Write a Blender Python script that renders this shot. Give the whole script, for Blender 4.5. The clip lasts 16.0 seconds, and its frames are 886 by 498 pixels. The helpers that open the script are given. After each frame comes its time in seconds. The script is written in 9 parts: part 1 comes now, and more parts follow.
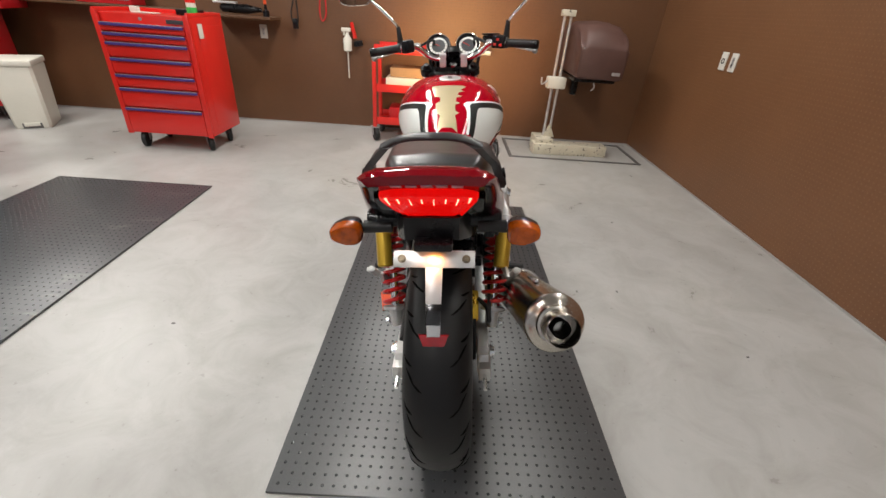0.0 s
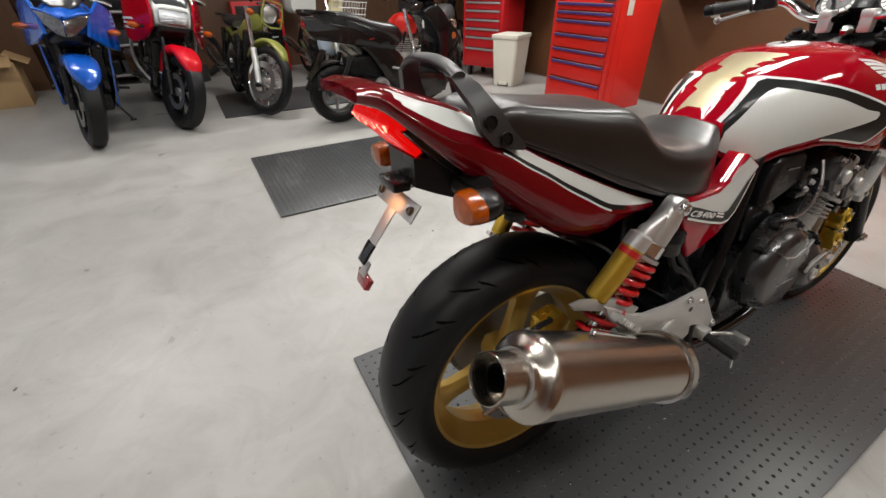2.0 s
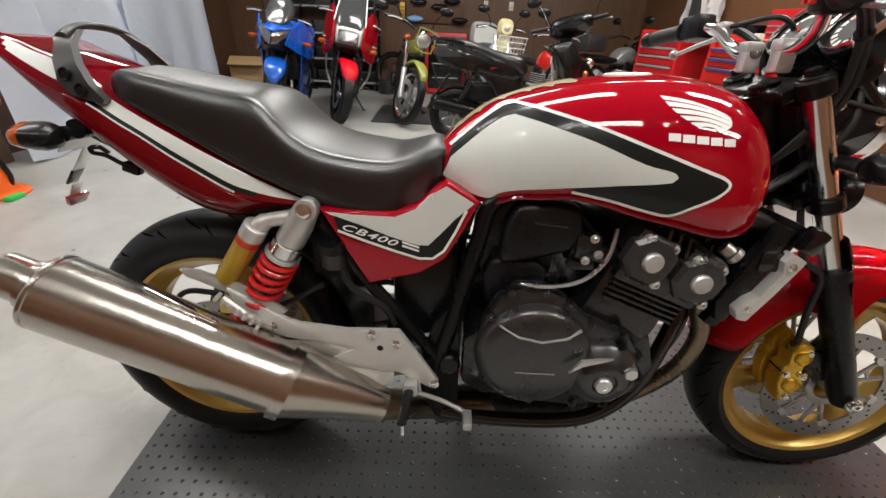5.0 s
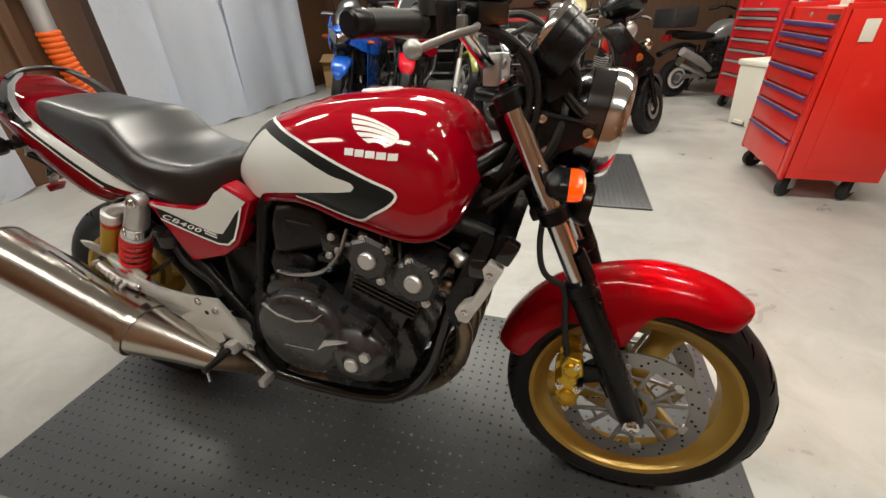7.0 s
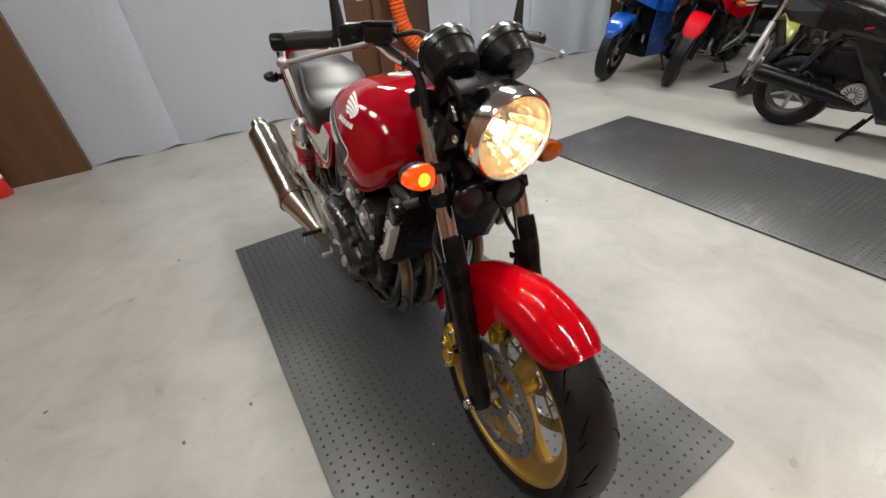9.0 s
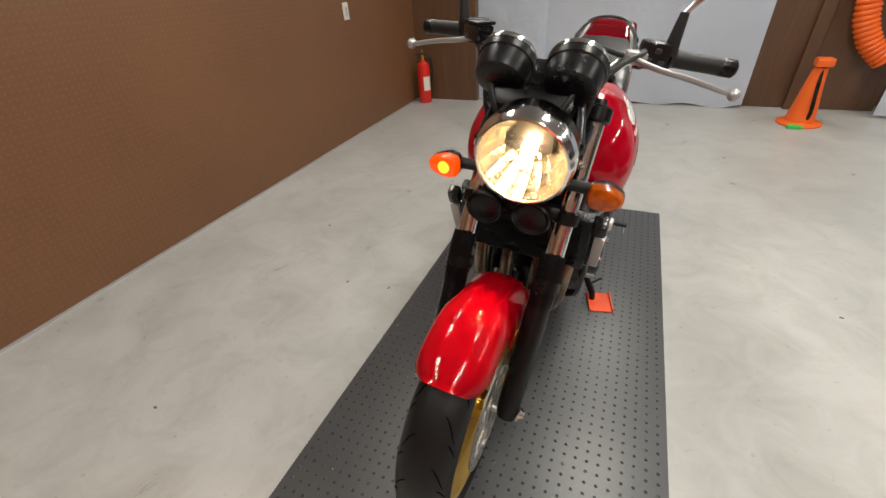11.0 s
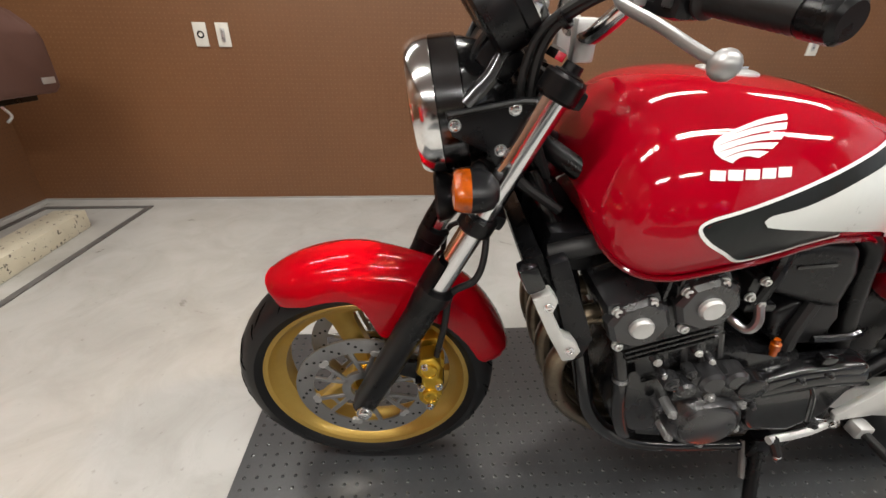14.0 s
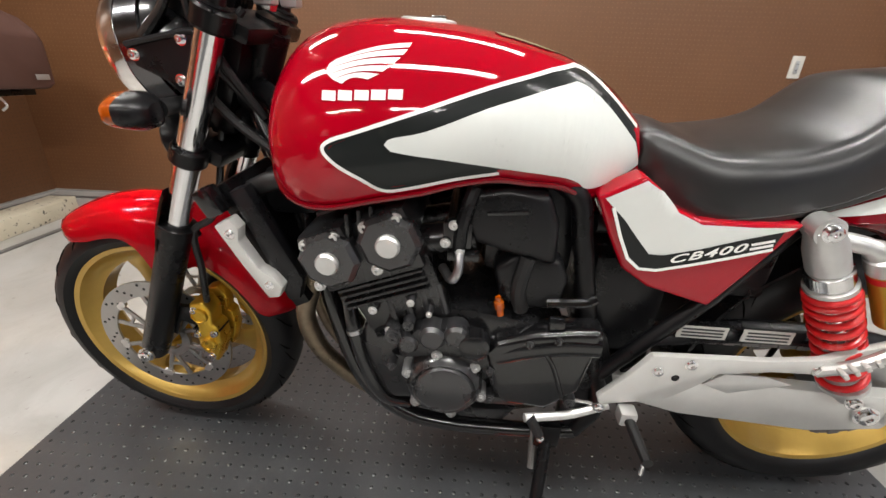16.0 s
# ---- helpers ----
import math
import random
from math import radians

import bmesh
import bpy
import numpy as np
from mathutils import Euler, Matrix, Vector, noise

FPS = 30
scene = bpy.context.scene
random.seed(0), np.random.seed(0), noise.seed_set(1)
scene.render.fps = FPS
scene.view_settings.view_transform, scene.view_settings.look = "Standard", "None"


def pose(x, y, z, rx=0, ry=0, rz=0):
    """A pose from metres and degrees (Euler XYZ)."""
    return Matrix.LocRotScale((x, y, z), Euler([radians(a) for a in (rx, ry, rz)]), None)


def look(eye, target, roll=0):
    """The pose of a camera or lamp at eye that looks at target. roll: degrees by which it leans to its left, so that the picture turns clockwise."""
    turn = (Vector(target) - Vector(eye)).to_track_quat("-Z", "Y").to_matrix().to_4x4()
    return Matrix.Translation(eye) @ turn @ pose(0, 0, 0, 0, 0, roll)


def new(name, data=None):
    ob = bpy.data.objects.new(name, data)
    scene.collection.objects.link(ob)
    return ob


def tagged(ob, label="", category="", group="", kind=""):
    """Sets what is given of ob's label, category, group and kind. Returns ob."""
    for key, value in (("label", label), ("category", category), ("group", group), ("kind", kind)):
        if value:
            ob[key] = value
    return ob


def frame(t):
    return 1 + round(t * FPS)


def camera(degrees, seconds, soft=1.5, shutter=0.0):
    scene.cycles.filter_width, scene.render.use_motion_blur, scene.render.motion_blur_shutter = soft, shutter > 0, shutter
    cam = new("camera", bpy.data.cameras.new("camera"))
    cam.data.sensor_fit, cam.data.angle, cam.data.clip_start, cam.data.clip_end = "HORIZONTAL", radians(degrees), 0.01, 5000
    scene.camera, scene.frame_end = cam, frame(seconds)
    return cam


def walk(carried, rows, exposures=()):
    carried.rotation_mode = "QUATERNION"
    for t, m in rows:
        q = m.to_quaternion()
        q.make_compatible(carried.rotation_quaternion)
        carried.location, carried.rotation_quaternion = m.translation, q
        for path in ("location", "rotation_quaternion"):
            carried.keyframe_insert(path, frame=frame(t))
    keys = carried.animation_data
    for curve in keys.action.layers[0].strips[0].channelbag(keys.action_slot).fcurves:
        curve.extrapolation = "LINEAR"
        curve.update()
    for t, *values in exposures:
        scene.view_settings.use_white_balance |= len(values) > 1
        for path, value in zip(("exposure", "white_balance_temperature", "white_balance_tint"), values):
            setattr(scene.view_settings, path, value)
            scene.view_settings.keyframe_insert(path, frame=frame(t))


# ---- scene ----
cam = camera(94.4, 16.0)
PATH = [
    (0, (-0.064, -0.859, 1.161), (-0.029, 0.868, 0.153), 4.2),
    (0.5, (0.132, -0.811, 1.14), (-0.217, 0.869, 0.113), 3.9),
    (1, (0.252, -0.72, 1.102), (-0.519, 0.787, 0.037), 2.7),
    (1.5, (0.373, -0.593, 1.086), (-0.775, 0.613, -0.022), 0.6),
    (2, (0.498, -0.455, 1.061), (-0.96, 0.379, -0.025), -0.3),
    (2.5, (0.584, -0.322, 1.036), (-1.028, 0.194, -0.029), 0.0),
    (3, (0.619, -0.168, 1.023), (-1.06, 0.13, -0.022), 0.9),
    (3.5, (0.651, -0.006, 1.025), (-1.056, 0.163, -0.004), 0.7),
    (4, (0.717, 0.175, 1.015), (-1.014, 0.236, 0.014), 1.3),
    (4.5, (0.76, 0.316, 1.004), (-0.982, 0.368, 0.023), 1.9),
    (5, (0.781, 0.492, 1.003), (-0.971, 0.531, 0.04), 2.7),
    (5.2, (0.784, 0.554, 1.007), (-0.968, 0.592, 0.044), 2.6),
    (7.3, (0.777, 1.331, 1.092), (-0.817, 0.695, 0.064), -3.4),
    (7.5, (0.753, 1.422, 1.101), (-0.793, 0.681, 0.07), -4.0),
    (8, (0.701, 1.623, 1.119), (-0.679, 0.629, 0.067), -4.5),
    (8.5, (0.606, 1.772, 1.146), (-0.536, 0.546, 0.053), -4.2),
    (9, (0.484, 1.897, 1.164), (-0.339, 0.469, 0.031), -5.0),
    (9.5, (0.335, 2.041, 1.192), (-0.103, 0.464, 0.042), -6.4),
    (9.7, (0.274, 2.07, 1.195), (-0.024, 0.46, 0.046), -7.0),
    (11.8, (-0.446, 1.84, 1.14), (0.797, 0.711, 0.054), -2.9),
    (12, (-0.49, 1.776, 1.129), (0.871, 0.766, 0.066), -3.2),
    (12.5, (-0.587, 1.653, 1.092), (0.994, 0.932, 0.102), -1.4),
    (13, (-0.623, 1.531, 1.05), (1.06, 1.077, 0.068), 0.3),
    (13.5, (-0.645, 1.433, 1.01), (1.078, 1.183, 0.027), 0.7),
    (14, (-0.689, 1.31, 0.971), (1.083, 1.174, 0.052), 1.0),
    (14.5, (-0.718, 1.189, 0.936), (1.093, 1.093, 0.093), 1.5),
    (15, (-0.757, 1.07, 0.9), (1.084, 1.024, 0.12), 2.0),
    (15.5, (-0.758, 0.932, 0.866), (1.087, 0.948, 0.095), 2.0),
    (16, (-0.772, 0.779, 0.858), (1.066, 0.845, 0.073), 2.1),
]
walk(cam, [(t, look(e, a, r)) for t, e, a, r in PATH], exposures=[(0, -0.05, 6500, 10), (2, -0.1, 6500, 10), (3.5, 0.0, 6500, 10), (5, 0.22, 6550, 9), (7.5, 0.05, 7000, 7), (8.5, -0.05, 6700, 8), (9.5, -0.05, 6650, 8), (12, 0.05, 6850, 8), (13, 0.07, 6700, 9), (14, 0.2, 6600, 9), (16, 0.32, 6500, 10)])

# ==== world, lamps ====
world = bpy.data.worlds.new("world")
scene.world = world
world.use_nodes = True
world.node_tree.nodes["Background"].inputs[0].default_value = (0.55, 0.62, 0.72, 1)
world.node_tree.nodes["Background"].inputs[1].default_value = 0.15

ROOM_X0, ROOM_X1, ROOM_Y0, ROOM_Y1, ROOM_H = -6.7, 1.96, -2.75, 3.66, 2.75
TUBES = [(x, y) for x in (-3.6, -0.85, 1.05) for y in (-1.55, 0.5, 2.55)]


def lamp(name, kind, place, watts, colour, **more):
    d = bpy.data.lights.new(name, kind)
    d.energy, d.color = watts, colour
    for key, value in more.items():
        if key == "size_y":
            d.shape, d.size_y = "RECTANGLE", value
        elif key == "size":
            d.size = value
        elif key == "radius":
            d.shadow_soft_size = value
        elif key == "cone":
            d.spot_size, d.spot_blend = value
    ob = new(name, d)
    ob.matrix_world = place
    return ob


ROW = {-1.55: 0.70, 0.5: 1.0, 2.55: 1.12}
COLUMN = {-3.6: 47, -0.85: 36, 1.05: 21}
for tx, ty in TUBES:
    for dx in (-0.07, 0.07):
        lamp("tube_lamp", "AREA", pose(tx + dx, ty, ROOM_H - 0.125), COLUMN[tx] * ROW[ty] / 2, (1.0, 0.975, 0.93), size=0.035, size_y=1.3)

# ==== materials ====


def mat(name, base, rough=0.5, metal=0.0, var=0.12, scale=8.0, fine=90.0, bump=0.0, coat=0.0, rvar=0.08, glow=None, trans=0.0, dark=None, ior=1.45, fine_bump=0.0, spec=0.5, soft=0.04):
    m = bpy.data.materials.new(name)
    m.use_nodes = True
    nt = m.node_tree
    n, k = nt.nodes, nt.links
    b = n["Principled BSDF"]
    b.inputs["Roughness"].default_value, b.inputs["Metallic"].default_value, b.inputs["IOR"].default_value = rough, metal, ior
    b.inputs["Coat Weight"].default_value, b.inputs["Coat Roughness"].default_value = coat, soft
    b.inputs["Transmission Weight"].default_value = trans
    b.inputs["Specular IOR Level"].default_value = spec
    co = n.new("ShaderNodeTexCoord")
    a = n.new("ShaderNodeTexNoise")
    a.inputs["Scale"].default_value, a.inputs["Detail"].default_value = scale, 6
    f = n.new("ShaderNodeTexNoise")
    f.inputs["Scale"].default_value, f.inputs["Detail"].default_value = fine, 4
    k.new(co.outputs["Object"], a.inputs["Vector"])
    k.new(co.outputs["Object"], f.inputs["Vector"])
    mixn = n.new("ShaderNodeMath")
    mixn.operation = "MULTIPLY_ADD"
    mixn.inputs[1].default_value = 0.35
    k.new(f.outputs["Fac"], mixn.inputs[0])
    k.new(a.outputs["Fac"], mixn.inputs[2])
    ramp = n.new("ShaderNodeMapRange")
    ramp.inputs["From Min"].default_value, ramp.inputs["From Max"].default_value = 0.4, 0.95
    k.new(mixn.outputs[0], ramp.inputs["Value"])
    c = n.new("ShaderNodeMix")
    c.data_type = "RGBA"
    lo = dark or tuple(v * (1 - var) for v in base)
    hi = base if dark else tuple(min(1, v * (1 + var)) for v in base)
    c.inputs["A"].default_value, c.inputs["B"].default_value = (*lo, 1), (*hi, 1)
    k.new(ramp.outputs[0], c.inputs["Factor"])
    k.new(c.outputs["Result"], b.inputs["Base Color"])
    if rvar:
        r = n.new("ShaderNodeMapRange")
        r.inputs["To Min"].default_value, r.inputs["To Max"].default_value = max(0.02, rough - rvar), min(1, rough + rvar)
        k.new(ramp.outputs[0], r.inputs["Value"])
        k.new(r.outputs[0], b.inputs["Roughness"])
    if bump or fine_bump:
        u = n.new("ShaderNodeBump")
        u.inputs["Strength"].default_value, u.inputs["Distance"].default_value = bump or fine_bump, 0.002
        k.new((a if bump else f).outputs["Fac"], u.inputs["Height"])
        k.new(u.outputs[0], b.inputs["Normal"])
    if glow:
        b.inputs["Emission Color"].default_value, b.inputs["Emission Strength"].default_value = (*glow[:3], 1), glow[3]
    return m


M = {
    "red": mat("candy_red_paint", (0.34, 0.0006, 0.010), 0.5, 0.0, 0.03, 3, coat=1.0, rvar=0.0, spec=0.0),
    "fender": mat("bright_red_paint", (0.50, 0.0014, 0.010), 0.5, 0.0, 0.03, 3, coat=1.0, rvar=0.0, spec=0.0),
    # the candy red again, darkened: shade on tail and tank seam put into colour
    "dimred": mat("candy_red_paint_dimmed", (0.135, 0.0005, 0.004), 0.45, 0.0, 0.03, 3, coat=1.0, rvar=0.0, spec=0.0),
    "white": mat("pearl_white_paint", (0.66, 0.685, 0.66), 0.3, 0, 0.03, coat=0.5, rvar=0.03),
    "gloss": mat("gloss_black_paint", (0.005, 0.005, 0.0056), 0.2, 0, 0.2, coat=0.5, rvar=0.04),
    "black": mat("satin_black_metal", (0.0040, 0.0040, 0.0046), 0.30, 0.0, 0.25, 14, spec=0.32),
    "engine": mat("black_engine_paint", (0.008, 0.008, 0.0088), 0.27, 0.0, 0.25, 16, fine_bump=0.03, spec=0.5, rvar=0.06, coat=0.4, soft=0.16),
    "case": mat("dark_cast_cover_paint", (0.020, 0.020, 0.0215), 0.29, 0.0, 0.2, 16, fine_bump=0.03, rvar=0.06, spec=0.6, coat=0.5, soft=0.15),
    "plastic": mat("black_moulded_plastic", (0.006, 0.006, 0.007), 0.30, 0, 0.2, 20, 300, fine_bump=0.03, spec=0.36),
    "grab": mat("dark_grey_plastic", (0.022, 0.022, 0.023), 0.38, 0, 0.12, 20, 300, fine_bump=0.03, spec=0.7),
    "seat": mat("black_vinyl", (0.0022, 0.0025, 0.0032), 0.34, 0, 0.12, 10, 500, fine_bump=0.010, spec=0.9, coat=0.35, rvar=0.04, soft=0.36),
    "tyre": mat("tyre_rubber", (0.0075, 0.0075, 0.0082), 0.46, 0, 0.2, 12, 200, fine_bump=0.06, dark=(0.0045, 0.0045, 0.005), spec=0.32),
    "groove": mat("tread_groove", (0.002, 0.002, 0.002), 0.9, 0, 0.2, spec=0.05),
    "stripe": mat("dark_stripe_paint", (0.010, 0.012, 0.012), 0.36, 0, 0.05, coat=0.25, spec=0.2),
    "rubber": mat("soft_black_rubber", (0.009, 0.009, 0.0095), 0.5, 0, 0.2, 30, 200),
    "gold": mat("gold_wheel_paint", (0.48, 0.31, 0.07), 0.36, 0.55, 0.1, 8, coat=0.3),
    "goldm": mat("gold_anodised_metal", (0.62, 0.40, 0.05), 0.3, 0.85, 0.12, 20),
    "can": mat("gold_shock_can", (0.50, 0.32, 0.035), 0.34, 0.6, 0.08, 20),
    "alu": mat("cast_aluminium", (0.62, 0.62, 0.61), 0.36, 0.75, 0.08, 20, 120, fine_bump=0.05),
    "silver": mat("silver_paint", (0.60, 0.60, 0.58), 0.36, 0.35, 0.06, 14),
    "tubechrome": mat("hard_chrome_tube", (0.72, 0.72, 0.73), 0.14, 1, 0.04, 30, rvar=0.03),
    "satin": mat("satin_chrome", (0.40, 0.40, 0.41), 0.28, 1, 0.05, 12, rvar=0.04),
    "darkchrome": mat("dark_chrome", (0.13, 0.13, 0.135), 0.17, 1, 0.05, 12, rvar=0.03),
    "chrome": mat("chrome", (0.82, 0.82, 0.82), 0.13, 1, 0.03, rvar=0.02),
    "steel": mat("brushed_stainless_steel", (0.56, 0.535, 0.49), 0.235, 1, 0.12, 3, 12, dark=(0.48, 0.44, 0.39), rvar=0.03),
    "header": mat("heat_stained_steel", (0.30, 0.24, 0.17), 0.3, 0.9, 0.3, 7, dark=(0.10, 0.075, 0.05)),
    "stud": mat("worn_rubber_stud", (0.030, 0.032, 0.034), 0.24, 0, 0.2, 30, spec=0.6),
    "disc": mat("brake_disc_steel", (0.36, 0.36, 0.355), 0.36, 0.9, 0.1, 10),
    "spring": mat("red_spring_paint", (0.55, 0.012, 0.014), 0.3, 0, 0.06, coat=0.5),
    "amber": mat("amber_lens", (0.33, 0.058, 0.001), 0.2, 0, 0.45, 60, 160, coat=0.6, fine_bump=0.25, spec=0.3),
    "amberlit": mat("lit_amber_lens", (0.5, 0.05, 0.002), 0.15, 0, 0.3, 40, 160, coat=1, fine_bump=0.5, glow=(1, 0.07, 0.001, 0.95)),
    "amberhot": mat("amber_bulb_glow", (0.8, 0.3, 0.05), 0.2, 0, 0.2, 40, coat=1, glow=(1, 0.22, 0.012, 3.6)),
    "taillit": mat("lit_red_lens", (0.10, 0.001, 0.001), 0.2, 0, 0.5, 90, 160, coat=0.2, bump=0.8, spec=0.2, glow=(1, 0.004, 0.003, 0.72)),
    "led": mat("tail_led", (0.9, 0.2, 0.15), 0.3, glow=(1, 0.08, 0.05, 10)),
    "redlens": mat("red_reflector", (0.28, 0.006, 0.01), 0.15, 0, 0.2, 60, coat=1),
    "bulb": mat("headlamp_bulb", (1, 0.9, 0.7), 0.3, glow=(1, 0.66, 0.32, 1200)),
    "reflector": mat("headlamp_reflector", (0.80, 0.72, 0.58), 0.10, 1, 0.10, 45, bump=0.9),
    "bowl": mat("lit_headlamp_bowl", (0.84, 0.79, 0.69), 0.14, 1, 0.10, 45, bump=0.9),
    "lens": mat("clear_lamp_lens", (0.20, 0.20, 0.205), 0.12, 0.85, 0.6, 60, 160, bump=1.0, coat=0.8),
    "glass": mat("clear_glass", (1, 1, 1), 0.02, 0, 0, 30, 140, trans=1, rvar=0, ior=1.45),
    "mirror": mat("mirror_glass", (0.9, 0.9, 0.9), 0.01, 1, 0, rvar=0),
    "dial": mat("white_dial", (0.72, 0.72, 0.68), 0.4, 0, 0.03),
    "dialdark": mat("dark_dial_band", (0.05, 0.05, 0.055), 0.4, 0, 0.05),
    "needle": mat("needle_red", (0.6, 0.03, 0.02), 0.4, 0, 0.05),
    "gilt": mat("champagne_pad", (0.50, 0.42, 0.25), 0.35, 0.3, 0.06, coat=0.8),
    "print": mat("white_print", (0.85, 0.85, 0.83), 0.35, 0, 0.02, coat=0.5),
    "orange": mat("orange_plastic", (0.75, 0.12, 0.015), 0.42, 0, 0.08),
    "rust": mat("orange_red_steel_paint", (0.70, 0.08, 0.02), 0.45, 0, 0.15, 25),
    "toolred": mat("red_cabinet_paint", (0.62, 0.018, 0.012), 0.35, 0, 0.07, 4, coat=0.35),
    "toolred2": mat("deep_red_cabinet_paint", (0.48, 0.012, 0.016), 0.38, 0, 0.07, 4, coat=0.3),
    "trim": mat("violet_drawer_trim", (0.075, 0.045, 0.20), 0.35, 0.2, 0.1),
    "greytrim": mat("bare_metal_trim", (0.5, 0.5, 0.5), 0.35, 0.7, 0.1),
    "ivory": mat("ivory_plastic", (0.66, 0.64, 0.56), 0.45, 0, 0.06, 3),
    "outlet": mat("outlet_plastic", (0.62, 0.60, 0.55), 0.4, 0, 0.04),
    "cloth": mat("brown_vinyl_cover", (0.085, 0.042, 0.034), 0.5, 0, 0.2, 5, 60, bump=0.6),
    "blue": mat("blue_fairing_paint", (0.006, 0.095, 0.50), 0.25, 0.15, 0.08, coat=1),
    "lime": mat("olive_yellow_paint", (0.24, 0.25, 0.05), 0.35, 0.1, 0.1, coat=0.6),
    "cream": mat("cream_paint", (0.72, 0.66, 0.38), 0.35, 0, 0.06, coat=0.6),
    "carton": mat("brown_cardboard", (0.40, 0.26, 0.13), 0.8, 0, 0.08, 5, 120, fine_bump=0.03),
    "film": mat("crumpled_clear_film", (0.80, 0.80, 0.80), 0.18, 0, 0.06, 6, bump=1.0),
    "smoke": mat("smoked_screen", (0.045, 0.047, 0.05), 0.10, 0, 0.05, coat=0.2, spec=0.4),
    "green": mat("green_plastic", (0.04, 0.45, 0.08), 0.45, 0, 0.08),
    "skyblue": mat("light_blue_label", (0.25, 0.45, 0.75), 0.45, 0, 0.08),
    "paleblue": mat("pale_blue_plastic", (0.50, 0.58, 0.70), 0.4, 0, 0.05, coat=0.4),
    "rim": mat("grey_alloy", (0.42, 0.42, 0.42), 0.35, 0.7, 0.1),
    "grate": mat("floor_frame_metal", (0.16, 0.155, 0.15), 0.55, 0.5, 0.2, 20),
}


def surface(name, build):
    m = bpy.data.materials.new(name)
    m.use_nodes = True
    build(m.node_tree, m.node_tree.nodes, m.node_tree.links, m.node_tree.nodes["Principled BSDF"])
    return m


def noise_node(n, k, co, scale, detail=5, rough=0.55, dist=0.0):
    t = n.new("ShaderNodeTexNoise")
    t.inputs["Scale"].default_value, t.inputs["Detail"].default_value = scale, detail
    t.inputs["Roughness"].default_value, t.inputs["Distortion"].default_value = rough, dist
    k.new(co, t.inputs["Vector"])
    return t.outputs["Fac"]


def ramp_node(n, k, fac, stops):
    r = n.new("ShaderNodeValToRGB")
    while len(r.color_ramp.elements) < len(stops):
        r.color_ramp.elements.new(0.5)
    for e, (p, c) in zip(r.color_ramp.elements, stops):
        e.position, e.color = p, (*c, 1)
    k.new(fac, r.inputs["Fac"])
    return r.outputs["Color"]


def mix_node(n, k, fac, a, b, kind="MIX"):
    c = n.new("ShaderNodeMix")
    c.data_type, c.blend_type = "RGBA", kind
    for s, v in (("Factor", fac), ("A", a), ("B", b)):
        if isinstance(v, (int, float)):
            c.inputs[s].default_value = v
        elif isinstance(v, tuple):
            c.inputs[s].default_value = (*v, 1)
        else:
            k.new(v, c.inputs[s])
    return c.outputs["Result"]


def floor_build(nt, n, k, b):
    co = n.new("ShaderNodeTexCoord").outputs["Object"]
    big = noise_node(n, k, co, 0.9, 6, 0.6, 0.6)
    mid = noise_node(n, k, co, 4.5, 8, 0.65, 0.8)
    spots = noise_node(n, k, co, 38, 3, 0.5)
    c1 = ramp_node(n, k, big, [(0.3, (0.35, 0.345, 0.332)), (0.7, (0.455, 0.45, 0.432))])
    c2 = ramp_node(n, k, mid, [(0.30, (0.80, 0.795, 0.77)), (0.60, (1.0, 1.0, 1.0))])
    c3 = ramp_node(n, k, spots, [(0.24, (0.78, 0.77, 0.75)), (0.33, (1, 1, 1))])
    c = mix_node(n, k, 1.0, mix_node(n, k, 1.0, c1, c2, "MULTIPLY"), c3, "MULTIPLY")
    k.new(c, b.inputs["Base Color"])
    r = n.new("ShaderNodeMapRange")
    r.inputs["From Min"].default_value, r.inputs["From Max"].default_value = 0.3, 0.7
    r.inputs["To Min"].default_value, r.inputs["To Max"].default_value = 0.26, 0.46
    k.new(mid, r.inputs["Value"])
    k.new(r.outputs[0], b.inputs["Roughness"])
    u = n.new("ShaderNodeBump")
    u.inputs["Strength"].default_value, u.inputs["Distance"].default_value = 0.12, 0.01
    k.new(mid, u.inputs["Height"])
    k.new(u.outputs[0], b.inputs["Normal"])


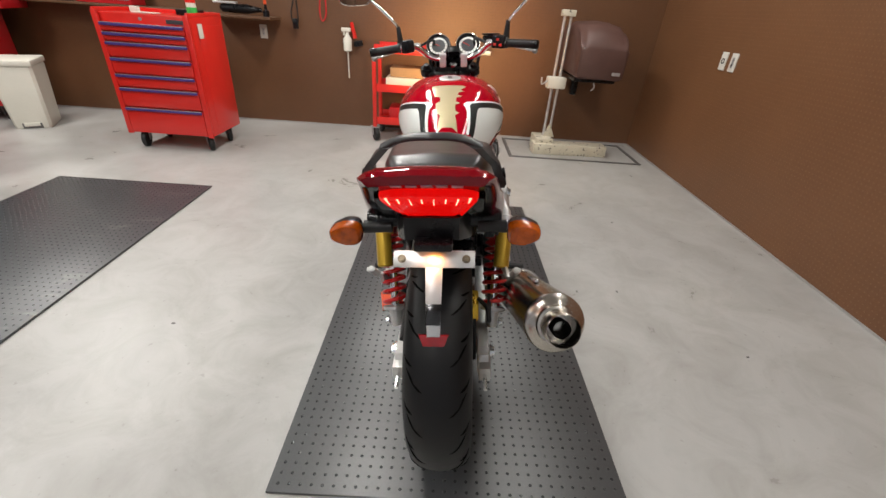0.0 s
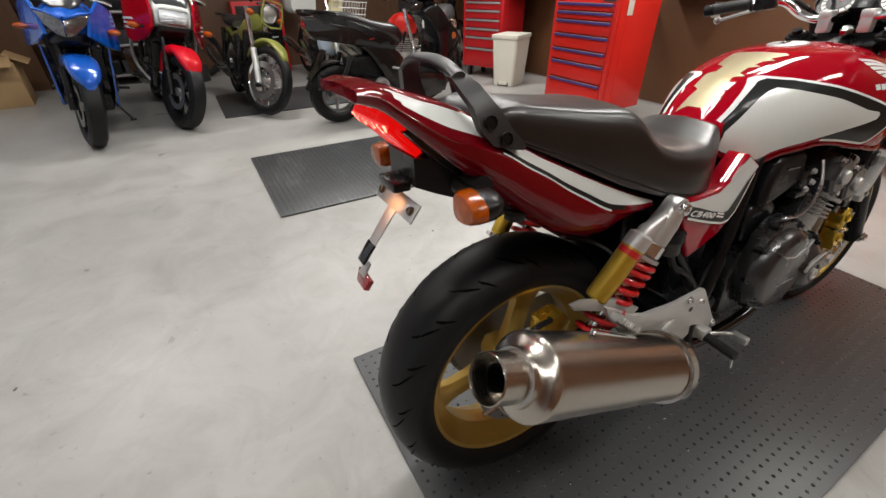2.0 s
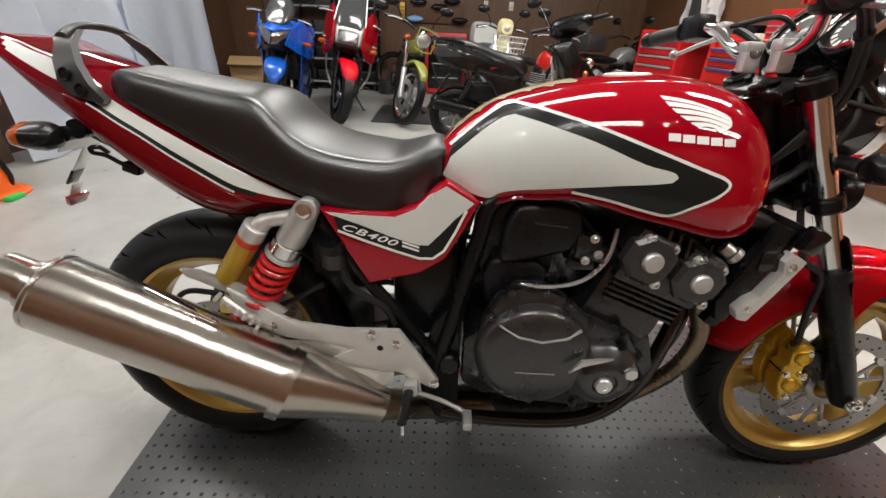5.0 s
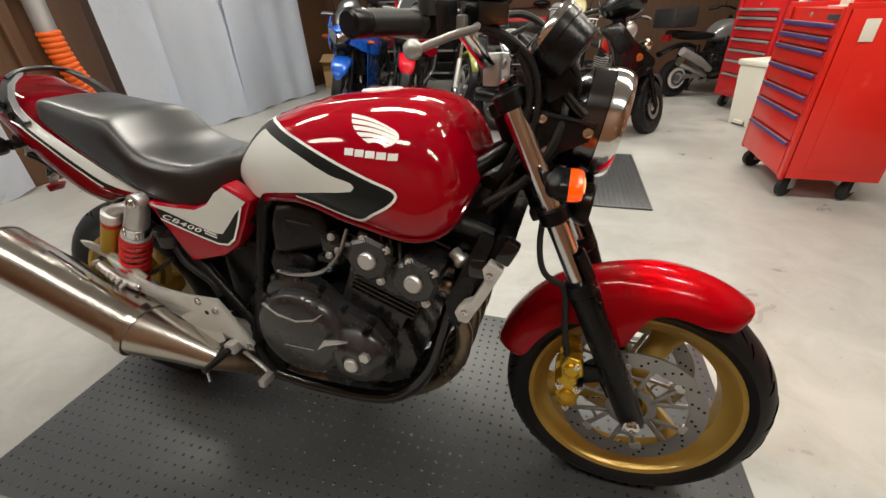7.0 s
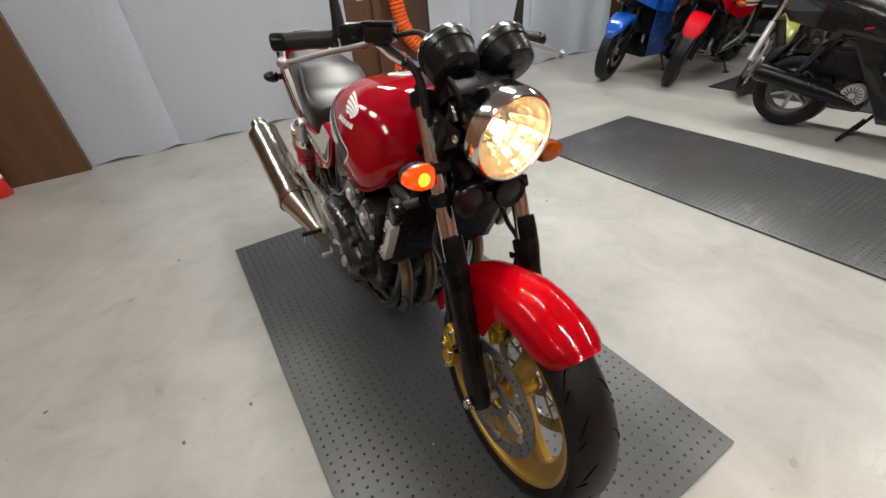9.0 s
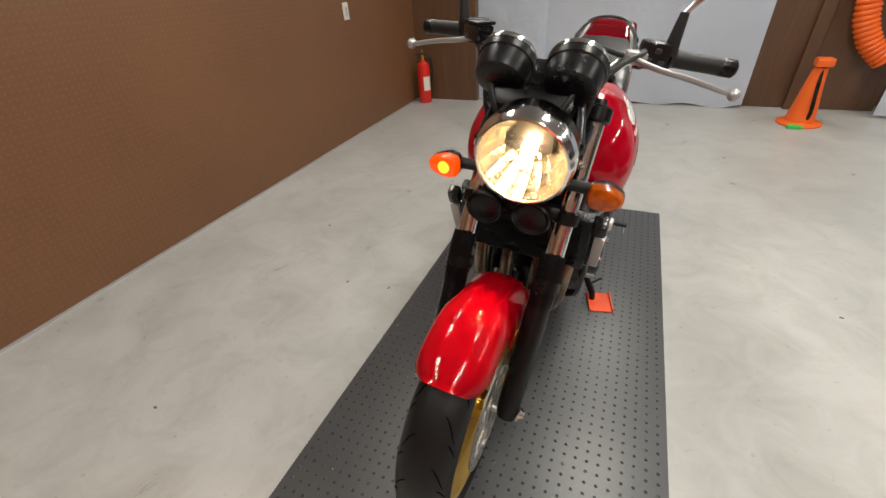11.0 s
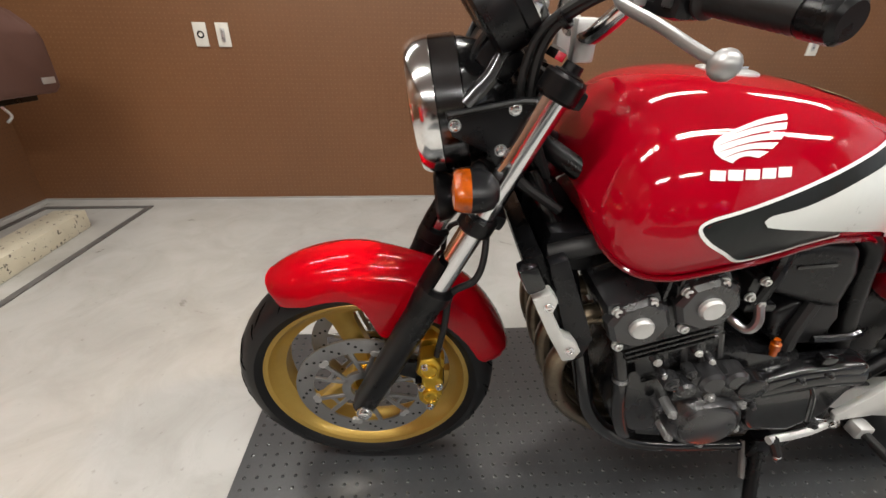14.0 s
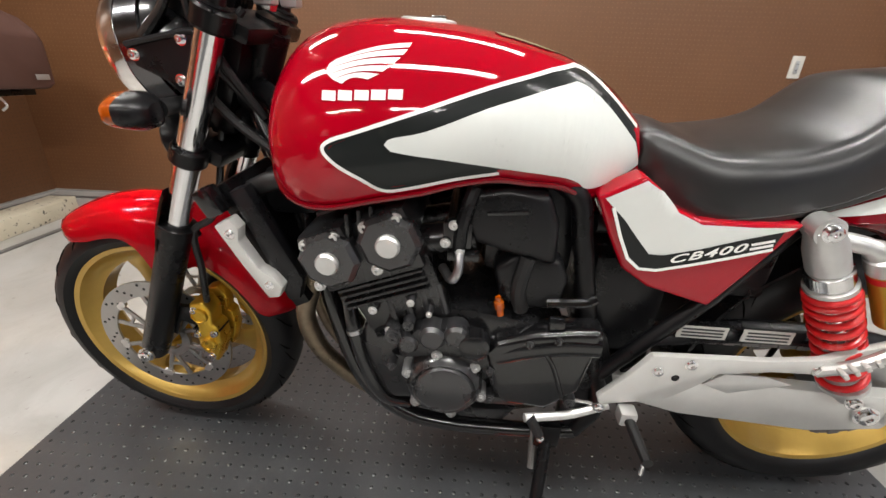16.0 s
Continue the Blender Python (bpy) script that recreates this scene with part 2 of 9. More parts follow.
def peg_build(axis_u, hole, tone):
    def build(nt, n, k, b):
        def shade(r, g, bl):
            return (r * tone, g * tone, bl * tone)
        co = n.new("ShaderNodeTexCoord").outputs["Object"]
        sep = n.new("ShaderNodeSeparateXYZ")
        k.new(co, sep.inputs[0])

        def cell(o):
            s = n.new("ShaderNodeMath")
            s.operation = "MULTIPLY"
            s.inputs[1].default_value = 1 / 0.025
            k.new(o, s.inputs[0])
            f = n.new("ShaderNodeMath")
            f.operation = "FRACT"
            k.new(s.outputs[0], f.inputs[0])
            c = n.new("ShaderNodeMath")
            c.operation = "SUBTRACT"
            c.inputs[1].default_value = 0.5
            k.new(f.outputs[0], c.inputs[0])
            q = n.new("ShaderNodeMath")
            q.operation = "MULTIPLY"
            k.new(c.outputs[0], q.inputs[0])
            k.new(c.outputs[0], q.inputs[1])
            return q.outputs[0]

        add = n.new("ShaderNodeMath")
        add.operation = "ADD"
        k.new(cell(sep.outputs[axis_u]), add.inputs[0])
        k.new(cell(sep.outputs["Z"]), add.inputs[1])
        less = n.new("ShaderNodeMath")
        less.operation = "LESS_THAN"
        less.inputs[1].default_value = 0.018
        k.new(add.outputs[0], less.inputs[0])
        big = noise_node(n, k, co, 1.1, 5)
        fine = noise_node(n, k, co, 60, 4)
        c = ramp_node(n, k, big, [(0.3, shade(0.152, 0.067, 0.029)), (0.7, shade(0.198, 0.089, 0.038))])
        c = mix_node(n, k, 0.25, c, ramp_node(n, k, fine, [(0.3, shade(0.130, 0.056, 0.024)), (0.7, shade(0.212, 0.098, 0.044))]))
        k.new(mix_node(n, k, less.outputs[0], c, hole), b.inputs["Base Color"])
        b.inputs["Roughness"].default_value = 0.45
        u = n.new("ShaderNodeBump")
        u.invert = True
        u.inputs["Strength"].default_value, u.inputs["Distance"].default_value = 0.6, 0.004
        k.new(less.outputs[0], u.inputs["Height"])
        k.new(u.outputs[0], b.inputs["Normal"])
    return build


def wood_build(nt, n, k, b):
    co = n.new("ShaderNodeTexCoord").outputs["Object"]
    sc = n.new("ShaderNodeMapping")
    sc.inputs["Scale"].default_value = (9, 9, 0.7)
    k.new(co, sc.inputs["Vector"])
    g = noise_node(n, k, sc.outputs[0], 3, 6, 0.6, 0.8)
    k.new(ramp_node(n, k, g, [(0.3, (0.085, 0.042, 0.022)), (0.7, (0.125, 0.062, 0.031))]), b.inputs["Base Color"])
    b.inputs["Roughness"].default_value = 0.42


def matrubber_build(nt, n, k, b):
    co = n.new("ShaderNodeTexCoord").outputs["Object"]
    big = noise_node(n, k, co, 2.2, 6, 0.65, 0.8)
    fine = noise_node(n, k, co, 160, 3)
    c = ramp_node(n, k, big, [(0.3, (0.037, 0.039, 0.042)), (0.72, (0.059, 0.062, 0.066))])
    k.new(mix_node(n, k, 0.3, c, ramp_node(n, k, fine, [(0.3, (0.026, 0.028, 0.030)), (0.7, (0.058, 0.062, 0.066))])), b.inputs["Base Color"])
    b.inputs["Roughness"].default_value = 0.37
    b.inputs["Specular IOR Level"].default_value = 0.75
    u = n.new("ShaderNodeBump")
    u.inputs["Strength"].default_value, u.inputs["Distance"].default_value = 0.12, 0.001
    k.new(fine, u.inputs["Height"])
    k.new(u.outputs[0], b.inputs["Normal"])


def curtain_build(nt, n, k, b):
    co = n.new("ShaderNodeTexCoord").outputs["Object"]
    big = noise_node(n, k, co, 1.3, 4)
    k.new(ramp_node(n, k, big, [(0.3, (0.78, 0.85, 0.97)), (0.7, (0.84, 0.89, 0.98))]), b.inputs["Base Color"])
    b.inputs["Roughness"].default_value = 0.3
    fine = noise_node(n, k, co, 7, 4, 0.6, 1.0)
    u = n.new("ShaderNodeBump")
    u.inputs["Strength"].default_value, u.inputs["Distance"].default_value = 0.35, 0.02
    k.new(fine, u.inputs["Height"])
    k.new(u.outputs[0], b.inputs["Normal"])


def chipped_build(nt, n, k, b):
    co = n.new("ShaderNodeTexCoord").outputs["Object"]
    chips = noise_node(n, k, co, 38, 5, 0.6, 0.4)
    tone = noise_node(n, k, co, 6, 4)
    c = ramp_node(n, k, tone, [(0.3, (0.50, 0.46, 0.36)), (0.7, (0.62, 0.58, 0.46))])
    k.new(mix_node(n, k, ramp_node(n, k, chips, [(0.36, (0, 0, 0)), (0.39, (1, 1, 1))]), (0.07, 0.06, 0.05), c), b.inputs["Base Color"])
    b.inputs["Roughness"].default_value = 0.5


M["chipped"] = surface("chipped_cream_enamel", chipped_build)
M["floor"] = surface("painted_concrete", floor_build)
# same pegboard twice; tone puts the north wall's weaker light into its colour
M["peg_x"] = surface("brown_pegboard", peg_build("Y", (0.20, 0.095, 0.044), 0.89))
M["peg_y"] = surface("brown_pegboard_dimmed", peg_build("X", (0.08, 0.036, 0.017), 0.71))
M["wood"] = surface("brown_boarding", wood_build)
M["matrubber"] = surface("rubber_mat", matrubber_build)


def matdusty_build(nt, n, k, b):
    matrubber_build(nt, n, k, b)
    plain = b.inputs["Base Color"].links[0].from_socket
    co = n.new("ShaderNodeTexCoord").outputs["Object"]
    sc = n.new("ShaderNodeMapping")
    sc.inputs["Scale"].default_value, sc.inputs["Rotation"].default_value = (1, 3.2, 1), (0, 0, 0.5)
    k.new(co, sc.inputs["Vector"])
    scuff = noise_node(n, k, sc.outputs[0], 2.6, 8, 0.7, 1.2)
    f = ramp_node(n, k, scuff, [(0.56, (0, 0, 0)), (0.68, (0.75, 0.75, 0.75))])
    k.new(mix_node(n, k, f, plain, (0.135, 0.132, 0.126)), b.inputs["Base Color"])


M["matdusty"] = surface("scuffed_rubber_mat", matdusty_build)
M["curtain"] = surface("pale_plastic_sheet", curtain_build)
M["ceiling"] = mat("ceiling_board", (0.34, 0.335, 0.325), 0.8, 0, 0.04, 2)
M["tubeglow"] = mat("lamp_diffuser", (0.9, 0.9, 0.88), 0.4, glow=(1, 0.97, 0.9, 2.0))


# ==== mesh helpers ====
from mathutils.bvhtree import BVHTree

V = Vector


def islands(bm):
    """Each loose piece of a bmesh as a bmesh of its own."""
    bm.verts.ensure_lookup_table()
    seen, out = set(), []
    for v in bm.verts:
        if v in seen:
            continue
        stack, piece = [v], []
        seen.add(v)
        while stack:
            a = stack.pop()
            piece.append(a)
            for e in a.link_edges:
                b = e.other_vert(a)
                if b not in seen:
                    seen.add(b)
                    stack.append(b)
        t, idx = B(), {}
        for a in piece:
            idx[a] = t.verts.new(a.co)
        for f in {f for a in piece for f in a.link_faces}:
            t.faces.new([idx[a] for a in f.verts])
        out.append(t)
    bm.free()
    return out


def parts(name, bm, material, parent=None, label="", angle=35):
    """Link each loose piece of a bmesh as a mesh object of its own."""
    return [part(name, t, material, parent, label, angle) for t in islands(bm)]


def part(name, bm, material, parent=None, label="", angle=35, data=None):
    """Link a bmesh (or shared mesh data) as one mesh object under a thing or part."""
    if data is None:
        data = bpy.data.meshes.new(name)
        bmesh.ops.recalc_face_normals(bm, faces=bm.faces)
        for f in bm.faces:
            f.smooth = True
        bm.to_mesh(data)
        bm.free()
        data.set_sharp_from_angle(angle=radians(angle))
        data.materials.append(M[material])
    ob = new(name, data)
    if parent:
        ob.parent = parent
    if label:
        tagged(ob, label)
    return ob


def thing(name, m, label, category, group="", kind=""):
    ob = new(name)
    ob.empty_display_size = 0.1
    ob.matrix_world = m
    return tagged(ob, label, category, group, kind)


def B():
    return bmesh.new()


def spline(pts, k=6, closed=False):
    """Catmull-Rom through the points, k steps a span."""
    p = [V(q) for q in pts]
    n, out = len(p), []
    for i in range(n if closed else n - 1):
        if closed:
            a, b, c, d = p[i - 1], p[i], p[(i + 1) % n], p[(i + 2) % n]
        else:
            b, c = p[i], p[i + 1]
            a, d = (p[i - 1] if i else b * 2 - c), (p[i + 2] if i + 2 < n else c * 2 - b)
        for j in range(k):
            t = j / k
            out.append(0.5 * ((2 * b) + (c - a) * t + (2 * a - 5 * b + 4 * c - d) * t * t + (3 * b - a - 3 * c + d) * t ** 3))
    if not closed:
        out.append(p[-1])
    return out


def skin(bm, rings, cap=True, closed=True, loop=False):
    vs = [[bm.verts.new(q) for q in r] for r in rings]
    n = len(vs[0])
    for i in range(len(vs) - (0 if loop else 1)):
        a, b = vs[i], vs[(i + 1) % len(vs)]
        for j in range(n if closed else n - 1):
            try:
                bm.faces.new((a[j], a[(j + 1) % n], b[(j + 1) % n], b[j]))
            except ValueError:
                pass
    if cap and not loop and closed:
        bm.faces.new(vs[0])
        bm.faces.new(vs[-1][::-1])
    return bm


def tube(bm, pts, r, n=12, cap=True, loop=False, flat=1.0):
    """A pipe along the points; r one radius or one a point."""
    p = [V(q) for q in pts]
    rr = r if isinstance(r, (list, tuple)) else [r] * len(p)
    rings, side = [], None
    for i, q in enumerate(p):
        a = p[(i - 1) % len(p)] if (i or loop) else q
        c = p[(i + 1) % len(p)] if (i + 1 < len(p) or loop) else q
        d = (c - a).normalized()
        if side is None:
            side = d.orthogonal().normalized()
        side = (side - d * side.dot(d)).normalized()
        up = d.cross(side)
        rings.append([q + (side * math.cos(t) + up * math.sin(t) * flat) * rr[i] for t in (2 * math.pi * j / n for j in range(n))])
    return skin(bm, rings, cap, True, loop)


def lathe(bm, prof, origin=(0, 0, 0), axis=(1, 0, 0), n=32, closed=False):
    """Turn a profile of (along, radius) round the axis."""
    ax = V(axis).normalized()
    s = ax.orthogonal().normalized()
    t = ax.cross(s)
    o = V(origin)
    rings = [[o + ax * a + (s * math.cos(q) + t * math.sin(q)) * max(r, 1e-5) for q in (2 * math.pi * j / n for j in range(n))] for a, r in prof]
    return skin(bm, rings, not closed, True, closed)


def rod(bm, a, b, r, n=12, r2=None):
    return tube(bm, [a, b], [r, r if r2 is None else r2], n)


def bevel(bm, geom, w, seg=2):
    if w:
        bmesh.ops.bevel(bm, geom=geom, offset=w, segments=seg, affect="EDGES", profile=0.6, clamp_overlap=True)
    return bm


def rbox(bm, c, size, w=0.004, rot=None, seg=2):
    """A box with rounded edges round the centre c."""
    t = B()
    bmesh.ops.create_cube(t, size=1, matrix=Matrix.Diagonal((*size, 1)))
    bevel(t, t.edges[:], w, seg)
    m = Matrix.Translation(c) @ (rot or Matrix.Identity(4))
    t.transform(m)
    return join(bm, t)


def join(bm, t):
    d = bpy.data.meshes.new("tmp")
    t.to_mesh(d)
    t.free()
    bm.from_mesh(d)
    bpy.data.meshes.remove(d)
    return bm


def prism(bm, poly, u0, u1, w=0.003, axis="x", seg=2):
    """A plate with the outline poly, (y, z) for axis x, (x, z) for y, (x, y) for z, from u0 to u1."""
    t = B()

    def at(q, u):
        return {"x": (u, q[0], q[1]), "y": (q[0], u, q[1]), "z": (q[0], q[1], u)}[axis]
    a, b = [t.verts.new(at(q, u0)) for q in poly], [t.verts.new(at(q, u1)) for q in poly]
    t.faces.new(a), t.faces.new(b[::-1])
    for i in range(len(a)):
        t.faces.new((a[i], a[(i + 1) % len(a)], b[(i + 1) % len(a)], b[i]))
    bmesh.ops.recalc_face_normals(t, faces=t.faces)
    if w:
        rim = [e for e in t.edges if len(e.link_faces) == 2 and e.calc_face_angle(0) > 0.6]
        bevel(t, rim, w, seg)
    return join(bm, t)


def ball(bm, c, r, seg=16, rot=None):
    r = r if isinstance(r, (tuple, list)) else (r, r, r)
    t = B()
    bmesh.ops.create_uvsphere(t, u_segments=seg, v_segments=max(6, seg // 2), radius=1)
    t.transform(Matrix.Translation(c) @ (rot or Matrix.Identity(4)) @ Matrix.Diagonal((*r, 1)))
    return join(bm, t)


def bolt(bm, c, axis, r=0.007, h=0.006):
    ax = V(axis).normalized()
    lathe(bm, [(0, r * 1.35), (h * 0.35, r * 1.35), (h * 0.36, r), (h * 0.9, r), (h, r * 0.85), (h, r * 0.4), (h * 0.6, r * 0.35), (h * 0.6, 0.0005)], c, ax, 12)
    return bm


def lerp(table, y):
    """Linear look-up of a row in a table sorted by its first number."""
    for a, b in zip(table, table[1:]):
        if y <= b[0]:
            f = (y - a[0]) / (b[0] - a[0])
            return [p + (q - p) * f for p, q in zip(a[1:], b[1:])]
    return list(table[-1][1:])


def smooth(table, y):
    """Smooth look-up of a row in a table sorted by its first number."""
    for i, (a, b) in enumerate(zip(table, table[1:])):
        if y <= b[0]:
            f = min(1, max(0, (y - a[0]) / (b[0] - a[0])))
            z = table[i - 1] if i else a
            c = table[i + 2] if i + 2 < len(table) else b
            out = []
            for j in range(1, len(a)):
                h = b[0] - a[0]
                m0 = (b[j] - z[j]) / (b[0] - z[0]) * h if i else (b[j] - a[j])
                m1 = (c[j] - a[j]) / (c[0] - a[0]) * h if i + 2 < len(table) else (b[j] - a[j])
                out.append((2 * f ** 3 - 3 * f * f + 1) * a[j] + (f ** 3 - 2 * f * f + f) * m0 + (3 * f * f - 2 * f ** 3) * b[j] + (f ** 3 - f * f) * m1)
            return out
    return list(table[-1][1:])


def drape(poly, tree, side, lift, step=0.012):
    """A skin of the (y, z) outline poly, laid on a body from the side, lift metres proud."""
    bm = B()
    pts = []
    for a, b in zip(poly, poly[1:] + poly[:1]):
        k = max(1, int((V(b) - V(a)).length / step))
        pts += [V(a).lerp(V(b), i / k) for i in range(k)]
    bm.faces.new([bm.verts.new((0, q[0], q[1])) for q in pts])
    bmesh.ops.triangulate(bm, faces=bm.faces[:])
    for _ in range(5):
        es = [e for e in bm.edges if e.calc_length() > step * 1.6]
        if not es:
            break
        bmesh.ops.subdivide_edges(bm, edges=es, cuts=1)
        bmesh.ops.triangulate(bm, faces=bm.faces[:])
    for v in bm.verts:
        hit = tree.ray_cast(V((side, v.co.y, v.co.z)), V((-side, 0, 0)))
        if hit[0] is None:
            hit = tree.find_nearest(V((0.15 * side, v.co.y, v.co.z)))
        nrm = hit[1] if hit[1].x * side > 0 else -hit[1]
        v.co = hit[0] + nrm * lift
    return bm


def band(line, width):
    """The outline of a stripe along a line of (y, z)."""
    p = [V(q) for q in line]
    a, b = [], []
    for i, q in enumerate(p):
        d = (p[min(i + 1, len(p) - 1)] - p[max(i - 1, 0)]).normalized()
        nrm = V((-d.y, d.x))
        a.append(tuple(q + nrm * width / 2)), b.append(tuple(q - nrm * width / 2))
    return a + b[::-1]


def flat_spline(pts, k=5):
    return [(q.x, q.y) for q in spline([(a, b, 0) for a, b in pts], k)]


def strip(line, width, tree, side, lift):
    """A ribbon along a line of (y, z), laid on a body from the side."""
    p = []
    for a, b in zip(line, line[1:]):
        k = max(1, int((V(b) - V(a)).length / 0.006))
        p += [V(a).lerp(V(b), i / k) for i in range(k)]
    p.append(V(line[-1]))
    rows = []
    for i, q in enumerate(p):
        d = (p[min(i + 1, len(p) - 1)] - p[max(i - 1, 0)]).normalized()
        nrm = V((-d.y, d.x))
        row = []
        for f in (-0.5, 0.0, 0.5):
            c = q + nrm * width * f
            hit = tree.ray_cast(V((side, c.x, c.y)), V((-side, 0, 0)))
            if hit[0] is None:
                hit = tree.find_nearest(V((0.15 * side, c.x, c.y)))
            n = hit[1] if hit[1].x * side > 0 else -hit[1]
            row.append(hit[0] + n * lift)
        rows.append(row)
    return skin(B(), rows, cap=False, closed=False)


def ribbon(a, b, tree, side, lift, k=5):
    """A ruled band between two lines of (y, z) with as many points, laid on a body from the side."""
    rows = []
    for i in range(len(a) - 1):
        for j in range(k + (1 if i == len(a) - 2 else 0)):
            t = j / k
            p, q = V(a[i]).lerp(V(a[i + 1]), t), V(b[i]).lerp(V(b[i + 1]), t)
            row = []
            for f in (0, 0.33, 0.67, 1):
                c = p.lerp(q, f)
                hit = tree.ray_cast(V((side, c.x, c.y)), V((-side, 0, 0)))
                if hit[0] is None:
                    hit = tree.find_nearest(V((0.15 * side, c.x, c.y)))
                row.append(hit[0] + V((side * lift, 0, 0)))
            rows.append(row)
    return skin(B(), rows, cap=False, closed=False)


def flank(t, name, outline, at, material, label="", thick=0.012, sides=(-1, 1)):
    """Side panels from a (y, z) outline, bent to the half width at(y, z)."""
    out = []
    for s in sides:
        bm = prism(B(), outline, 0.0, 1.0, 0.0)
        bmesh.ops.triangulate(bm, faces=bm.faces[:])
        bmesh.ops.subdivide_edges(bm, edges=[e for e in bm.edges if e.calc_length() > 0.08 and e.verts[0].co.x == e.verts[1].co.x], cuts=1)
        bmesh.ops.triangulate(bm, faces=bm.faces[:])
        for v in bm.verts:
            v.co.x = s * (at(v.co.y, v.co.z) - (thick if v.co.x < 0.5 else 0.0))
        out.append(part(name, bm, material, t, label, 28))
    return out


# ==== the room ====


def slab(name, x0, x1, y0, y1, z0, z1, material, label, category):
    return tagged(part(name, rbox(B(), ((x0 + x1) / 2, (y0 + y1) / 2, (z0 + z1) / 2), (x1 - x0, y1 - y0, z1 - z0), 0), material), label, category, kind="structure")


slab("floor", ROOM_X0 - 0.2, ROOM_X1 + 0.2, ROOM_Y0 - 0.2, ROOM_Y1 + 0.2, -0.15, 0.0, "floor", "smooth light grey painted concrete floor with faint stains", "floor")
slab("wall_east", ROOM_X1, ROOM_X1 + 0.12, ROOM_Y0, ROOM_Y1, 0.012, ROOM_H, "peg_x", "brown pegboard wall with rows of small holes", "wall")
slab("wall_north", ROOM_X0 - 0.12, ROOM_X1 + 0.12, ROOM_Y1, ROOM_Y1 + 0.12, 0.012, ROOM_H, "peg_y", "brown pegboard wall behind the tool chests, colour dimmed", "wall")
slab("wall_west", ROOM_X0 - 0.12, ROOM_X0, ROOM_Y0, ROOM_Y1, 0.0, ROOM_H, "wood", "dark brown boarded wall behind parked motorcycles", "wall")
slab("wall_south", ROOM_X0 - 0.12, ROOM_X1 + 0.12, ROOM_Y0 - 0.12, ROOM_Y0, 0.0, ROOM_H, "wood", "brown wooden wall behind the plastic sheets", "wall")
slab("ceiling", ROOM_X0 - 0.12, ROOM_X1 + 0.12, ROOM_Y0 - 0.12, ROOM_Y1 + 0.12, ROOM_H, ROOM_H + 0.1, "ceiling", "plain pale ceiling board over the workshop", "ceiling")
slab("baseboard_east", ROOM_X1 - 0.006, ROOM_X1 + 0.1, ROOM_Y0, ROOM_Y1, 0.0, 0.012, "greytrim", "thin pale strip along the foot of the wall", "trim")
slab("baseboard_north", ROOM_X0, ROOM_X1, ROOM_Y1 - 0.006, ROOM_Y1 + 0.1, 0.0, 0.012, "greytrim", "thin pale strip along the foot of the wall", "trim")
slab("wall_south_return", 1.28, ROOM_X1, -2.46, -2.34, 0.0, ROOM_H, "wood", "brown wooden panel closing the corner beside the sheets", "wall")
for tx, ty in TUBES:
    fix = thing("ceiling_light", pose(tx, ty, ROOM_H), "white linear ceiling light, switched on", "light", "linear ceiling lights")
    part("housing", rbox(B(), (0, 0, -0.040), (0.24, 1.36, 0.078), 0.008), "ceiling", fix)
    for dx in (-0.07, 0.07):
        part("tube", rod(B(), (dx, -0.65, -0.1), (dx, 0.65, -0.1), 0.016, 14), "tubeglow", fix)


# ==== rubber mats ====


def rubber_mat(x0, x1, y0, y1, label, studs):
    t = 0.011
    mt = thing("rubber_mat", pose((x0 + x1) / 2, (y0 + y1) / 2, 0), label, "mat", "rubber floor mats")
    a, b = (x1 - x0) / 2, (y1 - y0) / 2
    part("sheet", rbox(B(), (0, 0, t / 2 + 0.0005), (2 * a, 2 * b, t), 0.003), "matdusty" if "dusty" in label else "matrubber", mt)
    if studs:
        vs, fs = [], []
        p = 0.0305
        nx, ny = int(2 * (a - 0.015) / p), int(2 * (b - 0.015) / p)
        for i in range(nx + 1):
            for j in range(ny + 1):
                x, y = (i - nx / 2) * p, (j - ny / 2) * p
                s = len(vs)
                for r, z in ((0.0052, t - 0.0005), (0.0045, t + 0.0010), (0.0026, t + 0.0019)):
                    vs += [(x + r * math.cos(q), y + r * math.sin(q), z) for q in (2 * math.pi * k / 8 for k in range(8))]
                for o in (0, 8):
                    fs += [(s + o + k, s + o + (k + 1) % 8, s + o + 8 + (k + 1) % 8, s + o + 8 + k) for k in range(8)]
                fs.append(tuple(s + 16 + k for k in range(8)))
        d = bpy.data.meshes.new("studs")
        d.from_pydata(vs, [], fs)
        for q in d.polygons:
            q.use_smooth = True
        d.materials.append(M["stud"])
        tagged(part("studs", None, "", mt, "raised round rubber studs", data=d), kind="stuff")
    return mt


rubber_mat(-0.482, 0.515, -0.242, 1.758, "black studded rubber mat under the red and white motorcycle", True)
rubber_mat(-2.668, -1.632, -0.242, 1.777, "black studded rubber mat with dusty scuffs, empty", True)
rubber_mat(-4.98, -3.92, -0.28, 1.72, "black studded rubber mat under parked motorcycles", False)

